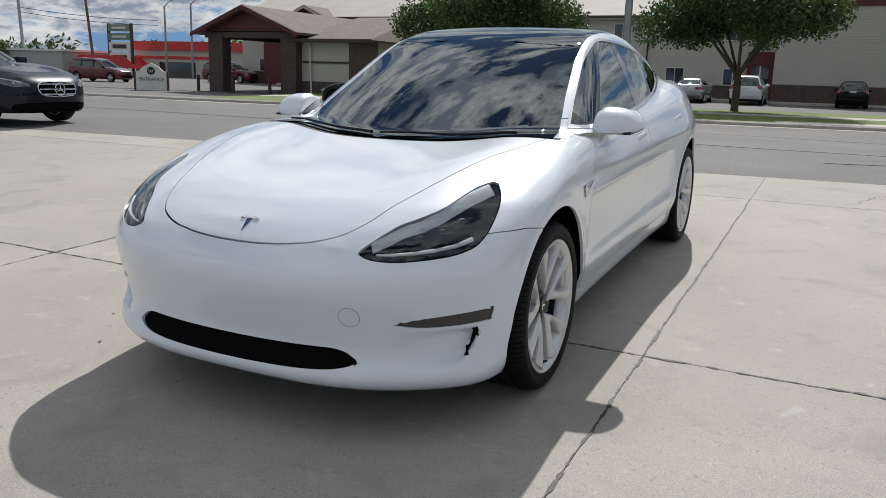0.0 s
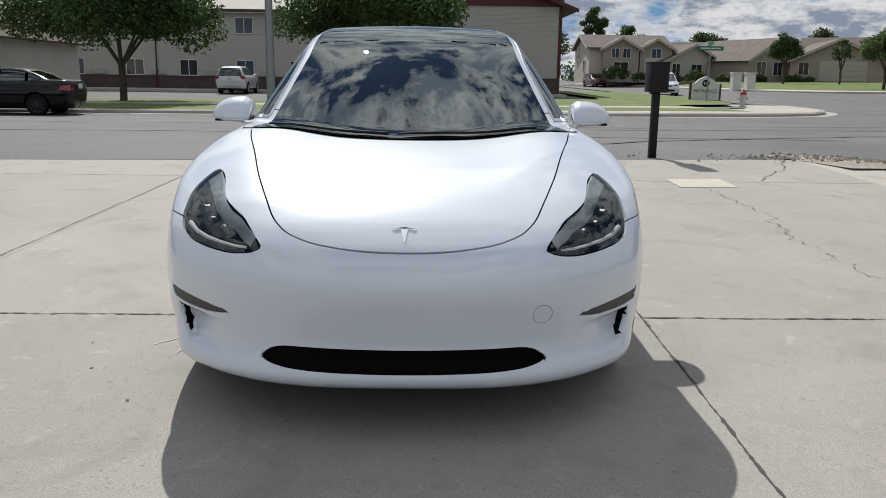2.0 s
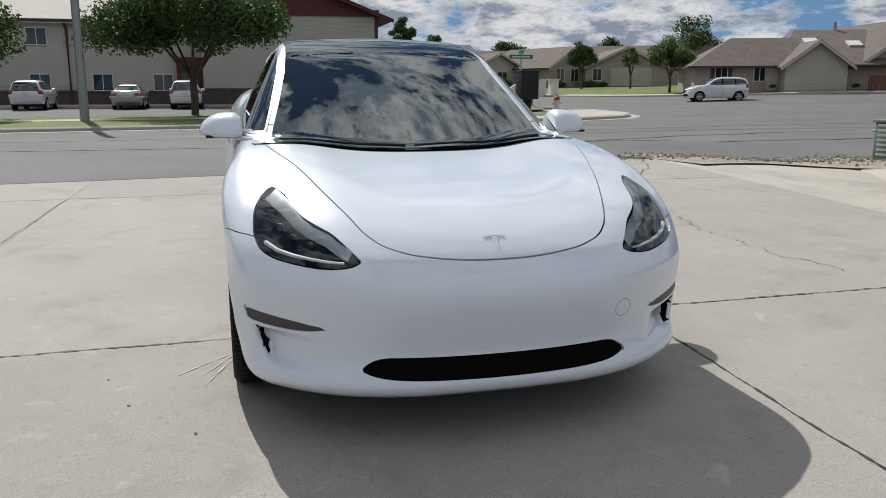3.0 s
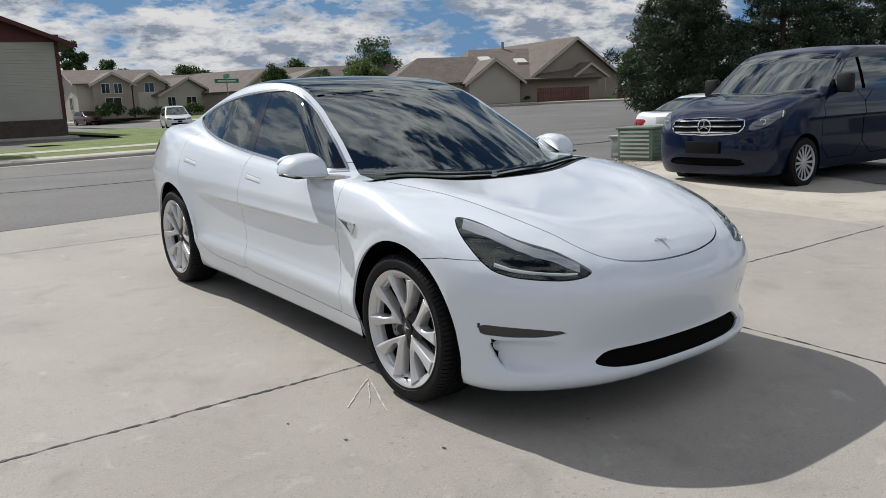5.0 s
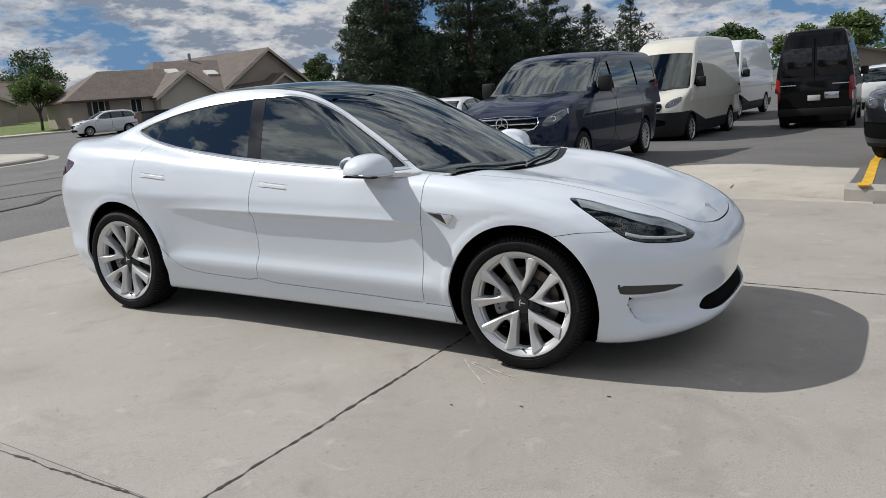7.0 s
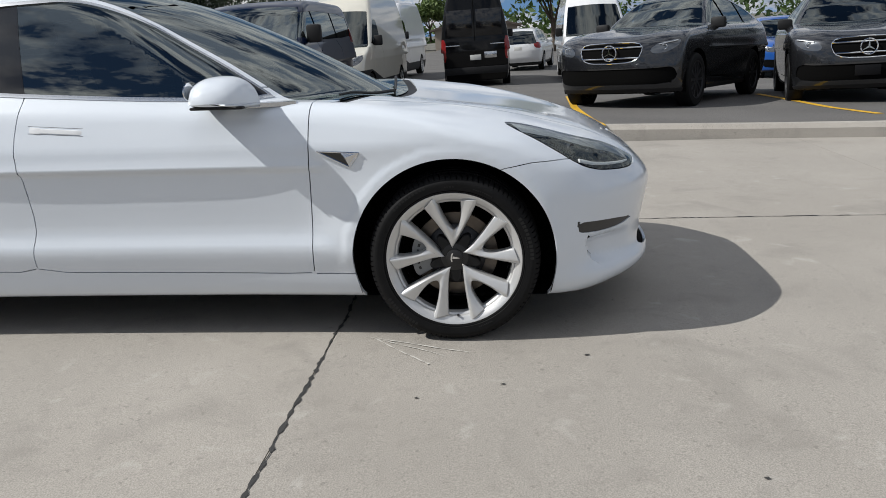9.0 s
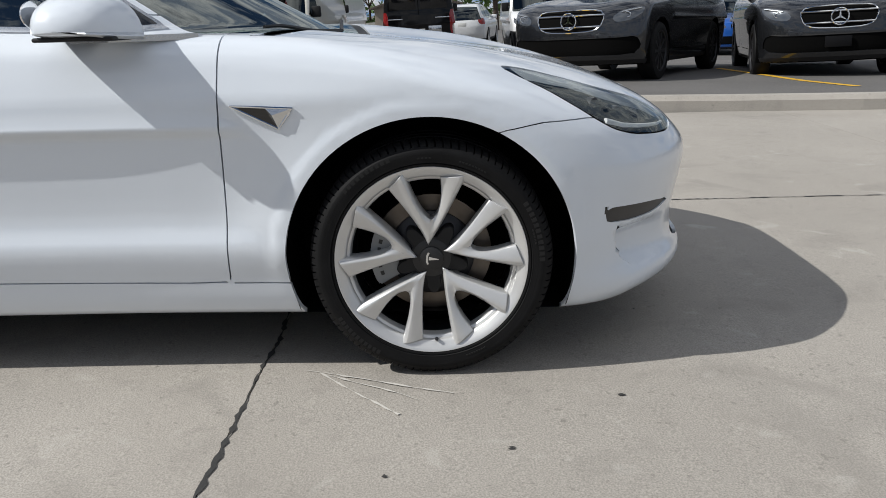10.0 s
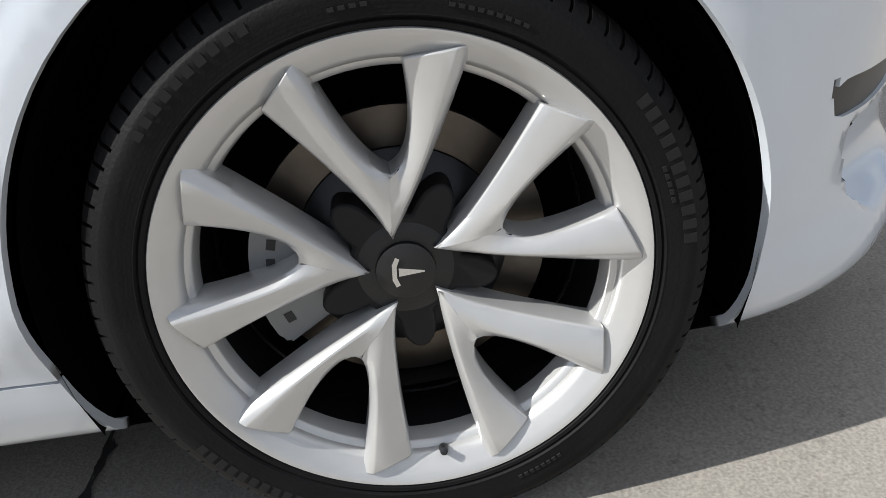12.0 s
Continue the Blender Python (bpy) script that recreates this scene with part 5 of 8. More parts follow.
def door_mirror(parent, sx):
    """White shell that bellies forward from a flat rear face, on a black foot."""
    def pod(u, v):
        a = 2 * math.pi * u
        ca, sa = math.cos(a), math.sin(a)
        q = (abs(ca) ** 2.6 + abs(sa) ** 2.6) ** (-1 / 2.6)
        s = max(1 - v ** 3.4, 0.0) ** 0.42 if v < 1 else 0.10      # the outer end closes in a round
        s = max(s, 0.10) * (0.86 + 0.14 * min(v / 0.15, 1.0))
        y = 0.848 + 0.022 * v + (0.112 if ca > 0 else 0.128) * s * q * ca
        z = 0.958 + (0.098 * (0.45 + 0.55 * s) if sa > 0 else 0.016) * s * q * sa - (0.02 * max(-ca, 0) ** 2 * s if sa > 0 else 0)
        return (sx * (0.818 + 0.205 * v), y, z + 0.006 * v)
    shell = pad("door_mirror", pod, M["white_paint"], parent, "white door mirror on a black foot", 40, 18)
    bm = bmesh.new()
    lathe(bm, [(1.0, 0.0), (1.0, 0.004), (0.9, 0.006)], 32, Matrix.Translation((sx * 0.91, 0.965, 1.005)) @ pose(0, 0, 0, -90, 0, 0) @ Matrix.Diagonal((0.075, 0.036, 1, 1)))
    part("mirror_glass", bm, M["chrome"], shell)
    bm = bmesh.new()
    box(bm, 0.80, 0.990, 0.750, 0.950, 0.940, 0.951, 0.005, Matrix.Diagonal((sx, 1, 1, 1)))
    bmesh.ops.recalc_face_normals(bm, faces=bm.faces[:])
    part("mirror_skirt", bm, M["black_trim"], shell, smooth=True)
    bm = bmesh.new()
    prism(bm, [(0.77, 0.60), (0.80, 0.60), (0.86, 0.76), (0.90, 0.80), (0.90, 0.90), (0.84, 0.86), (0.77, 0.74)], 0.934, 0.950, Matrix.Diagonal((sx, 1, 1, 1)))
    bmesh.ops.recalc_face_normals(bm, faces=bm.faces[:])
    part("mirror_foot", bm, M["satin_chrome"], shell)


def side_x(y, z):
    """Half-width of the body at (y, z)."""
    x = np.arange(1.0, 0.4, -0.001)
    return float(x[int(np.argmax(tesla_body(x, np.full(x.shape, y), np.full(x.shape, z)) < 0))])


def handle(parent, sx, y0, y1, z0, z1):
    bm = bmesh.new()
    n, rows = 12, []
    for i in range(n + 1):
        s = i / n
        y, z = y0 + (y1 - y0) * s, z0 + (z1 - z0) * s
        h = 0.013 if s < 0.25 else 0.0095
        e = 0.004 if 0 < i < n else 0.0
        rows.append([bm.verts.new((sx * (side_x(y, z + dz) + o), y, z + dz)) for dz, o in ((h, -0.002), (h * 0.8, e), (0, e + 0.001), (-h * 0.8, e), (-h, -0.002))])
    for a, b in zip(rows, rows[1:]):
        for i in range(4):
            bm.faces.new((a[i], a[i + 1], b[i + 1], b[i]))
    bmesh.ops.recalc_face_normals(bm, faces=bm.faces[:])
    part("door_handle", bm, M["handle_white"], parent, "flush white door handle", smooth=True)
    # two thin grey bars drawn for the shadow line above and below the handle
    bm = bmesh.new()
    for h in (0.0155, -0.0125):
        tube(bm, [(sx * (side_x(y0 + (y1 - y0) * s, z0 + (z1 - z0) * s + h) + 0.0005), y0 + (y1 - y0) * s, z0 + (z1 - z0) * s + h) for s in np.linspace(-0.02, 1.02, 10)], 0.0009, 5)
    part("handle_shadow_gap", bm, M["seam_grey"], parent)


for sx in (-1, 1):
    door_mirror(tesla, sx)
    handle(tesla, sx, 1.655, 1.440, 0.872, 0.858)
    handle(tesla, sx, 2.640, 2.425, 0.905, 0.888)
    # side camera: a dark wedge with a bright rim
    pts = [(0.508, 0.769), (0.345, 0.760), (0.386, 0.708)]
    bm = bmesh.new()
    rows = [[bm.verts.new((sx * (side_x(y, z) + o), y, z)) for y, z in pts] for o in (-0.01, 0.004)]
    bm.faces.new(rows[0]), bm.faces.new(rows[1][::-1])
    for i in range(3):
        bm.faces.new((rows[0][i], rows[1][i], rows[1][(i + 1) % 3], rows[0][(i + 1) % 3]))
    bmesh.ops.recalc_face_normals(bm, faces=bm.faces[:])
    wedge = part("side_camera", bm, M["gloss_black"], tesla)
    bm = bmesh.new()
    line = [Vector((sx * (side_x(y, z) + 0.004), y, z)) for y, z in pts + pts[:1]]
    tube(bm, [a.lerp(b, t) for a, b in zip(line, line[1:]) for t in (0, 0.33, 0.66)] + [line[-1]], 0.0032, 6)
    part("camera_rim", bm, M["chrome"], wedge, "thin chrome rim", smooth=True)
    bm = bmesh.new()
    facet = [bm.verts.new((sx * (side_x(y, z) + o), y, z)) for y, z, o in ((0.418, 0.764, 0.005), (0.346, 0.760, 0.005), (0.386, 0.709, 0.005), (0.398, 0.744, 0.014))]
    for i in range(3):
        bm.faces.new((facet[i], facet[(i + 1) % 3], facet[3]))
    bmesh.ops.recalc_face_normals(bm, faces=bm.faces[:])
    part("camera_facet", bm, M["satin_chrome"], wedge, "bright chrome nose of the side camera")


def badge_on_bonnet():
    bm = bmesh.new()
    def top(u, v):
        y = -0.700 - v
        z = np.arange(0.80, 0.60, -0.0005)
        return float(z[int(np.argmax(tesla_body(np.full(z.shape, u), np.full(z.shape, y), z) < 0))])
    for pts in ([(-0.041, 0.016), (-0.02, 0.022), (0.0, 0.0235), (0.02, 0.022), (0.041, 0.016), (0.036, 0.009), (0.018, 0.015), (0.0, 0.0165), (-0.018, 0.015), (-0.036, 0.009)], [(-0.012, 0.014), (0.012, 0.014), (0.002, -0.036), (-0.002, -0.036)]):
        a = [bm.verts.new((u, -0.697 + v, top(u, -0.003 - v) - 0.002)) for u, v in pts]
        b = [bm.verts.new((v_.co.x, v_.co.y, v_.co.z + 0.006)) for v_ in a]
        bm.faces.new(a), bm.faces.new(b[::-1])
        for i in range(len(a)):
            bm.faces.new((a[i], b[i], b[(i + 1) % len(a)], a[(i + 1) % len(a)]))
    bmesh.ops.recalc_face_normals(bm, faces=bm.faces[:])
    part("bonnet_mark", bm, M["chrome"], tesla, "small chrome nose mark")


badge_on_bonnet()


def wiper(x0, x1, y0, y1):
    def on(x, y, up):
        z = np.arange(1.2, 0.8, -0.001)
        return (x, y, float(z[int(np.argmax(tesla_body(np.full(z.shape, x), np.full(z.shape, y), z) < 0))]) + up)
    bm = bmesh.new()
    tube(bm, [on(x0 + (x1 - x0) * s, y0 + (y1 - y0) * s, 0.012) for s in np.linspace(0, 1, 12)], 0.008, 6, 0.005)
    part("wiper", bm, M["black_trim"], tesla, smooth=True)


wiper(0.58, -0.06, 0.40, 0.315)
wiper(-0.10, -0.66, 0.315, 0.455)


def cabin():
    """Seats, dashboard and wheel behind the glass."""
    boxed("dashboard", (-0.70, 0.70, 0.66, 0.98, 0.74, 0.915), M["seat_cloth"], tesla, 0.05)
    boxed("centre_screen", (-0.19, 0.19, 0.93, 0.95, 0.86, 1.08), M["gloss_black"], tesla, 0.006)
    bm = bmesh.new()
    pts = [(0.19 * math.cos(2 * math.pi * i / 24), 0.19 * math.sin(2 * math.pi * i / 24)) for i in range(25)]
    m = pose(0.38, 1.06, 0.92, 65, 0, 0)
    tube(bm, [m @ Vector((u, v, 0)) for u, v in pts], 0.015, 8)
    part("steering_wheel", bm, M["seat_cloth"], tesla, smooth=True)
    for sx in (-1, 1):
        seat = boxed("front_seat", (sx * 0.38 - 0.25, sx * 0.38 + 0.25, 1.20, 1.72, 0.40, 0.62), M["seat_cloth"], tesla, 0.06)
        boxed("backrest", (-0.24, 0.24, -0.06, 0.06, 0, 0.62), M["seat_cloth"], seat, 0.05, m=pose(sx * 0.38, 1.72, 0.56, -16, 0, 0))
        boxed("headrest", (-0.13, 0.13, -0.045, 0.045, 0.64, 0.82), M["seat_pale"], seat, 0.035, m=pose(sx * 0.38, 1.72, 0.56, -12, 0, 0))
    boxed("rear_bench", (-0.64, 0.64, 2.20, 2.75, 0.42, 0.66), M["seat_cloth"], tesla, 0.06)
    boxed("rear_backrest", (-0.64, 0.64, -0.07, 0.07, 0, 0.58), M["seat_cloth"], tesla, 0.05, m=pose(0, 2.72, 0.60, -22, 0, 0))
    boxed("rear_mirror", (-0.13, 0.13, 1.02, 1.045, 1.18, 1.24), M["gloss_black"], tesla, 0.01)


cabin()

# ---- the other vehicles ----
def paint(name, c, metal=0.3, rough=0.28, coat=1.0, spec=0.5):
    return mat(name, c, rough, metal, coat, vary=0.03, scale=2, spec=spec)


M.update(
    navy=paint("navy_paint", (0.0015, 0.0065, 0.027), 0.0, 0.3, 0.6, 0.1), cream=paint("cream_paint", (0.66, 0.63, 0.54), 0.0), plain_white=paint("plain_white_paint", (0.72, 0.73, 0.74), 0.0),
    black_paint=paint("black_paint", (0.003, 0.003, 0.0035), 0.0, 0.4, 0.5, 0.08), graphite=paint("graphite_paint", (0.040, 0.042, 0.047), 0.8, 0.26, 1.0), vivid_blue=paint("vivid_blue_paint", (0.01, 0.10, 0.42), 0.4),
    midnight=paint("midnight_paint", (0.002, 0.0035, 0.010), 0.0, 0.35, 0.55, 0.1), silver=paint("silver_paint", (0.42, 0.43, 0.44), 0.7), maroon=paint("maroon_paint", (0.10, 0.012, 0.014), 0.3), tan_paint=paint("tan_paint", (0.30, 0.27, 0.22), 0.4),
    plastic=mat("bumper_plastic", (0.014, 0.014, 0.015), 0.6, spec=0.25, vary=0.12, scale=8), dark_glass=glass("dark_glass", (0.05, 0.06, 0.065), ior=1.9),
    lamp_clear=mat("lamp_clear", (0.10, 0.11, 0.125), 0.16, 0.5, 1.0), tail_lens=mat("tail_lens", (0.25, 0.006, 0.006), 0.12, coat=1.0), plate_dark=mat("plate_dark", (0.008, 0.008, 0.009), 0.45, spec=0.1), plate_white=mat("plate_white", (0.6, 0.6, 0.58), 0.5),
)

KIND = dict(
    saloon=dict(wb=2.84, W=0.905, r=0.335, belt=0.99, cw=0.79, cs=0.52, cur=0.42, plan=(0.36, 3.0),
        deck=[(-0.95, 0.52), (-0.78, 0.70), (-0.6, 0.82), (0, 0.92), (0.5, 0.97), (0.9, 1.0), (2.6, 1.03), (3.2, 1.07), (3.75, 1.06), (3.95, 1.0)],
        roof=[(-1.2, -0.3), (0.45, 0.92), (0.7, 1.06), (1.0, 1.22), (1.3, 1.35), (1.6, 1.425), (2.0, 1.44), (2.4, 1.40), (2.8, 1.28), (3.2, 1.12), (3.6, 0.95), (4.6, 0.3)],
        nose=[(0.12, -0.68), (0.25, -0.80), (0.5, -0.82), (0.65, -0.80), (0.75, -0.73), (0.85, -0.55), (1.0, 0.0)],
        tail=[(0.15, 3.6), (0.4, 3.86), (0.7, 3.9), (0.9, 3.87), (1.1, 3.78)],
        dlo=[(0.78, 0.985), (2.7, 1.04), (2.98, 1.10), (2.65, 1.26), (2.2, 1.355), (1.7, 1.38), (1.38, 1.34), (1.05, 1.17)], pillars=(1.72, 2.55), screen=(0.46, 1.36), rear=(2.55, 3.35),
        grille=[(0, 0.70), (0.34, 0.69), (0.40, 0.60), (0.34, 0.48), (0, 0.46)], lamp=[(0.46, 0.64), (0.60, 0.70), (0.84, 0.76), (0.86, 0.66), (0.70, 0.60)], lower=[(0, 0.38), (0.72, 0.36), (0.78, 0.26), (0.6, 0.22), (0, 0.22)],
        tails=[(0.42, 0.92), (0.90, 0.92), (0.90, 0.76), (0.50, 0.78)], skirt=0.0, plate=(0.40, 0.58)),
    suv=dict(wb=2.915, W=0.985, r=0.385, belt=1.17, cw=0.84, cs=0.45, cur=0.3, plan=(0.34, 3.2),
        deck=[(-1.0, 0.72), (-0.85, 0.94), (-0.6, 1.03), (0, 1.11), (0.6, 1.16), (1.2, 1.18), (3, 1.22), (3.6, 1.27), (4.2, 1.24)],
        roof=[(-1.3, -0.3), (0.5, 1.10), (0.8, 1.29), (1.1, 1.46), (1.4, 1.60), (1.7, 1.69), (2.1, 1.725), (2.6, 1.69), (3.0, 1.62), (3.5, 1.47), (3.9, 1.30), (4.9, 0.6)],
        nose=[(0.15, -0.70), (0.35, -0.87), (0.6, -0.89), (0.8, -0.88), (0.95, -0.83), (1.05, -0.68), (1.2, -0.2)],
        tail=[(0.2, 3.75), (0.5, 3.98), (0.8, 4.02), (1.0, 4.0), (1.3, 3.92)],
        dlo=[(0.82, 1.16), (3.0, 1.22), (3.5, 1.30), (3.2, 1.46), (2.6, 1.60), (1.9, 1.63), (1.5, 1.57), (1.1, 1.37)], pillars=(1.78, 2.75), screen=(0.52, 1.5), rear=(3.0, 3.85),
        grille=[(0, 0.95), (0.40, 0.94), (0.47, 0.86), (0.42, 0.72), (0.30, 0.67), (0, 0.66)], lamp=[(0.56, 0.83), (0.66, 0.92), (0.90, 0.97), (0.92, 0.90), (0.80, 0.80), (0.62, 0.77)], lower=[(0, 0.58), (0.62, 0.58), (0.86, 0.60), (0.90, 0.46), (0.80, 0.36), (0, 0.36)],
        tails=[(0.45, 1.10), (0.95, 1.08), (0.95, 0.90), (0.55, 0.96)], skirt=0.30, plate=(0.42, 0.56)),
    crossover=dict(wb=2.70, W=0.925, r=0.355, belt=1.10, cw=0.82, cs=0.30, cur=0.25, plan=(0.32, 3.0),
        deck=[(-1.0, 0.70), (-0.85, 0.90), (-0.6, 1.0), (0, 1.06), (0.6, 1.10), (3, 1.12), (3.7, 1.12)],
        roof=[(-1.3, -0.3), (0.4, 1.0), (0.7, 1.22), (1.0, 1.42), (1.3, 1.58), (1.6, 1.66), (2.2, 1.69), (3.0, 1.66), (3.4, 1.58), (3.6, 1.40), (3.8, 1.1), (4.3, 0.4)],
        nose=[(0.15, -0.70), (0.35, -0.86), (0.7, -0.88), (0.9, -0.82), (1.0, -0.66), (1.15, -0.2)],
        tail=[(0.2, 3.5), (0.5, 3.68), (0.8, 3.72), (1.0, 3.70), (1.3, 3.62)],
        dlo=[(0.75, 1.10), (3.2, 1.14), (3.42, 1.30), (3.2, 1.54), (2.2, 1.585), (1.5, 1.55), (1.1, 1.36)], pillars=(1.62, 2.5), screen=(0.42, 1.42), rear=(3.38, 3.72),
        grille=[(0, 0.86), (0.38, 0.85), (0.44, 0.76), (0.36, 0.68), (0, 0.67)], lamp=[(0.52, 0.78), (0.60, 0.87), (0.86, 0.90), (0.88, 0.82), (0.62, 0.74)], lower=[(0, 0.55), (0.60, 0.55), (0.70, 0.42), (0, 0.38)],
        tails=[(0.60, 1.12), (0.90, 1.10), (0.90, 0.86), (0.66, 0.90)], skirt=0.34, plate=(0.40, 0.56)),
    hatch=dict(wb=2.45, W=0.84, r=0.30, belt=0.98, cw=0.76, cs=0.28, cur=0.2, plan=(0.30, 3.0),
        deck=[(-0.95, 0.6), (-0.75, 0.80), (-0.4, 0.92), (0.2, 1.0), (0.6, 1.02), (3.0, 1.04), (3.3, 1.04)],
        roof=[(-1.2, -0.1), (0.05, 0.92), (0.4, 1.14), (0.8, 1.36), (1.1, 1.47), (1.6, 1.52), (2.4, 1.51), (2.9, 1.44), (3.1, 1.25), (3.3, 0.95), (3.8, 0.3)],
        nose=[(0.12, -0.66), (0.3, -0.78), (0.6, -0.78), (0.75, -0.72), (0.9, -0.5), (1.05, 0.0)],
        tail=[(0.15, 3.05), (0.4, 3.18), (0.8, 3.2), (1.0, 3.16), (1.3, 3.08)],
        dlo=[(0.55, 0.99), (2.85, 1.04), (2.95, 1.18), (2.7, 1.38), (1.7, 1.42), (1.1, 1.38), (0.8, 1.22)], pillars=(1.45, 2.25), screen=(0.10, 1.05), rear=(2.82, 3.2),
        grille=[(0, 0.70), (0.40, 0.70), (0.44, 0.64), (0, 0.62)], lamp=[(0.46, 0.70), (0.56, 0.82), (0.74, 0.88), (0.78, 0.76), (0.6, 0.68)], lower=[(0, 0.45), (0.55, 0.44), (0.6, 0.30), (0, 0.28)],
        tails=[(0.60, 1.10), (0.82, 1.06), (0.82, 0.82), (0.62, 0.84)], skirt=0.0, plate=(0.52, 0.66)),
    minivan=dict(wb=3.03, W=0.96, r=0.335, belt=1.07, cw=0.86, cs=0.22, cur=0.2, plan=(0.34, 3.0),
        deck=[(-1.05, 0.6), (-0.85, 0.82), (-0.5, 0.96), (0.1, 1.05), (0.6, 1.08), (3.6, 1.10), (4.1, 1.1)],
        roof=[(-1.3, -0.1), (0.1, 0.98), (0.5, 1.24), (0.9, 1.48), (1.25, 1.66), (1.7, 1.74), (2.8, 1.76), (3.5, 1.72), (3.8, 1.55), (4.1, 1.1), (4.5, 0.4)],
        nose=[(0.12, -0.75), (0.3, -0.90), (0.6, -0.90), (0.8, -0.82), (0.95, -0.6), (1.1, 0.0)],
        tail=[(0.15, 3.85), (0.4, 4.03), (0.8, 4.05), (1.1, 4.0), (1.4, 3.9)],
        dlo=[(0.60, 1.08), (3.6, 1.11), (3.75, 1.25), (3.5, 1.55), (2.3, 1.62), (1.4, 1.58), (0.95, 1.34)], pillars=(1.55, 2.65), screen=(0.15, 1.2), rear=(3.6, 4.05),
        grille=[(0, 0.78), (0.42, 0.77), (0.46, 0.68), (0, 0.66)], lamp=[(0.50, 0.72), (0.58, 0.82), (0.86, 0.86), (0.88, 0.76), (0.62, 0.70)], lower=[(0, 0.48), (0.6, 0.47), (0.66, 0.34), (0, 0.32)],
        tails=[(0.66, 1.2), (0.92, 1.16), (0.92, 0.9), (0.70, 0.92)], skirt=0.0, plate=(0.50, 0.64)),
    van=dict(wb=3.20, W=0.955, r=0.335, belt=1.26, cw=0.93, cs=0.17, cur=0.14, plan=(0.30, 3.4),
        deck=[(-1.05, 0.72), (-0.88, 0.93), (-0.65, 1.07), (-0.2, 1.17), (0.2, 1.23), (0.5, 1.26), (4.4, 1.27)],
        roof=[(-1.6, -0.3), (0.0, 1.10), (0.3, 1.31), (0.6, 1.52), (0.9, 1.72), (1.12, 1.83), (1.5, 1.90), (2.5, 1.915), (3.9, 1.90), (4.3, 1.84)],
        nose=[(0.15, -0.78), (0.3, -0.90), (0.55, -0.92), (0.8, -0.90), (0.95, -0.82), (1.08, -0.62), (1.25, -0.1)],
        tail=[(0.15, 4.1), (0.4, 4.2), (0.8, 4.22), (1.3, 4.20), (1.9, 4.10)],
        dlo=[(0.42, 1.26), (3.90, 1.29), (3.98, 1.40), (3.94, 1.70), (1.05, 1.72), (0.78, 1.56)], pillars=(1.50, 2.80), screen=(0.02, 1.05), rear=(9.0, 9.5),
        grille=[(0, 0.97), (0.52, 0.95), (0.56, 0.85), (0.48, 0.76), (0, 0.74)], lamp=[(0.60, 0.84), (0.66, 0.93), (0.88, 1.06), (0.92, 0.98), (0.80, 0.84), (0.64, 0.79)], lower=[(0, 0.44), (0.52, 0.44), (0.60, 0.34), (0, 0.33)],
        tails=[(0.80, 1.45), (0.94, 1.45), (0.94, 0.95), (0.80, 0.95)], skirt=0.0, plate=(0.50, 0.66)),
    high_van=dict(wb=3.665, W=1.01, r=0.36, belt=1.42, cw=0.985, cs=0.11, cur=0.07, plan=(0.28, 3.6),
        deck=[(-1.15, 0.80), (-1.0, 1.04), (-0.78, 1.20), (-0.3, 1.32), (0.1, 1.40), (0.4, 1.42), (5.0, 1.44)],
        roof=[(-1.5, -0.4), (-0.25, 1.22), (0.1, 1.58), (0.45, 1.95), (0.7, 2.20), (0.95, 2.45), (1.2, 2.62), (1.6, 2.72), (3, 2.76), (4.7, 2.74), (5.1, 2.66)],
        nose=[(0.15, -0.88), (0.35, -1.0), (0.6, -1.02), (0.9, -1.0), (1.05, -0.92), (1.2, -0.72), (1.4, -0.2)],
        tail=[(0.2, 4.75), (0.5, 4.88), (1.0, 4.92), (2.0, 4.90), (2.8, 4.78)],
        dlo=[(0.22, 1.40), (1.25, 1.42), (1.27, 2.05), (0.86, 2.05), (0.55, 1.75)], pillars=(9.0, 9.0), screen=(-0.22, 0.80), rear=(9.0, 9.5),
        grille=[(0, 1.08), (0.48, 1.06), (0.54, 0.96), (0.46, 0.84), (0, 0.80)], lamp=[(0.60, 0.98), (0.66, 1.10), (0.90, 1.20), (0.95, 1.10), (0.86, 0.98), (0.64, 0.92)], lower=[(0, 0.66), (0.60, 0.66), (0.66, 0.50), (0, 0.48)],
        tails=[(0.86, 1.45), (1.0, 1.45), (1.0, 0.80), (0.86, 0.80)], skirt=0.82, plate=(0.52, 0.66)),
)


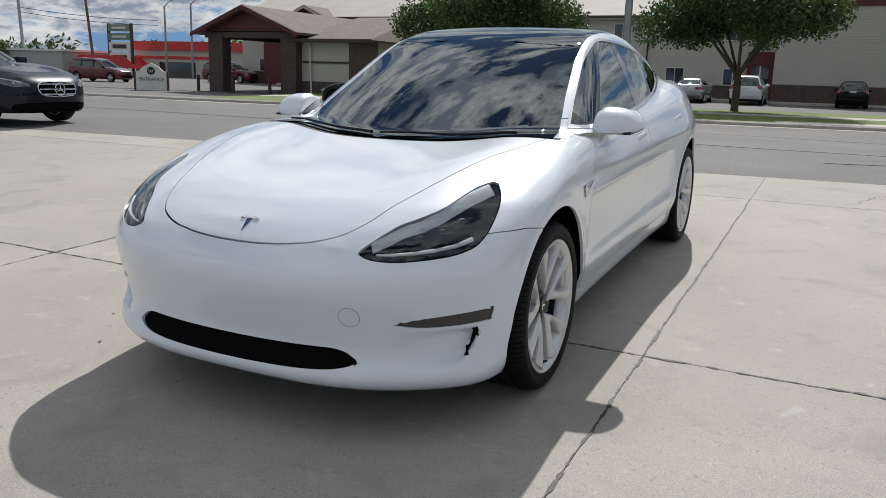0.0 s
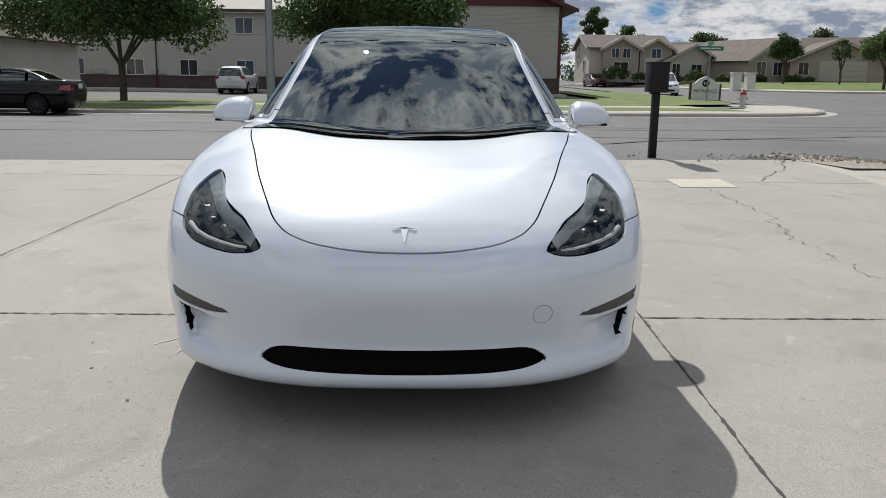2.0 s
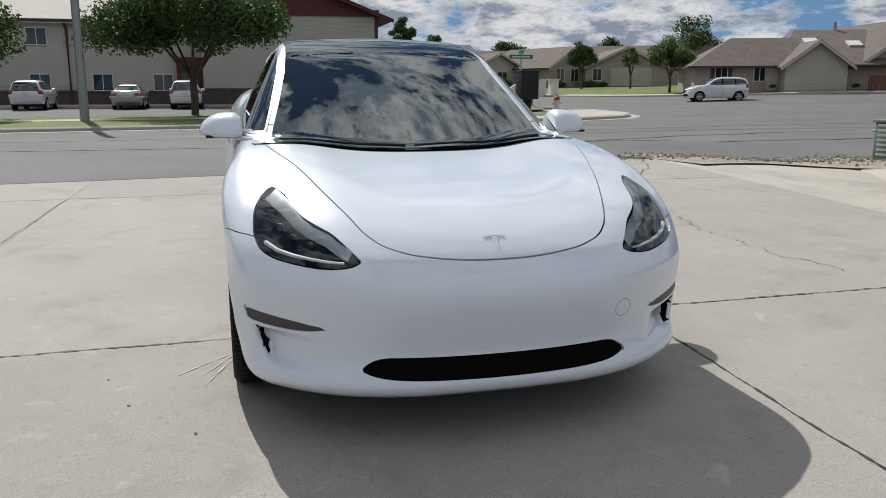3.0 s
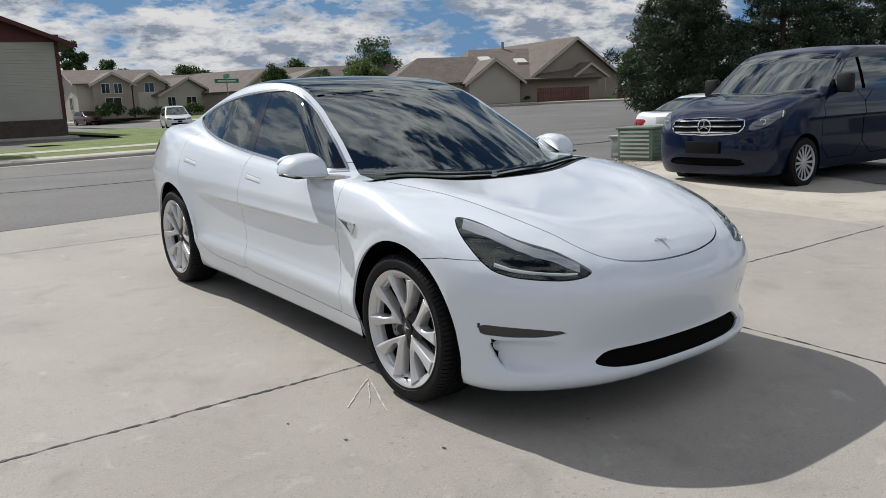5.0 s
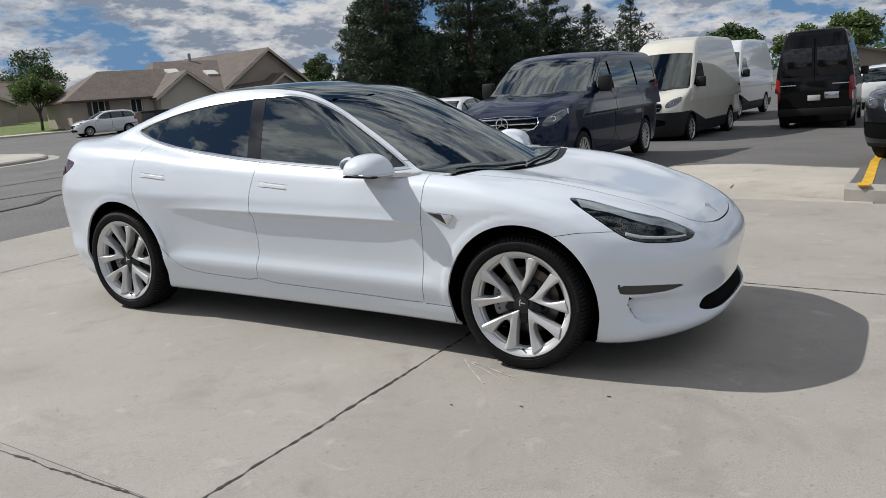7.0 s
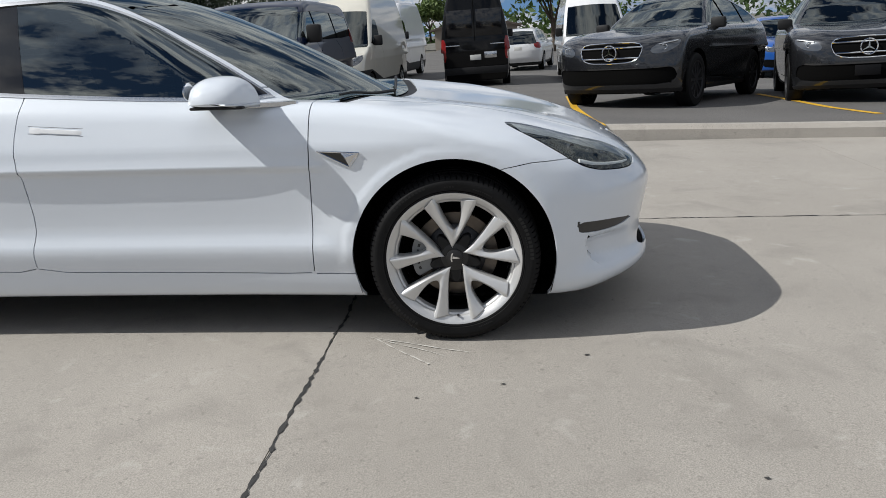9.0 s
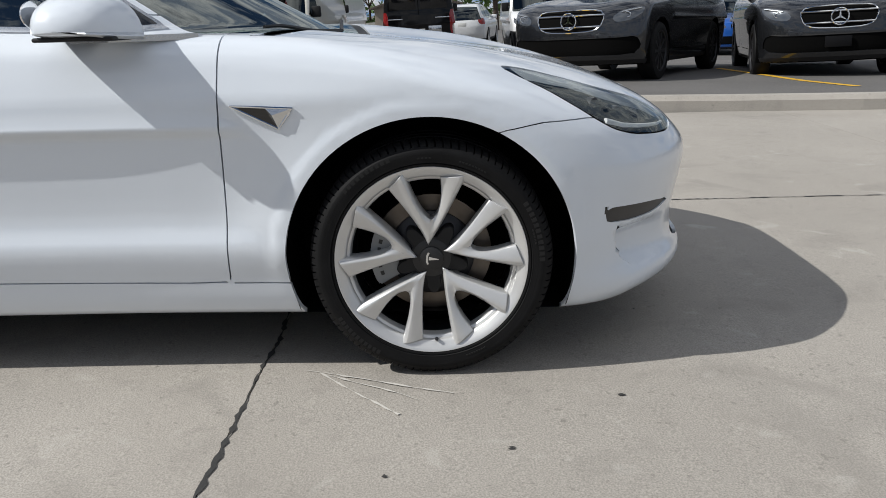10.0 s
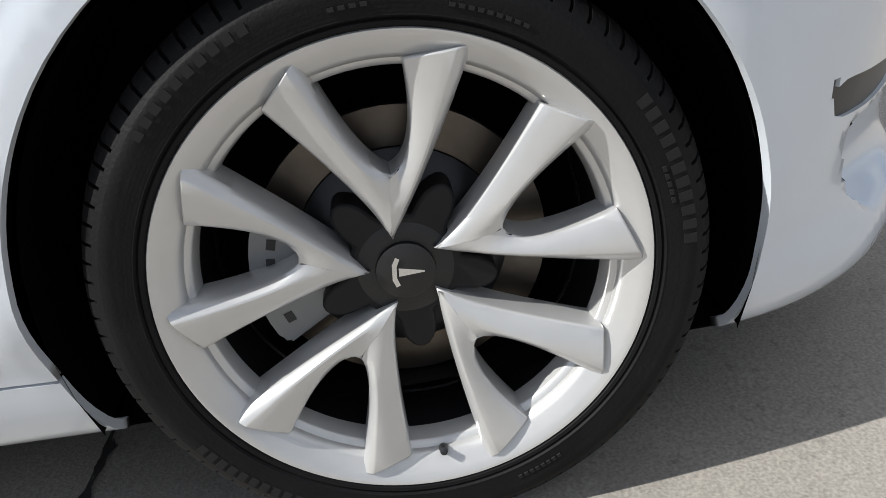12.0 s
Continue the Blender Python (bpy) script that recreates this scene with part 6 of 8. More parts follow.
def solid(k):
    """The smooth solid of one kind of vehicle: front axle at y = 0, nose towards -y."""
    deck, roof, nose, tail = (rule(k[n], 0.05) for n in ("deck", "roof", "nose", "tail"))
    end = k["tail"][2][1]
    tuck = rule([(0.05, 0.16), (0.20, 0.09), (0.28, 0.05), (0.45, 0.025), (0.62, 0.008), (k["belt"] - 0.18, 0.0), (k["belt"] - 0.05, 0.03), (k["belt"] + 0.1, 0.10)], 0.03)
    wide = rule([(-1.2, k["W"] * 0.93), (-0.5, k["W"] * 0.98), (0.2, k["W"]), (end - 1.0, k["W"]), (end - 0.3, k["W"] * 0.96), (end, k["W"] * 0.92)], 0.12)
    boxy = k["cs"] < 0.2

    def f(x, y, z):
        x = np.abs(x)
        side = x - wide(y) + tuck(z)
        a, p = k["plan"]
        plan = a * np.clip(x / k["W"], 0, 1.2) ** p
        front = (nose(z) + plan - y) / np.sqrt(1 + (a * p * np.clip(x / k["W"], 0, 1.2) ** (p - 1)) ** 2)
        rear = y - tail(z) + (0.06 if boxy else 0.20) * np.clip(x / k["W"], 0, 1.2) ** 3
        low = smax(smax(smax(side, front, 0.07), rear, 0.07), (z - deck(y) - 0.02 * np.exp(-((x - 0.6) / 0.2) ** 2)) / 1.05, 0.09)
        low = smax(low, 0.60 * k["r"] - z, 0.03)
        cab = (x - k["cw"] + k["cs"] * (z - k["belt"]) + k["cur"] * (z - k["belt"]) ** 2 * (z > k["belt"])) / 1.05
        mid = 0.5 * (k["screen"][1] + (end - 0.5))
        shift = np.where(y < mid, -0.22, 0.0 if boxy else 0.12) * x * x * ease(np.abs(y - mid) / 0.8)
        top = (z - roof(y + shift) + 0.045 * x * x) / 1.12
        cabin = smax(smax(smax(cab, top, 0.09), rear, 0.09), k["belt"] - 0.35 - z, 0.02)
        return smin(low, cabin, 0.03)
    return f


RIMS = {}


def rim_mesh(r, half, spokes, dark):
    key = (round(r, 3), spokes, dark)
    if key in RIMS:
        return RIMS[key]
    bm = bmesh.new()
    R = r * 0.70
    tyre = bmesh.new()
    lathe(tyre, [(R, half - 0.03), (R * 1.02, half - 0.006), (R * 1.12, half), (r * 0.95, half - 0.012), (r, half - 0.04), (r, -half + 0.04), (r * 0.95, -half), (R, -half + 0.03)], 40)
    lathe(bm, [(R * 0.95, half - 0.012), (R * 1.01, half - 0.006), (R * 1.02, half - 0.02), (R * 0.93, -half), (R * 0.90, -half), (R * 0.92, half - 0.04)], 40, closed=True)
    for i in range(spokes):
        g = pose(0, 0, 0, 0, 0, 360 * i / spokes)
        w = 0.55 * R / spokes + 0.008
        prism(bm, [(R * 0.14, -w * 0.7), (R * 0.95, -w), (R * 0.95, w), (R * 0.14, w * 0.7)], half - 0.06, half - 0.025, g)
    lathe(bm, [(R * 0.22, half - 0.07), (R * 0.22, half - 0.028), (R * 0.12, half - 0.02), (0.004, half - 0.02)], 20)
    back = bmesh.new()
    lathe(back, [(R * 0.92, half - 0.10), (R * 0.92, half - 0.095), (0.01, half - 0.09)], 24)
    out = []
    for name, b, m in (("tyre", tyre, M["rubber"]), ("rim", bm, M["rim_dark"] if dark else M["rim_silver"]), ("hub_back", back, M["gap_black"])):
        me = bpy.data.meshes.new(name)
        bmesh.ops.recalc_face_normals(b, faces=b.faces[:])
        b.to_mesh(me), b.free()
        me.materials.append(m), me.shade_smooth(), me.set_sharp_from_angle(angle=radians(40))
        out.append(me)
    RIMS[key] = out
    return out


def ring_star(parent, m, r, material):
    """A round badge: a ring with three spokes."""
    bm = bmesh.new()
    n = 28
    pts = [m @ Vector((r * math.cos(2 * math.pi * i / n), r * math.sin(2 * math.pi * i / n), 0)) for i in range(n + 1)]
    tube(bm, pts, r * 0.09, 6)
    for a in (90, 210, 330):
        c, s = math.cos(radians(a)), math.sin(radians(a))
        prism(bm, [(-s * r * 0.13, c * r * 0.13), (c * r * 0.95, s * r * 0.95), (s * r * 0.13, -c * r * 0.13)], -0.006, 0.008, m)
    bmesh.ops.recalc_face_normals(bm, faces=bm.faces[:])
    part("round_badge", bm, material, parent, smooth=True)


def vehicle(name, label, m, kind, body, category="car", step=0.05, spokes=10, dark_rims=False, badge=True, bars=3, skirt_mat=None, lit_rear=True, clear=False, group="", plate=True):
    k = KIND[kind]
    f = solid(k)
    root = thing(name, m, label, category, group)
    end, hi = k["tail"][2][1], max(z for _, z in k["roof"]) + 0.08
    front = min(y for _, y in k["nose"]) - 0.08
    sh = Shell(f, (-k["W"] - 0.06, front, 0.12), (k["W"] + 0.06, end + 0.12, hi), step)
    R = k["r"] * 1.15
    hub = k["r"]
    arch = lambda x, y, z: np.maximum(np.minimum(np.hypot(y, z - hub), np.hypot(y - k["wb"], z - hub)) - R, k["W"] * 0.62 - np.abs(x))
    D, G, LM, LW, TL = (outline(k[n], 1) for n in ("dlo", "grille", "lamp", "lower", "tails"))
    mirror_x = lambda p: np.concatenate([p, (p * (-1, 1))[::-1]])
    G, LW = outline(list(map(tuple, k["grille"])) + [(-x, z) for x, z in k["grille"][::-1]][0:], 1), outline(list(map(tuple, k["lower"])) + [(-x, z) for x, z in k["lower"][::-1]], 1)
    dlo = lambda x, y, z: np.where(np.abs(x) > 0.4, signed(D, y, z), 1.0)
    s0, s1 = k["screen"]
    edge = lambda x, y, z: np.abs(x) - (k["cw"] - 0.06 - (k["cs"] + 0.06) * np.clip(z - k["belt"], 0, 2) - 0.02)
    screen = lambda x, y, z: np.where(z > k["belt"] - 0.25, np.maximum(np.maximum(edge(x, y, z), s0 + 0.24 * x * x - y), y - s1 - 0.20 * x * x), 1.0)
    r0, r1 = k["rear"]
    back = lambda x, y, z: np.where(z > k["belt"] - 0.05, np.maximum(np.maximum(edge(x, y, z) - 0.0, r0 - y), y - r1), 1.0)
    grille = lambda x, y, z: np.where(y < -0.3, signed(G, x, z), 1.0)
    lower = lambda x, y, z: np.where(y < -0.3, signed(LW, x, z), 1.0)
    lamp = lambda x, y, z: np.where(y < 0.3, signed(LM, np.abs(x), z), 1.0)
    tails = lambda x, y, z: np.where(y > end - 0.35, signed(TL, np.abs(x), z), 1.0)
    for s in (arch, dlo, screen, back, grille, lower, lamp, tails):
        sh.seam(s)
    for p in k["pillars"]:
        sh.seam(lambda x, y, z: np.where(dlo(x, y, z) < 0.01, np.abs(y - p - 0.10 * (k["belt"] - z)) - 0.045, 1.0))
    door = [0.38, k["pillars"][0] - 0.02] if k["pillars"][0] < 9 else [0.34, 1.38]
    seams = [(door[0], door[1])] + ([(door[1] + 0.01, min(k["pillars"][1] + 0.25, k["wb"] - 0.25))] if k["pillars"][1] < 9 else [])
    dz = k["r"] * 1.05
    shut = [outline([(a, dz), (b, dz), (b, k["belt"] + 0.02), (a, k["belt"] + 0.02)], 1) for a, b in seams]
    for s in shut:
        sh.seam(lambda x, y, z: np.where(np.abs(x) > 0.5, np.where(z < k["belt"], signed(s, y, z), 1.0), 1.0), 0.010)
    if k["skirt"]:
        sh.seam(lambda x, y, z: z - k["skirt"] + 0.25 * np.clip(y, 0, 1.2) * (k["skirt"] > 0.5))

    def classify(x, y, z, n):
        out = np.full(x.shape, "body", dtype=object)
        if k["skirt"]:
            out[z < k["skirt"] - 0.25 * np.clip(y, 0, 1.2) * (k["skirt"] > 0.5)] = "skirt"
        for s in shut:
            out[(np.abs(x) > 0.5) & (z < k["belt"]) & (np.abs(signed(s, y, z)) < 0.005)] = "gap"
        out[lower(x, y, z) < 0] = "lower"
        out[grille(x, y, z) < 0] = "grille"
        out[lamp(x, y, z) < 0] = "lamp"
        out[tails(x, y, z) < 0] = "tails"
        out[screen(x, y, z) < 0] = "screen"
        out[back(x, y, z) < 0] = "back"
        d = dlo(x, y, z) < 0
        out[d] = "window0"
        for i, p in enumerate(k["pillars"]):
            out[d & (y > p + 0.10 * (k["belt"] - z))] = "window%d" % (i + 1)
        for p in k["pillars"]:
            out[d & (np.abs(y - p - 0.10 * (k["belt"] - z)) < 0.045)] = "pillar"
        out[arch(x, y, z) < 0] = ""
        out[(z < 0.72 * hub) & (n[:, 2] < -0.8)] = "under"
        return out

    sh.finish(classify)
    pane = M["car_glass"] if clear else M["dark_glass"]
    sh.take("body", "body", body, root, thick=0.015)
    sh.take("skirt", "skirt", skirt_mat or M["plastic"], root, thick=0.01)
    sh.take("under", "underbody", M["gap_black"], root)
    sh.take("lower", "lower_intake", M["gap_black"], root, lift=-0.012)
    sh.take("grille", "grille", M["gap_black"], root, lift=-0.010)
    sh.take("screen", "windscreen", pane, root)
    sh.take("back", "rear_window", pane, root)
    for side in (lambda c: c[0] > 0, lambda c: c[0] < 0):
        for i in range(3):
            sh.take("window%d" % i, "side_window", pane, root, keep=side, lift=-0.004)
        sh.take("lamp", "headlight", M["lamp_clear"], root, keep=side, lift=0.002)
        sh.take("tails", "tail_light", M["tail_lens"], root, keep=side, lift=0.002)
    inner = Shell(lambda x, y, z: f(x, y, z) + 0.05, (-k["W"] - 0.06, front, 0.12), (k["W"] + 0.06, end + 0.12, hi), max(step * 1.6, 0.08))
    inner.finish(lambda x, y, z, n: np.where((z < k["belt"] - 0.06) & (np.hypot(y, z - hub) > R) & (np.hypot(y - k["wb"], z - hub) > R), "in", "").astype(object))
    inner.take("in", "inner_skin", M["gap_black"], root)
    for sx in (-1, 1):
        boxed("seat", (sx * 0.40 - 0.24, sx * 0.40 + 0.24, 1.45, 1.65, k["belt"] - 0.4, k["belt"] + 0.30), M["seat_cloth"], root, 0.05)
        for y in (0, k["wb"]):
            fr = wheel_frame(sx * (k["W"] - 0.125), y, hub)
            ty, rm, bk = rim_mesh(hub, 0.115, spokes, dark_rims)
            w = new("wheel", ty)
            w.parent, w.matrix_local = root, fr
            for nm, me in (("rim", rm), ("hub_back", bk)):
                o = new(nm, me)
                o.parent = w
            bm = bmesh.new()
            rows = [[bm.verts.new((sx * x, y + R * 1.01 * math.cos(a), hub + R * 1.01 * math.sin(a))) for a in (radians(-20 + 220 * i / 18) for i in range(19))] for x in (k["W"] - 0.03, k["W"] * 0.6)]
            for i in range(18):
                bm.faces.new((rows[0][i], rows[0][i + 1], rows[1][i + 1], rows[1][i]))
            bm.faces.new(rows[1])
            part("arch_liner", bm, M["gap_black"], root)
        # door mirror
        my = (s0 + 0.45) if kind not in ("van", "high_van") else s0 + 0.74
        mz = k["belt"] + (0.03 if kind not in ("van", "high_van") else 0.10)
        hh = 0.08 if kind not in ("van", "high_van") else 0.13
        boxed("door_mirror", (-0.11, 0.11, -0.06, 0.06, -hh, hh), body if kind in ("saloon", "crossover", "hatch") else M["plastic"], root, 0.035, m=pose(sx * (k["cw"] + 0.11), my, mz, 0, 0, 0))
    # grille bars, badge, number plate
    y0 = lambda x, z: float(np.interp(z, *zip(*k["nose"]))) + k["plan"][0] * (abs(x) / k["W"]) ** k["plan"][1]
    gz = [z for _, z in k["grille"]]
    gx = max(x for x, _ in k["grille"])
    for i in range(bars):
        z = min(gz) + (max(gz) - min(gz)) * (i + 0.5) / bars
        w = gx * (0.97 - 0.08 * abs(i - bars / 2))
        bm = bmesh.new()
        tube(bm, [(x, y0(x, z) - 0.004, z) for x in np.linspace(-w, w, 9)], 0.011, 6)
        part("grille_bar", bm, M["chrome"] if badge else M["plastic"], root, smooth=True)
    if badge:
        z = (min(gz) + max(gz)) / 2
        ring_star(root, Matrix.Translation((0, y0(0, z) - 0.025, z)) @ pose(0, 0, 0, 90, 0, 0), min(0.105, (max(gz) - min(gz)) * 0.42), M["chrome"])
    if badge:
        bm = bmesh.new()
        ring = [(x * 1.01, z) for x, z in G]
        tube(bm, [(x, y0(x, z) - 0.003, z) for x, z in ring + ring[:1]], 0.009, 6)
        part("grille_frame", bm, M["chrome"] if kind != "high_van" else M["plastic"], root, smooth=True)
    # lamp unit: a round projector and a bright upper strip behind the lens
    lx, lz = (sum(p[i] for p in k["lamp"]) / len(k["lamp"]) for i in (0, 1))
    top = sorted(k["lamp"], key=lambda p: -p[1])[:2]
    for sx in (-1, 1):
        bm = bmesh.new()
        tube(bm, [(sx * (lx + 0.040 * math.cos(a)), y0(lx, lz) - 0.008, lz + 0.034 * math.sin(a)) for a in (radians(30 * i) for i in range(13))], 0.007, 6)
        part("projector_ring", bm, M["chrome"], root, smooth=True)
        bm = bmesh.new()
        tube(bm, [(sx * x, y0(x, z) - 0.006, z) for x, z in ((top[1][0] + (top[0][0] - top[1][0]) * t, top[1][1] + (top[0][1] - top[1][1]) * t - 0.022) for t in (0.05, 0.25, 0.5, 0.75, 0.95))], 0.008, 6)
        part("lamp_strip", bm, M["satin_chrome"], root, smooth=True)
    p0, p1 = k["plate"]
    if plate:
        pw = 0.26 if kind in ("van", "high_van") else 0.16
        boxed("front_plate", (-pw, pw, y0(0, p0) - 0.035, y0(0, p0) - 0.012, p0, p1), M["plate_dark"], root, 0.006)
    yt = float(np.interp(0.9, *zip(*k["tail"])))
    boxed("rear_plate", (-0.16, 0.16, yt - 0.005, yt + 0.012, 0.82, 0.97), M["plate_white"], root, 0.004)
    return root


def stand(x, y, rz, dz=0.0):
    return pose(x, y, float(lie(x, y)) + dz, 0, 0, rz)


def stand_on_lot(x, y, rz, dz=0.0, wb=2.915):
    """Like stand, pitched so that both axles rest on the sloping lot."""
    a = radians(rz)
    bx, by = x - wb * math.sin(a), y + wb * math.cos(a)
    z0, z1 = (float(lie(u, v) + lot_lift(u - lot_edge(v))) for u, v in ((x, y), (bx, by)))
    return pose(x, y, z0 + dz, math.degrees(math.atan2(z1 - z0, wb)), 0, rz)


# the dealer's lot across the drive
blue_van = vehicle("passenger_van", "dark blue van with chrome grille and dark plate, parked on asphalt", stand(7.45, 3.66, -90.5, -0.03), "van", M["navy"], "van", 0.036, spokes=14, clear=True)
cream_van = vehicle("cargo_van", "cream high-roof cargo van with grey plastic bumper, parked", stand(16.8, 4.25, -94, -0.08), "high_van", M["cream"], "van", 0.045, group="high-roof vans")
vehicle("cargo_van", "white high-roof cargo van behind the cream one", stand(25.3, 4.6, -95), "high_van", M["plain_white"], "van", 0.06, group="high-roof vans")
black_van = vehicle("cargo_van", "black high-roof van parked with its rear doors outwards", stand(25.1, 0.85, 91, -0.03), "high_van", M["black_paint"], "van", 0.05, skirt_mat=M["black_paint"], group="high-roof vans")
for name, dims, mm, note in (("rear_pane", (-0.80, -0.06, 1.50, 2.25), "gloss_black", ""), ("rear_pane", (0.06, 0.80, 1.50, 2.25), "gloss_black", ""), ("door_seam", (-0.010, 0.010, 0.70, 2.50), "gap_black", ""), ("plate_frame", (-0.62, -0.26, 0.86, 1.04), "satin_chrome", ""), ("step_bumper", (-0.92, 0.92, 0.42, 0.62), "plastic", "black step bumper"), ("trim_strip", (-0.86, -0.45, 1.24, 1.27), "satin_chrome", ""), ("trim_strip", (0.45, 0.86, 1.24, 1.27), "satin_chrome", "")):
    x0, x1, z0, z1 = dims
    back_y = float(np.interp((z0 + z1) / 2, *zip(*KIND["high_van"]["tail"])))
    deep = 0.10 if name == "step_bumper" else 0.012
    boxed(name, (x0, x1, back_y - 0.06, back_y + deep, z0, z1), M[mm], black_van, 0.01 if name == "step_bumper" else 0.004, note)
suv_a = vehicle("coupe_suv", "graphite grey coupe SUV with black intakes, parked behind the kerb", stand_on_lot(8.7, -2.1, -121, -0.03), "suv", M["graphite"], "car", 0.034, spokes=10, dark_rims=True, bars=2, clear=True, plate=False)
suv_b = vehicle("family_suv", "graphite grey SUV with studded grille, parked behind the kerb", stand_on_lot(8.67, -5.35, -104, -0.04), "suv", M["graphite"], "car", 0.036, spokes=10, dark_rims=True, bars=2)
vehicle("cargo_van", "white high-roof van standing behind the grey SUV", stand(22.0, -2.9, -90), "high_van", M["plain_white"], "van", 0.07, group="high-roof vans")
vehicle("pickup_truck", "bright blue off-road pickup truck parked nose outwards", stand(20.0, -8.1, -95), "suv", M["vivid_blue"], "truck", 0.06, badge=False, bars=2)
white_suv = vehicle("estate_suv", "white crossover parked far off in the lot", stand(33.0, -1.2, 80), "crossover", M["plain_white"], "car", 0.07, badge=False)
# street and hotel
vehicle("saloon_car", "dark navy saloon with silver star badge, at the street edge", stand(-10.5, 6.15, 97), "saloon", M["midnight"], "car", 0.04, spokes=10, plate=False)
vehicle("coupe_car", "black coupe with black wheels parked along the far kerb", stand(-14.75, 22.6, -88), "saloon", M["black_paint"], "car", 0.05, spokes=10, dark_rims=True)
cherokee = vehicle("crossover_car", "white crossover parked nose to the hotel wall", stand(-11.8, 50.0, 180), "crossover", M["plain_white"], "car", 0.065, badge=False)
vehicle("saloon_car", "silver saloon parked nose to the hotel wall", stand(-6.55, 50.2, 180), "saloon", M["silver"], "car", 0.065, badge=False)
vehicle("hatchback", "black hatchback parked nose to the hotel wall", stand(2.2, 50.2, 180), "hatch", M["black_paint"], "car", 0.065, badge=False)
copy_thing(cherokee, stand(-3.3, 50.0, 180))["label"] = "white crossover parked beside the hotel entrance"
vehicle("crossover_car", "tan crossover parked beside the hotel wall behind the tree", stand(-24.5, 47.0, 200), "crossover", M["tan_paint"], "car", 0.07, badge=False)
vehicle("minivan", "white minivan waiting in the side street", stand(17.9, 57.0, -12), "minivan", M["plain_white"], "car", 0.06, badge=False)
vehicle("hatchback", "small white hatchback driving along the side street", stand(28.4, 43.4, -108), "hatch", M["plain_white"], "car", 0.05, badge=False)
vehicle("hatchback", "small dark red car far down the side street", stand(19.5, 88.0, 10), "hatch", M["maroon"], "car", 0.08, badge=False)
red_van = vehicle("minivan", "dark red minivan parked beyond the hotel drive", stand(-48.0, 42.0, 100), "minivan", M["maroon"], "car", 0.08, badge=False)
copy_thing(red_van, stand(-44.0, 52.0, 95))["label"] = "dark red minivan far beyond the hotel drive"
copy_thing(cherokee, stand(-46.0, 66.0, 90))["label"] = "white crossover far beyond the portico"
copy_thing(cherokee, stand(-36.0, 66.0, 80))["label"] = "white crossover far beyond the portico"
vehicle("saloon_car", "white saloon parked beside the green cabinet", stand(15.6, 8.7, 95, -0.12), "saloon", M["plain_white"], "car", 0.06, badge=False)

# ---- buildings ----
def quad_part(name, pts, material, parent, thick=0.0, label=""):
    """A flat panel through four or more points, given thickness along its back."""
    bm = bmesh.new()
    a = [bm.verts.new(p) for p in pts]
    f = bm.faces.new(a)
    f.normal_update()
    if thick:
        n = f.normal.copy()
        b = [bm.verts.new(Vector(p) - n * thick) for p in pts]
        bm.faces.new(b[::-1])
        for i in range(len(a)):
            bm.faces.new((a[i], b[i], b[(i + 1) % len(a)], a[(i + 1) % len(a)]))
    return part(name, bm, material, parent, label)


def window_unit(parent, m, w, h, mullion=True, frame_mat="window_frame", shutters=False):
    """A window on a wall: m puts x along the wall, z up, -y outwards; frame, sill, panes."""
    fm = M[frame_mat]
    bm = bmesh.new()
    t = 0.06
    for d in ((-w / 2 - t, w / 2 + t, -0.05, 0.03, h, h + t), (-w / 2 - t, w / 2 + t, -0.07, 0.03, -t, 0), (-w / 2 - t, -w / 2, -0.05, 0.03, 0, h), (w / 2, w / 2 + t, -0.05, 0.03, 0, h)):
        box(bm, *d, m=m)
    if mullion:
        box(bm, -0.025, 0.025, -0.04, 0.03, 0, h, m=m)
    frame_ob = part("window", bm, fm, parent)
    for a, b in (((-w / 2, -0.025), (0.025, w / 2)) if mullion else ((-w / 2, w / 2),)):
        boxed("pane", (a, b, -0.015, 0.02, 0, h), M["window_pane"], frame_ob, m=m)
    if shutters:
        for s in (-1, 1):
            boxed("shutter", (s * (w / 2 + 0.22) - 0.14, s * (w / 2 + 0.22) + 0.14, -0.05, 0.0, -0.05, h + 0.05), M["brown_trim"], frame_ob, m=m)
    return frame_ob


def lap_boards(name, x0, x1, z0, z1, m, material, parent, board=0.20, gable=None):
    """Lapped boards across a wall; gable(z) narrows the upper ones to (x0, x1)."""
    n = max(1, int(round((z1 - z0) / board)))
    for i in range(n):
        a, b = z0 + (z1 - z0) * i / n, z0 + (z1 - z0) * (i + 1) / n
        l0, r0 = gable(a) if gable else (x0, x1)
        l1, r1 = gable(b) if gable else (x0, x1)
        if r1 - l1 < 0.05:
            l1 = r1 = (l1 + r1) / 2
        bm = bmesh.new()
        p = [bm.verts.new(m @ Vector(q)) for q in ((l0, -0.035, a), (r0, -0.035, a), (r1, -0.010, b), (l1, -0.010, b), (l0, 0.0, a), (r0, 0.0, a))]
        bm.faces.new(p[:4]), bm.faces.new((p[4], p[5], p[1], p[0]))
        part(name, bm, material, parent)


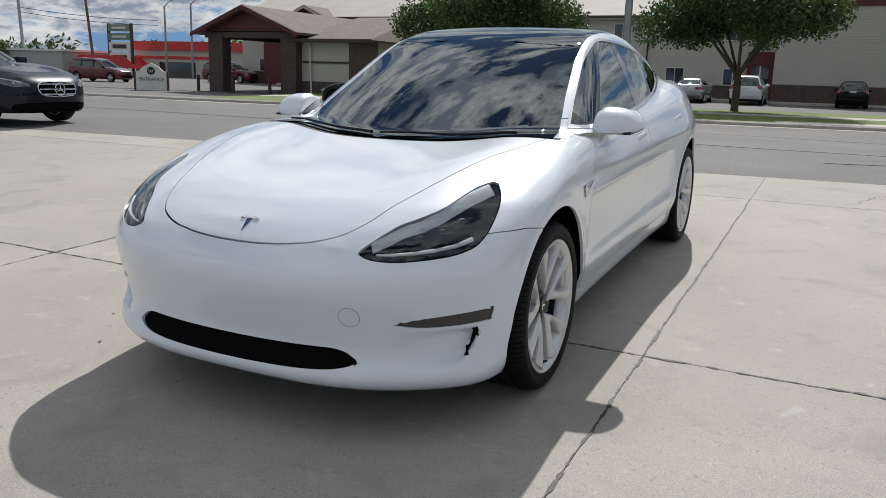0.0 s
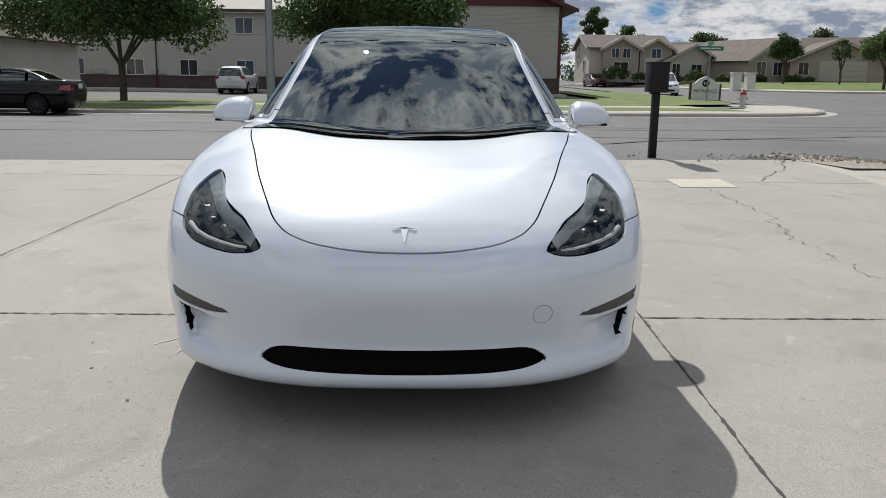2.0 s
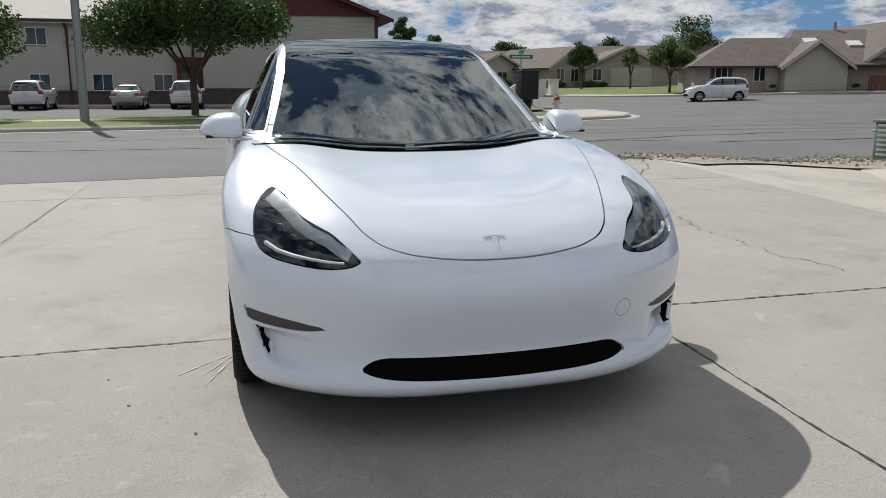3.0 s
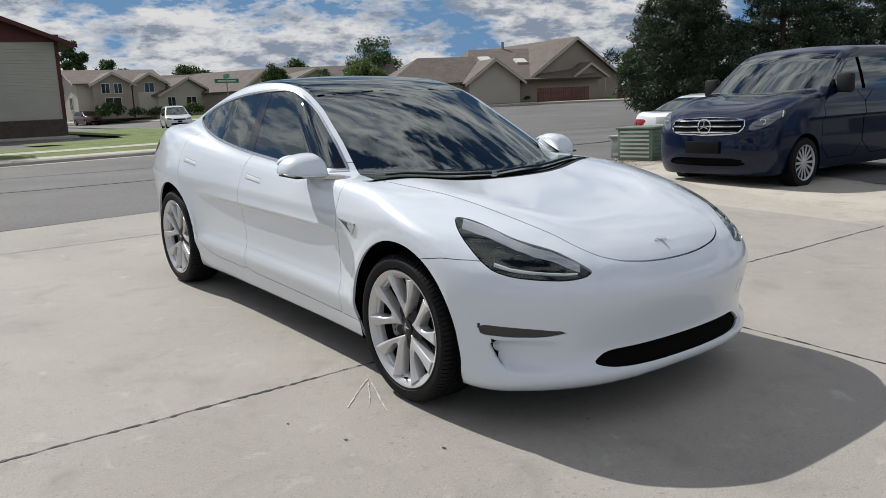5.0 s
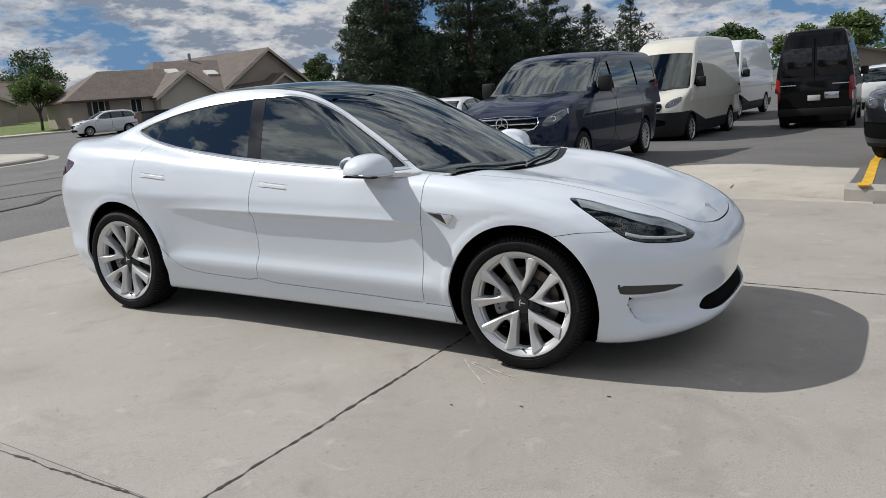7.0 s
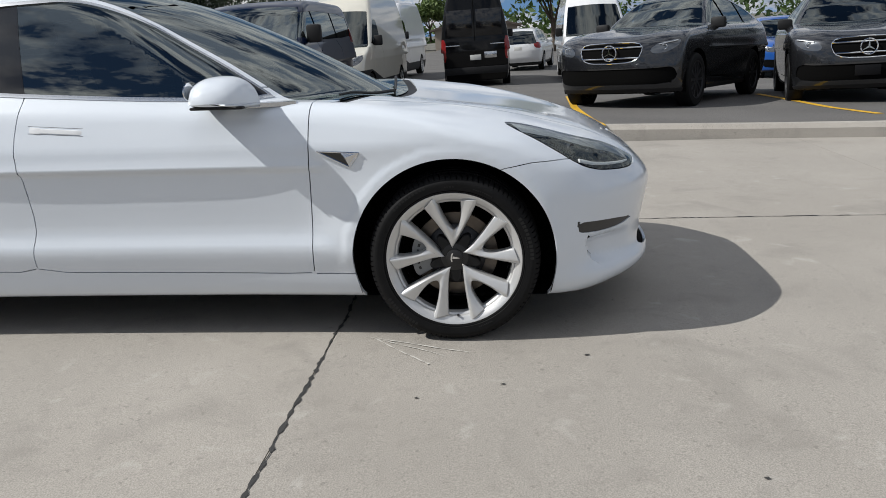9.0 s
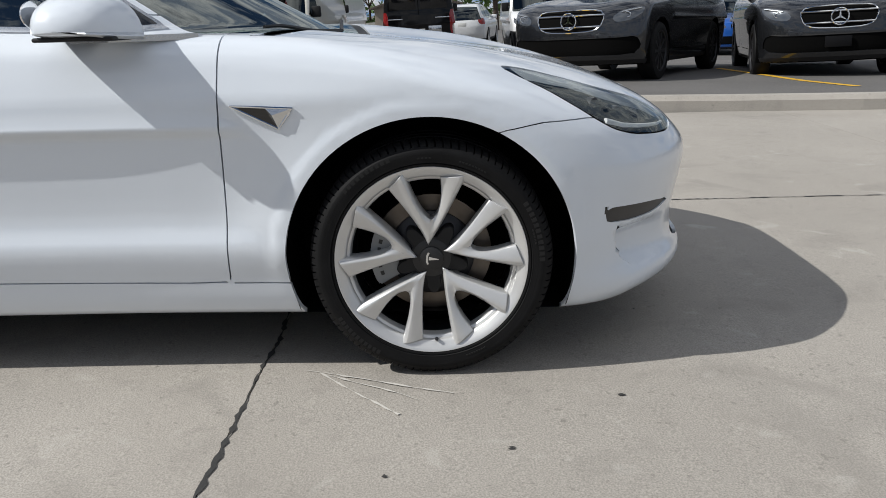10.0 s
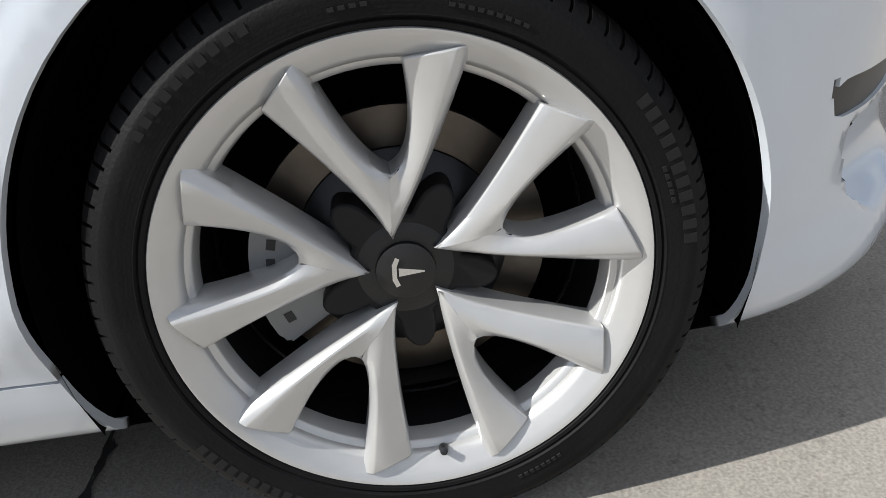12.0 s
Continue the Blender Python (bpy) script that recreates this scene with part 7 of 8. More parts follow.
def gable_house(name, label, m, w, d, eave, ridge, wall_mat, openings=(), garage=None, over=0.45, base=-0.6, boards=False, chimney=None, porch=None):
    """A house with its ridge along local y and gable ends; the front gable is at y = 0, x across. openings: (x, z, w, h) on the front."""
    root = thing(name, m, label, "house")
    wall = bmesh.new()
    prism(wall, [(-w / 2, base), (w / 2, base), (w / 2, eave), (0, ridge), (-w / 2, eave)], 0.0, -d, Matrix(((1, 0, 0, 0), (0, 0, -1, 0), (0, 1, 0, 0), (0, 0, 0, 1))))
    bmesh.ops.recalc_face_normals(wall, faces=wall.faces[:])
    part("wall", wall, wall_mat, root)
    s = (ridge - eave) / (w / 2)
    for k in (-1, 1):
        e = k * (w / 2 + over)
        z = eave - s * over
        pts = [(0, -over, ridge + 0.06), (0, d + over, ridge + 0.06), (e, d + over, z + 0.06), (e, -over, z + 0.06)]
        quad_part("roof_slope", pts if k < 0 else pts[::-1], M["shingle"], root, 0.16)
        quad_part("barge_board", [(0, -over - 0.01, ridge + 0.02), (e, -over - 0.01, z + 0.02), (e, -over - 0.01, z - 0.20), (0, -over - 0.01, ridge - 0.20)][::k], M["house_pale"], root, 0.03)
    if boards:
        lap_boards("board", -w / 2, w / 2, 0, ridge - 0.1, pose(0, 0, 0), wall_mat, root, 0.22, lambda z: (-w / 2, w / 2) if z <= eave else (-(ridge - z) / s, (ridge - z) / s))
    for x, z, ww, hh in openings:
        window_unit(root, pose(x, -0.02, z), ww, hh)
    if garage:
        x, ww = garage
        g = boxed("garage_door", (x - ww / 2, x + ww / 2, -0.05, 0.0, 0, 2.15), M["house_pale"], root)
        for i in range(4):
            boxed("door_panel", (x - ww / 2 + 0.05, x + ww / 2 - 0.05, -0.075, -0.05, 0.06 + 0.53 * i, 0.53 + 0.53 * i), M["house_pale"], g)
    if chimney:
        boxed("vent_pipe", (chimney - 0.08, chimney + 0.08, d * 0.5 - 0.08, d * 0.5 + 0.08, ridge - 0.3, ridge + 0.55), M["steel_post"], root)
    return root


def tinted(ob, label):
    ob["label"] = label
    return ob


def build_hotel():
    root = thing("hotel", pose(0, 0, 0.02), "two-storey cream hotel with dark brick base and red gables", "hotel")
    Y = 54.0
    boxed("main_wall", (-46, -2.4, Y, Y + 13, -0.6, 5.5), M["siding"], root)
    boxed("brick_base", (-46, -2.4, Y - 0.10, Y - 0.002, -0.5, 1.06), M["dark_brick"], root)
    boxed("base_cap", (-46, -2.4, Y - 0.14, Y - 0.002, 1.06, 1.12), M["brown_trim"], root)
    boxed("fascia", (-46.3, -2.3, Y - 0.5, Y - 0.2, 5.42, 5.62), M["brown_trim"], root)
    boxed("soffit", (-46.3, -2.3, Y - 0.48, Y, 5.36, 5.42), M["siding"], root)
    quad_part("roof_slope", [(-46.3, Y - 0.5, 5.62), (-2.3, Y - 0.5, 5.62), (-2.3, Y + 6.5, 8.6), (-46.3, Y + 6.5, 8.6)], M["siding_roof"], root, 0.15)
    for i in range(26):
        z = 1.16 + i * 0.165
        boxed("clapboard", (-46, -2.4, Y - 0.022, Y - 0.002, z + 0.008, z + 0.150), M["siding"], root)
    for x in (-43.5, -39.5, -35.5, -24.2, -20.1, -16.4, -12.5, -8.75, -5.0):
        window_unit(root, pose(x, Y - 0.03, 1.18), 1.15, 1.0)
        if x > -34:
            window_unit(root, pose(x, Y - 0.03, 4.05), 1.15, 1.0)
        boxed("wall_unit", (x - 2.2, x - 1.1, Y - 0.09, Y - 0.02, 4.0, 4.35), M["cabinet_grey"], root)
        boxed("wall_unit", (x + 1.0, x + 2.1, Y - 0.09, Y - 0.02, 1.2, 1.5), M["cabinet_grey"], root)
    for x in (-18.6, -10.7, -26.5):
        bm = bmesh.new()
        tube(bm, [(x, Y - 0.12, 0.2), (x, Y - 0.12, 5.0), (x - 0.05, Y - 0.42, 5.4)], 0.09, 8)
        part("downpipe", bm, M["oxblood"], root, smooth=True)
    # wing with the lapped, windowless end and the red gable
    boxed("wing_wall", (-2.4, 9.15, Y - 1.6, Y + 15, -0.6, 6.05), M["siding"], root)
    boxed("wing_base", (-2.42, 9.2, Y - 1.72, Y - 1.602, -0.5, 1.28), M["dark_brick"], root)
    for i in range(29):
        z = 1.30 + i * 0.163
        boxed("clapboard", (-2.38, 9.12, Y - 1.626, Y - 1.602, z + 0.008, z + 0.150), M["siding"], root)
    boxed("corner_board", (9.0, 9.22, Y - 1.66, Y - 1.4, 1.28, 6.05), M["oxblood"], root)
    boxed("red_band", (-2.5, 9.3, Y - 1.72, Y - 1.61, 6.0, 6.45), M["oxblood"], root)
    bm = bmesh.new()
    prism(bm, [(-2.6, 6.05), (9.4, 6.05), (3.4, 8.4)], 0, -14, Matrix(((1, 0, 0, 0), (0, 0, -1, Y - 1.64), (0, 1, 0, 0), (0, 0, 0, 1))))
    bmesh.ops.recalc_face_normals(bm, faces=bm.faces[:])
    part("gable", bm, M["oxblood"], root)
    for k in (-1, 1):
        pts = [(3.4, Y - 2.3, 8.5), (3.4, Y + 14, 8.5), (3.4 + k * 6.8, Y + 14, 5.85), (3.4 + k * 6.8, Y - 2.3, 5.85)]
        quad_part("roof_slope", pts if k < 0 else pts[::-1], M["shingle"], root, 0.18)
        quad_part("barge_board", [(3.4, Y - 2.31, 8.46), (3.4 + k * 6.8, Y - 2.31, 5.82), (3.4 + k * 6.8, Y - 2.31, 5.60), (3.4, Y - 2.31, 8.2)][::k], M["oxblood"], root, 0.04)
    # side entrance in the corner
    boxed("entrance_surround", (-4.1, -2.45, Y - 0.5, Y - 0.05, 0, 3.3), M["oxblood"], root)
    door = boxed("door", (-3.8, -2.75, Y - 0.56, Y - 0.5, 0.1, 2.4), M["window_pane"], root)
    boxed("door_frame", (-3.32, -3.24, Y - 0.59, Y - 0.56, 0.1, 2.4), M["window_frame"], door)
    # lobby with dark sign panel
    boxed("lobby_wall", (-34.5, -26.8, Y - 3.0, Y, -0.5, 4.3), M["siding"], root)
    boxed("lobby_fascia", (-34.7, -26.6, Y - 3.2, Y - 3.0, 4.1, 4.5), M["brown_trim"], root)
    sign = boxed("sign_panel", (-31.5, -29.2, Y - 3.12, Y - 3.0, 2.4, 4.0), M["brown_trim"], root)
    for i, w in enumerate((1.6, 1.9, 1.2)):
        boxed("sign_bar", (-30.35 - w / 2, -30.35 + w / 2, Y - 3.15, Y - 3.12, 3.45 - i * 0.4, 3.68 - i * 0.4), M["sign_white"], sign)
    boxed("lobby_door", (-33.5, -31.8, Y - 3.06, Y - 3.0, 0, 2.2), M["window_pane"], root)
    return root


M["siding_roof"] = mat("siding_roof", (0.40, 0.37, 0.32), 0.8, vary=0.08, scale=0.8)
hotel = build_hotel()


def build_portico():
    root = thing("portico", pose(0, 0, -0.08), "dark brown timber drive-in portico with red gable", "portico")
    x0, x1, y0, y1 = -31.0, -24.4, 32.6, 47.0
    xm = (x0 + x1) / 2
    for x, y in ((-30.0, 33.0), (-25.0, 33.0), (-30.0, 45.5), (-25.0, 45.5)):
        boxed("post", (x - 0.5, x + 0.5, y - 0.35, y + 0.35, -0.1, 3.2), M["dark_brick"], root)
    boxed("beam", (x0 + 0.3, x1 - 0.3, y0 + 0.1, y0 + 0.5, 3.0, 3.35), M["brown_trim"], root)
    boxed("beam", (x0 + 0.3, x0 + 0.8, y0, y1, 3.0, 3.35), M["brown_trim"], root)
    boxed("ceiling_panel", (x0 + 0.3, x1 - 0.3, y0 + 0.1, y1, 3.30, 3.36), M["brown_trim"], root)
    bm = bmesh.new()
    prism(bm, [(x0 + 0.2, 3.36), (x1 - 0.2, 3.36), (xm, 4.55)], 0, -0.12, Matrix(((1, 0, 0, 0), (0, 0, -1, y0 + 0.12), (0, 1, 0, 0), (0, 0, 0, 1))))
    bmesh.ops.recalc_face_normals(bm, faces=bm.faces[:])
    part("gable", bm, M["oxblood"], root)
    for k in (-1, 1):
        e = xm + k * ((x1 - x0) / 2 + 0.35)
        pts = [(xm, y0 - 0.4, 4.72), (xm, y1, 4.72), (e, y1, 3.28), (e, y0 - 0.4, 3.28)]
        quad_part("roof_slope", pts if k < 0 else pts[::-1], M["shingle"], root, 0.14)
        quad_part("barge_board", [(xm, y0 - 0.41, 4.70), (e, y0 - 0.41, 3.26), (e, y0 - 0.41, 3.04), (xm, y0 - 0.41, 4.46)][::k], M["oxblood"], root, 0.04)
    # side bay with its pale panels and hipped roof
    boxed("bay_wall", (-24.9, -20.6, 33.2, 46, 0, 3.0), M["siding"], root)
    boxed("bay_base", (-24.9, -20.55, 33.1, 33.198, 0, 0.8), M["dark_brick"], root)
    boxed("bay_rail", (-24.4, -20.6, 33.14, 33.198, 1.75, 1.85), M["brown_trim"], root)
    boxed("corner_post", (-21.4, -20.2, 33.0, 33.9, 0, 3.0), M["dark_brick"], root)
    quad_part("bay_roof", [(-25.2, 32.7, 2.95), (-19.9, 32.7, 2.95), (-21.2, 40, 4.6), (-25.2, 40, 4.6)], M["shingle"], root, 0.15)
    quad_part("bay_roof", [(-19.9, 32.7, 2.95), (-19.9, 46, 2.95), (-21.2, 46, 4.6), (-21.2, 40, 4.6)], M["shingle"], root, 0.15)
    boxed("gutter", (-25.2, -19.85, 32.6, 32.72, 2.85, 2.99), M["brown_trim"], root)
    bm = bmesh.new()
    tube(bm, [(-23.9, 32.75, 2.9), (-23.9, 33.05, 2.6), (-23.8, 33.05, 0.1)], 0.05, 8)
    part("downpipe", bm, M["window_frame"], root, smooth=True)
    for x in (-30.9, -28.4, -25.9):
        bm = bmesh.new()
        tube(bm, [(x, 32.2, -0.1), (x, 32.2, 0.95)], 0.09, 10)
        part("bollard", bm, M["brown_trim"], root, smooth=True)
    return root


build_portico()
big_gable = gable_house("lodge_wing", "dark red gabled wing of the hotel behind the portico", pose(-38.0, 52.5, 0), 9.0, 8.0, 4.4, 6.4, M["oxblood"], over=0.6)

# houses over the side street; ground there lies about a metre up
HS, HP = M["house_siding"], M["house_pale"]


def home(name, label, x, y, z, rz, w, d, eave, ridge, **k):
    return gable_house(name, label, pose(x, y, z, 0, 0, rz), w, d, eave, ridge, k.pop("wall", HS), **k)



def roof_block(root, x0, x1, y0, y1, eave, ridge, hip):
    """A walled block whose ridge runs along x, hipped towards x0."""
    boxed("wall", (x0, x1, y0, y1, -0.8, eave), HS, root)
    ym, o = (y0 + y1) / 2, 0.5
    dz = o * (ridge - eave) / (ym - y0)
    a, b = (x0 - o, y0 - o, eave - dz), (x0 - o, y1 + o, eave - dz)
    p, q = (x0 + hip, ym, ridge), (x1, ym, ridge)
    quad_part("roof_slope", [a, (x1, y0 - o, eave - dz), q, p], M["shingle"], root, 0.16)
    quad_part("roof_slope", [(x1, y1 + o, eave - dz), b, p, q], M["shingle"], root, 0.16)
    quad_part("roof_hip", [b, a, p], M["shingle"], root, 0.16)
    boxed("gutter", (x0 - o, x1, y0 - o - 0.1, y0 - o, eave - dz - 0.12, eave - dz + 0.02), M["brown_trim"], root)
    boxed("gutter", (x0 - o - 0.1, x0 - o, y0 - o, y1 + o, eave - dz - 0.12, eave - dz + 0.02), M["brown_trim"], root)


def bungalow():
    """A long low house with a stepped hipped roof towards the street."""
    root = thing("bungalow_main", pose(32.4, 50.2, 1.05, 0, 0, -22), "tan bungalow with long brown shingle roof beside the street", "house")
    roof_block(root, 0.0, 8.0, 0.0, 7.5, 2.0, 3.95, 3.2)
    roof_block(root, 6.6, 18.0, 0.6, 14.4, 2.0, 4.75, 2.2)
    for x, w in ((1.9, 0.8), (4.6, 0.75)):
        window_unit(root, pose(x, -0.02, 0.7), w, 1.1, shutters=w > 0.78)
    boxed("door", (5.1, 5.85, -0.05, -0.003, 0, 1.95), HP, root)
    for x, f in ((9.4, 0.62), (12.4, 0.52)):
        y, z = 0.6 + 6.9 * f, 2.0 + 2.75 * f
        boxed("skylight", (-0.5, 0.5, -0.5, 0.5, -0.02, 0.14), M["window_frame"], root, m=pose(x, y, z, 21.7, 0, 0))
    bm = bmesh.new()
    tube(bm, [(12.0, 7.5, 4.6), (12.0, 7.5, 5.35)], 0.14, 8)
    part("flue", bm, M["steel_post"], root, smooth=True)
    return root


bungalow()
wing = home("bungalow_wing", "pale lapboard front gable of the tan bungalow", 39.5, 46.0, 1.05, -22, 4.2, 7.0, 1.9, 3.45, wall=HP, boards=True)
end = home("bungalow_end", "tan gabled end of the bungalow with small porch", 48.6, 46.0, 0.9, -8, 9.6, 14.0, 2.2, 5.35, openings=((-2.6, 0.9, 1.0, 1.1), (0.4, 0.0, 0.95, 2.0), (2.7, 0.9, 1.1, 1.1)))
home("porch", "small gabled porch on the tan bungalow", 48.9, 44.6, 0.9, -8, 3.4, 1.4, 2.2, 3.2, over=0.25)
home("house_row", "tan gabled house with double garage across the junction", 44.6, 84.5, 1.5, -14, 9.6, 13, 2.3, 4.5, garage=(0.6, 4.8), openings=((-3.4, 0.7, 1.0, 1.3),), boards=True)
home("house_row", "tan gabled house with small porch behind a young tree", 39.0, 87.0, 1.5, 22, 8.0, 11, 2.3, 4.6, openings=((-2.2, 0.6, 1.3, 1.4), (0.2, 0.6, 1.2, 1.4), (2.4, 0.0, 1.0, 2.0)))
home("house_row", "pale tan house with broad brown roof and shuttered windows", 30.6, 90.0, 1.3, 24, 8.4, 11, 2.3, 4.1, openings=((-2.4, 0.6, 1.1, 1.3), (0.6, 0.6, 1.5, 1.3)), wall=HP)
home("house_row", "two-storey tan house with pale gable end", 18.6, 94.0, 1.7, -90, 9.0, 9.2, 3.3, 4.8, openings=((-1.4, 2.2, 0.9, 1.2), (1.6, 0.5, 1.1, 1.3)), wall=HP)
home("house_bay", "tan front gable of the two-storey house", 22.0, 88.6, 1.7, 0, 4.0, 4.0, 3.2, 4.3, openings=((-0.7, 2.1, 0.8, 1.0), (0.6, 2.1, 0.8, 1.0), (0.0, 0.4, 1.6, 1.2)))
home("house_bay", "tan front gable of the two-storey house", 26.0, 88.8, 1.7, 0, 3.6, 4.0, 3.2, 4.2, openings=((0.0, 2.1, 1.0, 1.0),), garage=(0.0, 2.6))
home("house_row", "long brown-roofed house behind the garages", 48.2, 100.6, 2.0, -118, 10, 15, 2.6, 4.9)
home("house_row", "brown-roofed house far behind the row", 34.0, 111.4, 1.8, -110, 10, 8, 2.6, 4.8)
home("house_row", "brown-roofed house far behind the row", 41.6, 108.6, 1.8, -114, 10, 8.5, 2.6, 4.6)
home("house_row", "brown-roofed house far behind the bungalow", 66.0, 66.0, 1.2, 20, 12, 14, 2.6, 5.4)
home("far_shed", "low grey shed beyond the dealer's lot", 84.0, 3.0, -0.4, 90, 8, 8, 2.2, 3.2, wall=HS)

# board fence by the bungalow
fence = thing("board_fence", pose(0, 0, 0.35), "weathered dark red-brown board fence beside the bungalow", "fence")
for (ax, ay), (bx, by) in (((41.8, 43.6), (46.4, 42.4)), ((49.0, 41.6), (62.0, 38.6))):
    n = int(math.hypot(bx - ax, by - ay) / 0.16)
    ang = math.degrees(math.atan2(by - ay, bx - ax))
    for i in range(n):
        s = (i + 0.5) / n
        boxed("fence_board", (-0.072, 0.072, -0.012, 0.012, 0, 1.75 + 0.02 * math.sin(i * 2.3)), M["fence_wood"], fence, m=pose(ax + (bx - ax) * s, ay + (by - ay) * s, 0, 0, 0, ang))
    boxed("fence_rail", (0, math.hypot(bx - ax, by - ay), 0.012, 0.06, 1.3, 1.4), M["fence_wood"], fence, m=pose(ax, ay, 0, 0, 0, ang))

# beyond the hotel drive: low white shop with a red roof, its pylon sign, a grey hall
shop = thing("red_roof_shop", pose(-61.0, 62.0, -0.6), "low white shop with bright red roof and canopy", "shop")
boxed("wall", (-6.5, 6.5, 0, 9, -0.4, 3.6), M["siding"], shop)
boxed("red_parapet", (-6.8, 6.8, -0.3, 9.3, 3.6, 4.5), M["bright_red"], shop)
boxed("red_stripe", (-6.75, 6.75, -0.06, -0.002, 2.7, 3.0), M["bright_red"], shop)
boxed("shop_window", (-3.0, 2.0, -0.04, 0.0, 0.6, 2.4), M["window_pane"], shop)
bm = bmesh.new()
prism(bm, [(-5.0, 1.6), (5.0, 1.6), (3.2, 2.9), (-3.2, 2.9)], 0, -5, Matrix(((1, 0, 0, -9.0), (0, 0, -1, -2.5), (0, 1, 0, 0), (0, 0, 0, 1))))
bmesh.ops.recalc_face_normals(bm, faces=bm.faces[:])
part("red_canopy", bm, M["bright_red"], shop)
white_hall = thing("white_hall", pose(-44, 78, -0.2), "long low white hall behind parked cars", "hall")
boxed("wall", (-14, 16, 0, 10, -0.5, 2.6), M["sign_white"], white_hall)
boxed("roof_edge", (-14.2, 16.2, -0.2, 10.2, 2.6, 2.9), M["cabinet_grey"], white_hall)
grey_hall = thing("grey_hall", pose(-79, 58, -0.6), "plain grey metal hall behind the bushes", "hall")
boxed("wall", (-5, 5, 0, 9, -0.3, 3.2), M["cabinet_grey"], grey_hall)
boxed("roof_edge", (-5.2, 5.2, -0.2, 9.2, 3.2, 3.4), M["sign_white"], grey_hall)
pylon = thing("pylon_sign", pose(-67.4, 60, -0.7), "tall dark pylon sign with green and white panels", "sign")
for s in (-1, 1):
    boxed("post", (s * 1.65 - 0.12, s * 1.65 + 0.12, -0.12, 0.12, 0, 6.3), M["brown_trim"], pylon)
for z0, z1, mm in ((5.5, 6.2, "cabinet_green"), (4.6, 5.3, "cabinet_green"), (3.5, 4.4, "sign_white"), (2.4, 3.3, "sign_white")):
    p = boxed("panel", (-1.55, 1.55, -0.16, 0.16, z0, z1), M[mm], pylon)
    boxed("panel_bar", (-1.0, 1.0, -0.19, -0.16, z0 + 0.25, z1 - 0.25), M["brown_trim" if mm == "sign_white" else "sign_white"], p)

# ---- posts, signs and small street things ----
def post(name, label, x, y, h, r0, r1, material, lean=(0, 0), category="pole", arm=None, z=None):
    z0 = float(lie(x, y)) if z is None else z
    root = thing(name, pose(x, y, z0), label, category)
    bm = bmesh.new()
    tube(bm, [(lean[0] * s, lean[1] * s, h * s - 0.1) for s in (0, 0.25, 0.5, 0.75, 1.0)], r0, 12, r1)
    part("shaft", bm, material, root, smooth=True)
    if arm:
        bm = bmesh.new()
        tube(bm, [(lean[0], lean[1], h - 0.2), (lean[0] + arm * 0.3, lean[1], h + 0.25), (lean[0] + arm * 0.7, lean[1], h + 0.5), (lean[0] + arm, lean[1], h + 0.55)], 0.05, 8, 0.035)
        part("arm", bm, material, root, smooth=True)
        boxed("lamp_head", (arm + lean[0] - 0.1, arm + lean[0] + 0.5, -0.12, 0.12, h + 0.46, h + 0.60), M["steel_post"], root, 0.03)
    return root


post("steel_pole", "tall grey steel pole on the far verge", -6.05, 29.0, 9.5, 0.17, 0.12, M["steel_post"])
post("street_lamp", "grey street lamp with curved arm", -61.0, 60.0, 8.0, 0.13, 0.09, M["steel_post"], arm=1.8, category="lamp", z=-0.6)
post("street_lamp", "grey street lamp with curved arm", -57.5, 60.0, 8.2, 0.13, 0.09, M["steel_post"], arm=2.2, category="lamp", z=-0.6)
post("utility_pole", "dark leaning wooden utility pole", -71.3, 60.0, 11.0, 0.17, 0.12, M["wood_pole"], lean=(-1.2, 0), z=-0.7)
post("utility_pole", "pale utility pole carrying the street wires", -82.6, 60.0, 12.0, 0.20, 0.14, M["steel_post"], lean=(-0.6, 0), z=-0.7)
post("signal_pole", "slim dark signal pole far behind the shop", -58.8, 66.0, 5.2, 0.10, 0.08, M["brown_trim"], z=-0.4)
post("signal_pole", "slim dark pole seen through the portico", -47.0, 66.0, 6.5, 0.10, 0.08, M["brown_trim"], z=-0.4)
post("signal_pole", "slim dark pole seen through the portico", -43.6, 66.0, 7.5, 0.12, 0.08, M["brown_trim"], z=-0.4)
wires = thing("street_wires", pose(0, 0, 0), "sagging black street wires between the poles", "wires")
for dz in (0.0, 0.5):
    bm = bmesh.new()
    a, b = Vector((-83.0, 60, 6.9 + dz)), Vector((-62.0, 60, 5.4 + dz))
    tube(bm, [a.lerp(b, s) - Vector((0, 0, 0.9 * 4 * s * (1 - s) * 0.3)) for s in np.linspace(0, 1, 14)], 0.03, 5)
    part("wire", bm, M["black_trim"], wires)

# black drop box on its post at the edge of the paving
dz = float(lie(3.12, 6.95))
drop = thing("drop_box", pose(3.0, 6.95, dz - 0.02), "matt black parcel box on a square black post", "box")
boxed("post", (-0.045, 0.045, -0.045, 0.045, 0.0, 0.88), M["black_trim"], drop, 0.006)
bx = boxed("box_body", (-0.12, 0.12, -0.13, 0.13, 0.86, 1.22), M["black_trim"], drop, 0.012)
boxed("lid", (-0.125, 0.125, -0.135, 0.135, 1.215, 1.235), M["plastic"], bx, 0.006)
boxed("base_plate", (-0.10, 0.10, -0.10, 0.10, 0.0, 0.015), M["black_trim"], drop)


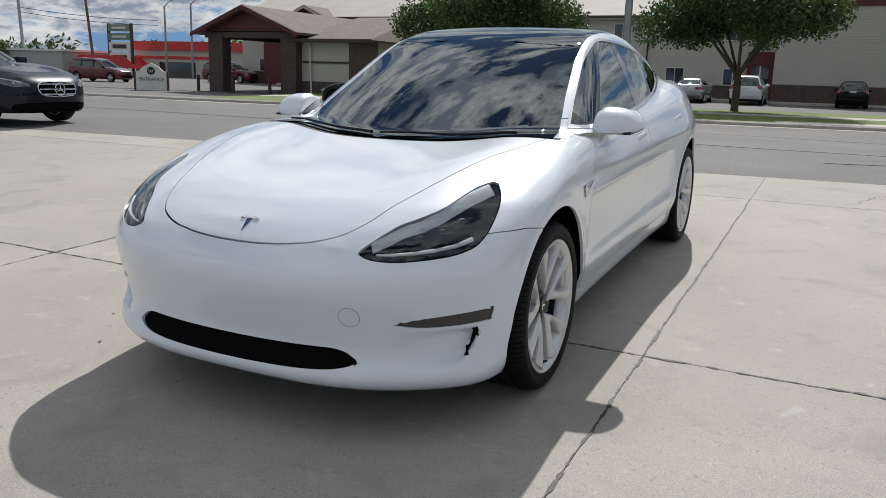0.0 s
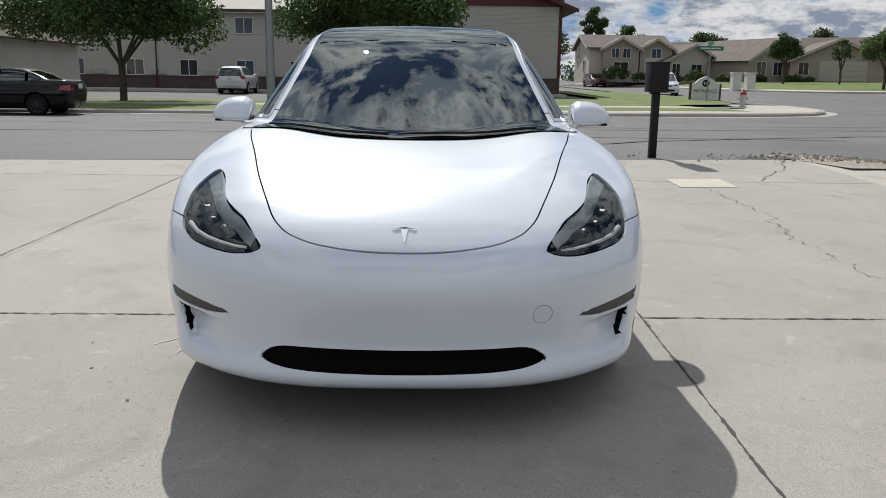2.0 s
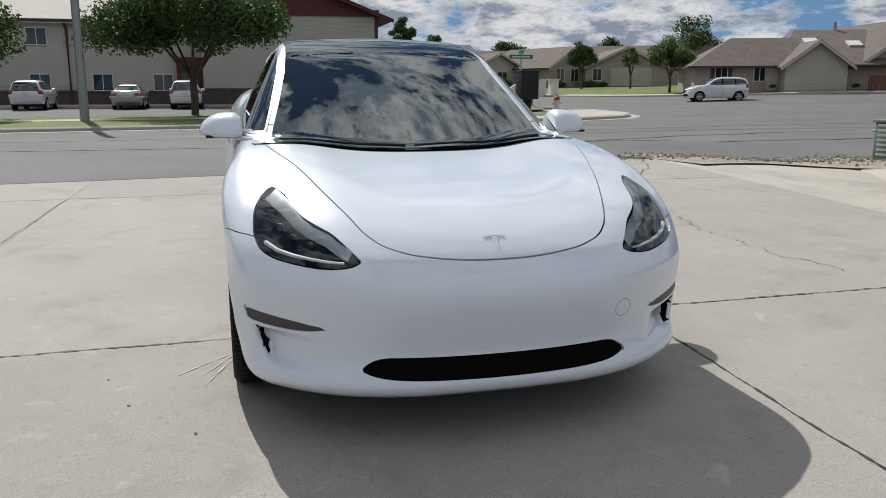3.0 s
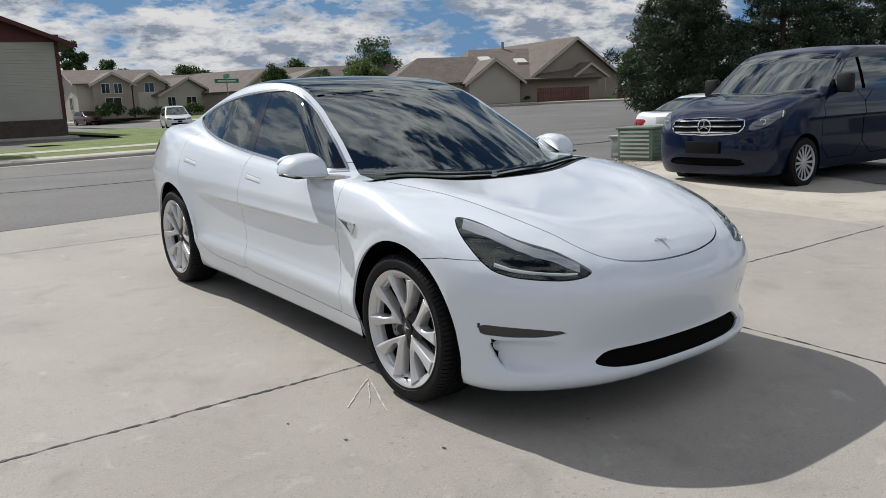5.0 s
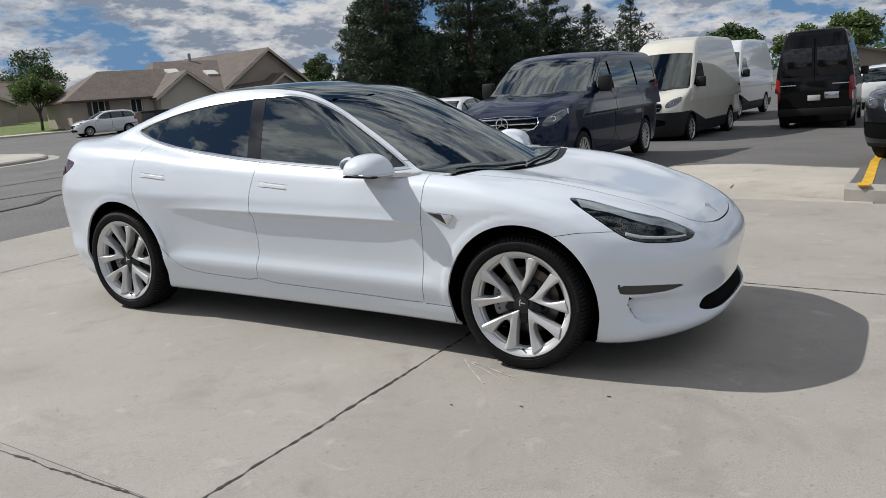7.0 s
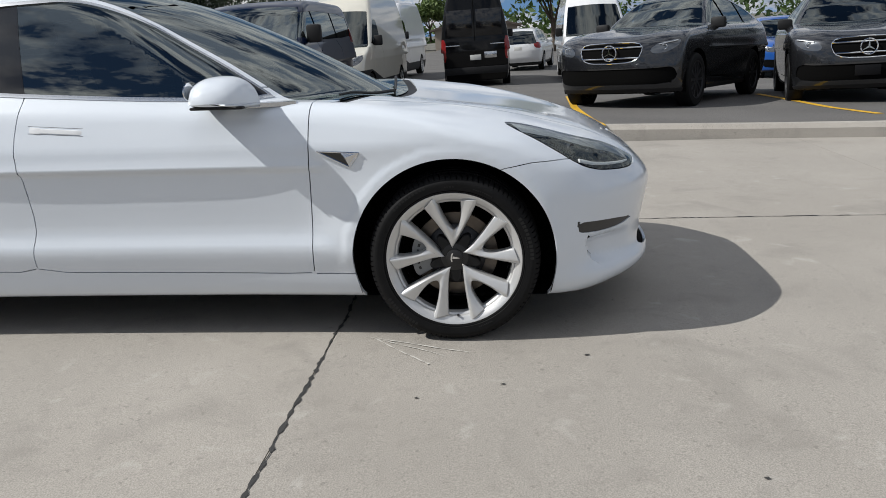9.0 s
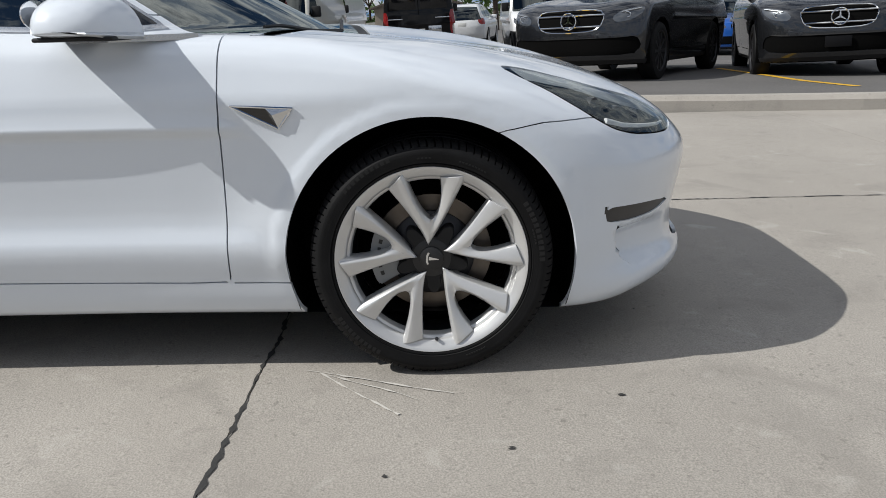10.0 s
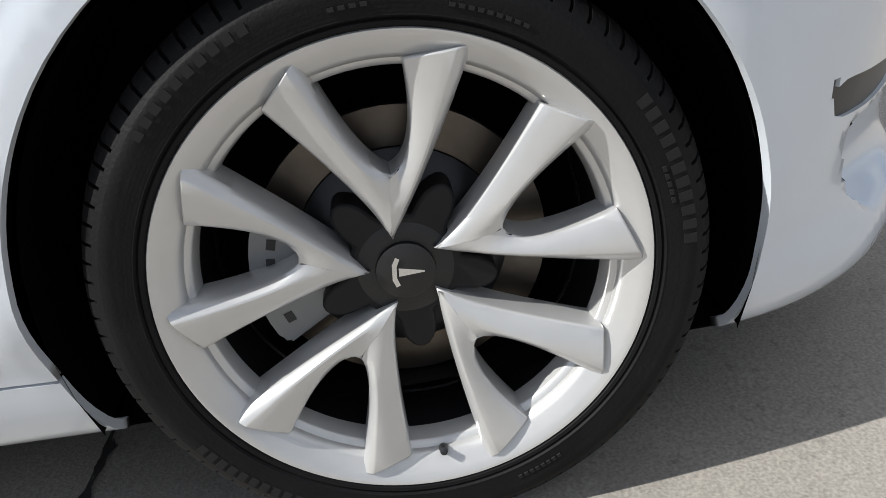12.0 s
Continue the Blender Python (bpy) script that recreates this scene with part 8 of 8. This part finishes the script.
def letters(name, text, size, m, material, parent):
    """Raised writing as a mesh."""
    cu = bpy.data.curves.new(name, "FONT")
    cu.body, cu.size, cu.extrude, cu.align_x = text, size, 0.006, "CENTER"
    tmp = bpy.data.objects.new(name, cu)
    scene.collection.objects.link(tmp)
    me = bpy.data.meshes.new_from_object(tmp.evaluated_get(bpy.context.evaluated_depsgraph_get()))
    bpy.data.objects.remove(tmp)
    me.transform(m)
    me.materials.append(material)
    ob = new(name, me)
    ob.parent = parent
    return ob


def entrance_sign(x, y, rz, z):
    root = thing("entrance_sign", pose(x, y, z, 0, 0, rz), "pale arched entrance sign with dark round mark", "sign", "hotel entrance signs")
    arch = [(-0.80, 0.0), (0.80, 0.0), (0.80, 1.0), (0.62, 1.06), (0.40, 1.28), (0.0, 1.48), (-0.40, 1.28), (-0.62, 1.06), (-0.80, 1.0)]
    bm = bmesh.new()
    up = Matrix(((1, 0, 0, 0), (0, 0, -1, 0), (0, 1, 0, 0), (0, 0, 0, 1)))
    prism(bm, arch, -0.12, 0.12, up)
    bmesh.ops.recalc_face_normals(bm, faces=bm.faces[:])
    face = part("sign_face", bm, M["sign_white"], root)
    bm = bmesh.new()
    lathe(bm, [(0.21, 0.0), (0.21, 0.02), (0.19, 0.025)], 28, pose(0, -0.12, 1.06, 90, 0, 0))
    part("round_mark", bm, M["black_trim"], face)
    for k in (-1, 1):
        bm = bmesh.new()
        tube(bm, [(k * 0.13, -0.15, 1.15), (k * 0.06, -0.15, 0.95), (0, -0.15, 1.10)], 0.022, 6)
        part("mark_stroke", bm, M["sign_white"], face)
    letters("lettering", "ENTRANCE", 0.26, Matrix.Translation((0, -0.125, 0.52)) @ pose(0, 0, 0, 90, 0, 0), M["brown_trim"], face)
    for k in (-1, 1):
        boxed("side_post", (k * 0.86 - 0.06, k * 0.86 + 0.06, -0.10, 0.10, -0.1, 1.02), M["dark_brick"], root)
    return root


entrance_sign(16.75, 45.0, -8, 0.10)
entrance_sign(-32.6, 30.4, 38, -0.05)

blade = thing("street_name_sign", pose(16.4, 43.6, 0.05), "green street name blades on a steel post", "sign")
bm = bmesh.new()
tube(bm, [(0, 0, 0), (0, 0, 3.25)], 0.035, 8)
part("post", bm, M["steel_post"], blade, smooth=True)
for z, ang, w in ((2.95, 0, 1.5), (3.22, 85, 1.1)):
    b = boxed("blade", (-w / 2, w / 2, -0.012, 0.012, z, z + 0.24), M["sign_green"], blade, m=pose(0, 0, 0, 0, 0, ang))
    boxed("blade_bar", (-w * 0.38, w * 0.38, -0.018, -0.012, z + 0.08, z + 0.16), M["sign_white"], b, m=pose(0, 0, 0, 0, 0, ang))


def hydrant(x, y):
    root = thing("fire_hydrant", pose(x, y, float(lie(x, y)) + 0.14), "pale fire hydrant with faded red bonnet", "hydrant")
    bm = bmesh.new()
    lathe(bm, [(0.20, 0.0), (0.20, 0.05), (0.13, 0.07), (0.12, 0.50), (0.16, 0.52), (0.16, 0.57)], 20)
    part("barrel", bm, M["hydrant_paint"], root, smooth=True)
    bm = bmesh.new()
    lathe(bm, [(0.15, 0.57), (0.14, 0.66), (0.08, 0.74), (0.035, 0.76), (0.035, 0.82), (0.01, 0.82)], 20)
    part("bonnet", bm, M["hydrant_red"], root, smooth=True)
    for a in (0, 90, 180):
        bm = bmesh.new()
        lathe(bm, [(0.06, 0.0), (0.06, 0.16), (0.075, 0.16), (0.075, 0.22), (0.03, 0.22), (0.03, 0.25)], 14, pose(0, 0, 0.42, 0, 0, a) @ pose(0, 0, 0, 0, 90, 0))
        part("outlet_cap", bm, M["hydrant_paint"], root, smooth=True)


hydrant(14.6, 33.6)

for x in (26.2, 27.4):
    pillar = thing("gate_pillar", pose(x, 65.0, 0.7), "pale stone gate pillar before the houses", "pillar", "gate pillars")
    boxed("shaft", (-0.35, 0.35, -0.35, 0.35, -0.2, 1.25), M["sign_white"], pillar)
    boxed("pillar_cap", (-0.42, 0.42, -0.42, 0.42, 1.25, 1.38), M["window_frame"], pillar)


def cabinet(name, label, x, y, w, d, h, material, slots):
    root = thing(name, pose(x, y, float(lie(x, y)) - 0.02, 0, 0, 12), label, "cabinet")
    body = boxed("body", (-w / 2, w / 2, -d / 2, d / 2, 0.0, h), material, root, 0.02)
    boxed("cap", (-w / 2 - 0.03, w / 2 + 0.03, -d / 2 - 0.03, d / 2 + 0.03, h, h + 0.04), material, root, 0.01)
    for i in range(slots):
        z = h * 0.15 + h * 0.75 * i / max(slots - 1, 1)
        boxed("louvre", (-w / 2 + 0.06, w / 2 - 0.06, -d / 2 - 0.02, -d / 2, z, z + 0.035), material, body)
        boxed("louvre", (-w / 2 - 0.02, -w / 2, -d / 2 + 0.06, d / 2 - 0.06, z, z + 0.035), M["sign_white"], body)


cabinet("switch_cabinet", "plain grey-green steel utility cabinet", 9.9, 7.9, 0.32, 0.40, 0.42, M["cabinet_grey"], 1)
cabinet("transformer", "green louvred utility transformer box", 9.3, 6.9, 0.70, 0.70, 0.60, M["cabinet_green"], 7)
sill = thing("yellow_stop", pose(5.12, -1.20, float(lie(5.12, -1.20)), 0, 0, 4), "yellow painted end of the parking bay line on the kerb", "marking")
boxed("paint_patch", (-0.10, 0.10, -0.055, 0.055, 0.140, 0.156), M["yellow_line"], sill)

# ---- trees ----
def leaf_cloud(name, centres, radii, count, size, material, parent, seed, flat=0.75, droop=0.0, slim=0.45):
    """A crown of many small leaf clumps gathered round the given centres."""
    rng = np.random.default_rng(seed)
    c, r = np.array(centres, float), np.array(radii, float)
    pick = rng.choice(len(c), count, p=r ** 2 / (r ** 2).sum())
    d = rng.normal(size=(count, 3))
    d /= np.linalg.norm(d, axis=1)[:, None]
    p = c[pick] + d * (r[pick] * rng.uniform(0.45, 1.08, count))[:, None] * (1, 1, flat)
    t = rng.normal(size=(count, 3)) + (0, 0, -droop)
    t /= np.linalg.norm(t, axis=1)[:, None]
    u = np.cross(t, rng.normal(size=(count, 3)))
    u /= np.linalg.norm(u, axis=1)[:, None]
    s = size * rng.uniform(0.6, 1.35, count)[:, None]
    v = np.stack([p - t * s, p + u * s * slim, p + t * s, p - u * s * slim], 1).reshape(-1, 3)
    f = [(4 * i, 4 * i + 1, 4 * i + 2, 4 * i + 3) for i in range(count)]
    return link_mesh(name, v, f, material, parent, smooth=False)


def broadleaf(name, label, x, y, h, spread, seed, leaves=9000, size=0.15, material="leaf", z=None, stems=7, bare=0.28):
    rng = random.Random(seed)
    root = thing(name, pose(x, y, float(lie(x, y)) + 0.05 if z is None else z), label, "tree")
    bm = bmesh.new()
    fork = h * bare
    tube(bm, [(0, 0, -0.2), (0.02, 0, fork * 0.5), (0.0, 0.03, fork)], h * 0.030, 10, h * 0.024)
    part("trunk", bm, M["bark"], root, smooth=True)
    cs, rs = [], []
    for i in range(stems):
        a = 2 * math.pi * (i + rng.random() * 0.6) / stems
        reach = spread * rng.uniform(0.55, 0.85)
        top = h * rng.uniform(0.62, 0.88)
        bm = bmesh.new()
        pts = [Vector((0, 0, fork * 0.9)), Vector((reach * 0.35 * math.cos(a), reach * 0.35 * math.sin(a), fork + (top - fork) * 0.45)), Vector((reach * 0.75 * math.cos(a), reach * 0.75 * math.sin(a), top))]
        tube(bm, pts, h * 0.013, 6, h * 0.004)
        for t in (0.5, 0.8):
            q = pts[1].lerp(pts[2], t)
            b = a + rng.uniform(-1.2, 1.2)
            tube(bm, [q, q + Vector((spread * 0.22 * math.cos(b), spread * 0.22 * math.sin(b), h * 0.06))], h * 0.005, 5, h * 0.002)
        part("limb", bm, M["bark"], root, smooth=True)
        for _ in range(4):
            rr = rng.uniform(0.45, 1.0)
            b = a + rng.uniform(-0.5, 0.5)
            cs.append((spread * 0.80 * rr * math.cos(b), spread * 0.80 * rr * math.sin(b), h * (0.52 + 0.36 * rng.random() * (1.15 - 0.55 * rr))))
            rs.append(spread * rng.uniform(0.20, 0.34))
    for _ in range(5):
        cs.append((rng.uniform(-0.3, 0.3) * spread, rng.uniform(-0.3, 0.3) * spread, h * rng.uniform(0.75, 0.93)))
        rs.append(spread * rng.uniform(0.24, 0.36))
    leaf_cloud("crown", cs, rs, leaves, size, M[material], root, seed)
    return root


def pine(name, label, x, y, h, spread, seed, cards=9000, size=0.16, z=None):
    rng = random.Random(seed)
    root = thing(name, pose(x, y, float(lie(x, y)) if z is None else z), label, "tree")
    bm = bmesh.new()
    tube(bm, [(0, 0, -0.3), (0.05, 0, h * 0.5), (0, 0, h * 0.97)], h * 0.028, 8, 0.03)
    part("trunk", bm, M["bark"], root, smooth=True)
    cs, rs = [], []
    levels = 13
    for i in range(levels):
        s = i / (levels - 1)
        zc = h * (0.07 + 0.88 * s)
        reach = spread * (1 - s) ** 0.7 * min(1.0, 0.62 + 2.2 * s) * rng.uniform(0.75, 1.15) + 0.15
        n = max(3, int(9 * (1 - s) + 3))
        for k in range(n):
            a = 2 * math.pi * (k + rng.random()) / n
            e = reach * rng.uniform(0.75, 1.1)
            if k % 2 == 0:
                bm = bmesh.new()
                tube(bm, [(0, 0, zc), (e * 0.5 * math.cos(a), e * 0.5 * math.sin(a), zc + 0.02 * h), (e * 0.95 * math.cos(a), e * 0.95 * math.sin(a), zc + 0.05 * h)], 0.05 * (1 - s) + 0.015, 5, 0.01)
                part("branch", bm, M["bark"], root, smooth=True)
            for t in (0.45, 0.75, 1.0):
                cs.append((e * t * math.cos(a), e * t * math.sin(a), zc + 0.03 * h * t + rng.uniform(-0.1, 0.1)))
                rs.append(0.15 * spread * (0.6 + 0.5 * (1 - s)) * rng.uniform(0.6, 1.4))
    leaf_cloud("crown", cs, rs, cards, size, M["needle"], root, seed, 0.8, slim=0.2)
    return root


broadleaf("maple_tree", "broad leafy maple on the verge before the hotel", -12.7, 31.3, 6.0, 4.2, 11, 34000, 0.095)
broadleaf("maple_tree", "broad leafy maple on the verge before the hotel", -2.3, 33.2, 6.2, 4.3, 12, 34000, 0.095)
for k, (x, y, h, s) in enumerate(((27.4, 19.4, 9.2, 3.1), (33.6, 18.4, 9.0, 2.9), (38.8, 19.2, 8.8, 3.0), (43.6, 18.4, 8.6, 2.8), (31.4, 22.5, 8.8, 2.8))):
    pine("pine_tree", "dense dark pine beside the dealer's lot", x, y, h, s, 30 + k, 42000, 0.125)
for k, (x, y, h, s) in enumerate(((50.3, 18.0, 6.6, 2.6), (60.1, 18.0, 7.6, 3.2))):
    pine("pine_tree", "small dark pine far behind the vans", x, y, h, s, 40 + k, 12000, 0.17)
broadleaf("yard_tree", "young round yard tree before a garage", 34.2, 74.0, 4.7, 1.6, 50, 5200, 0.11, z=1.3)
broadleaf("yard_tree", "thin young tree in a front lawn", 37.4, 69.6, 4.2, 1.0, 51, 1300, 0.10, z=1.2)
broadleaf("yard_tree", "bushy green tree beside the bungalow", 33.2, 55.0, 4.2, 2.0, 52, 8000, 0.11, "leaf_bright", z=1.0)
broadleaf("street_tree", "pale green tree at the far side of the lot", 58.0, -3.5, 7.5, 3.6, 53, 9000, 0.17, "leaf_bright")
for k, (x, y, h, s, m) in enumerate(((22.0, 104.0, 10.5, 1.9, "leaf"), (31.0, 122.0, 9.0, 3.0, "leaf"), (16.0, 108.0, 8.0, 4.0, "leaf"), (54.0, 108.0, 8.0, 3.0, "leaf"), (60.0, 96.0, 10.0, 4.2, "leaf"), (78.0, 88.0, 8.0, 3.0, "leaf"), (62.0, 104.0, 8.0, 2.6, "leaf"), (45.0, 128.0, 9.0, 3.4, "leaf"), (90.0, 74.0, 7.5, 2.8, "leaf"), (78.0, 13.5, 5.0, 3.0, "leaf"), (82.0, 8.0, 4.4, 3.0, "leaf_bright"), (70.0, 3.0, 4.6, 2.6, "leaf_bright"), (-86.0, 58.0, 4.4, 3.6, "leaf"), (-66.0, 92.0, 6.0, 5.0, "leaf_bright"), (-36.0, 110.0, 6.0, 4.5, "leaf_bright"), (-24.0, 112.0, 6.5, 4.0, "leaf"))):
    broadleaf("far_tree", "leafy tree far behind the roofs", x, y, h, s, 70 + k, 5200, 0.19, m, z=0.8 if y > 0 and x > 0 else -0.4)
for k, (x, y, r) in enumerate(((33.0, 86.4, 0.9), (28.4, 87.6, 0.7), (41.5, 84.4, 0.8), (34.0, 49.0, 0.35), (37.2, 47.6, 0.3), (42.6, 45.6, 0.35), (26.5, 88.0, 1.0), (36.6, 85.4, 0.9), (29.8, 86.2, 1.3), (21.0, 86.6, 1.6), (23.6, 86.0, 1.0), (25.4, 86.4, 0.8), (40.0, 84.6, 1.0))):
    shrub = leaf_cloud("shrub", [(0, 0, r * 0.6), (r * 0.5, 0, r * 0.5), (-r * 0.5, 0, r * 0.45)], [r * 0.6, r * 0.5, r * 0.5], 420, r * 0.14, M["leaf"], None, 90 + k)
    shrub.matrix_world = pose(x, y, 1.2)
    tagged(shrub, "clipped green shrub beside the houses", "shrub", "shrubs by the houses")

rng = random.Random(5)
cs, rs = [], []
for i in range(150):
    a = radians(-25 + 205 * i / 150)
    d = rng.uniform(150, 230)
    cs.append((d * math.cos(a), d * math.sin(a), rng.uniform(0.5, 4.5)))
    rs.append(rng.uniform(3.0, 6.5))
woods = leaf_cloud("far_woods", cs, rs, 16000, 0.75, M["leaf"], None, 7, 0.7)
tagged(woods, "line of dark trees on the horizon", "woods", "", "stuff")
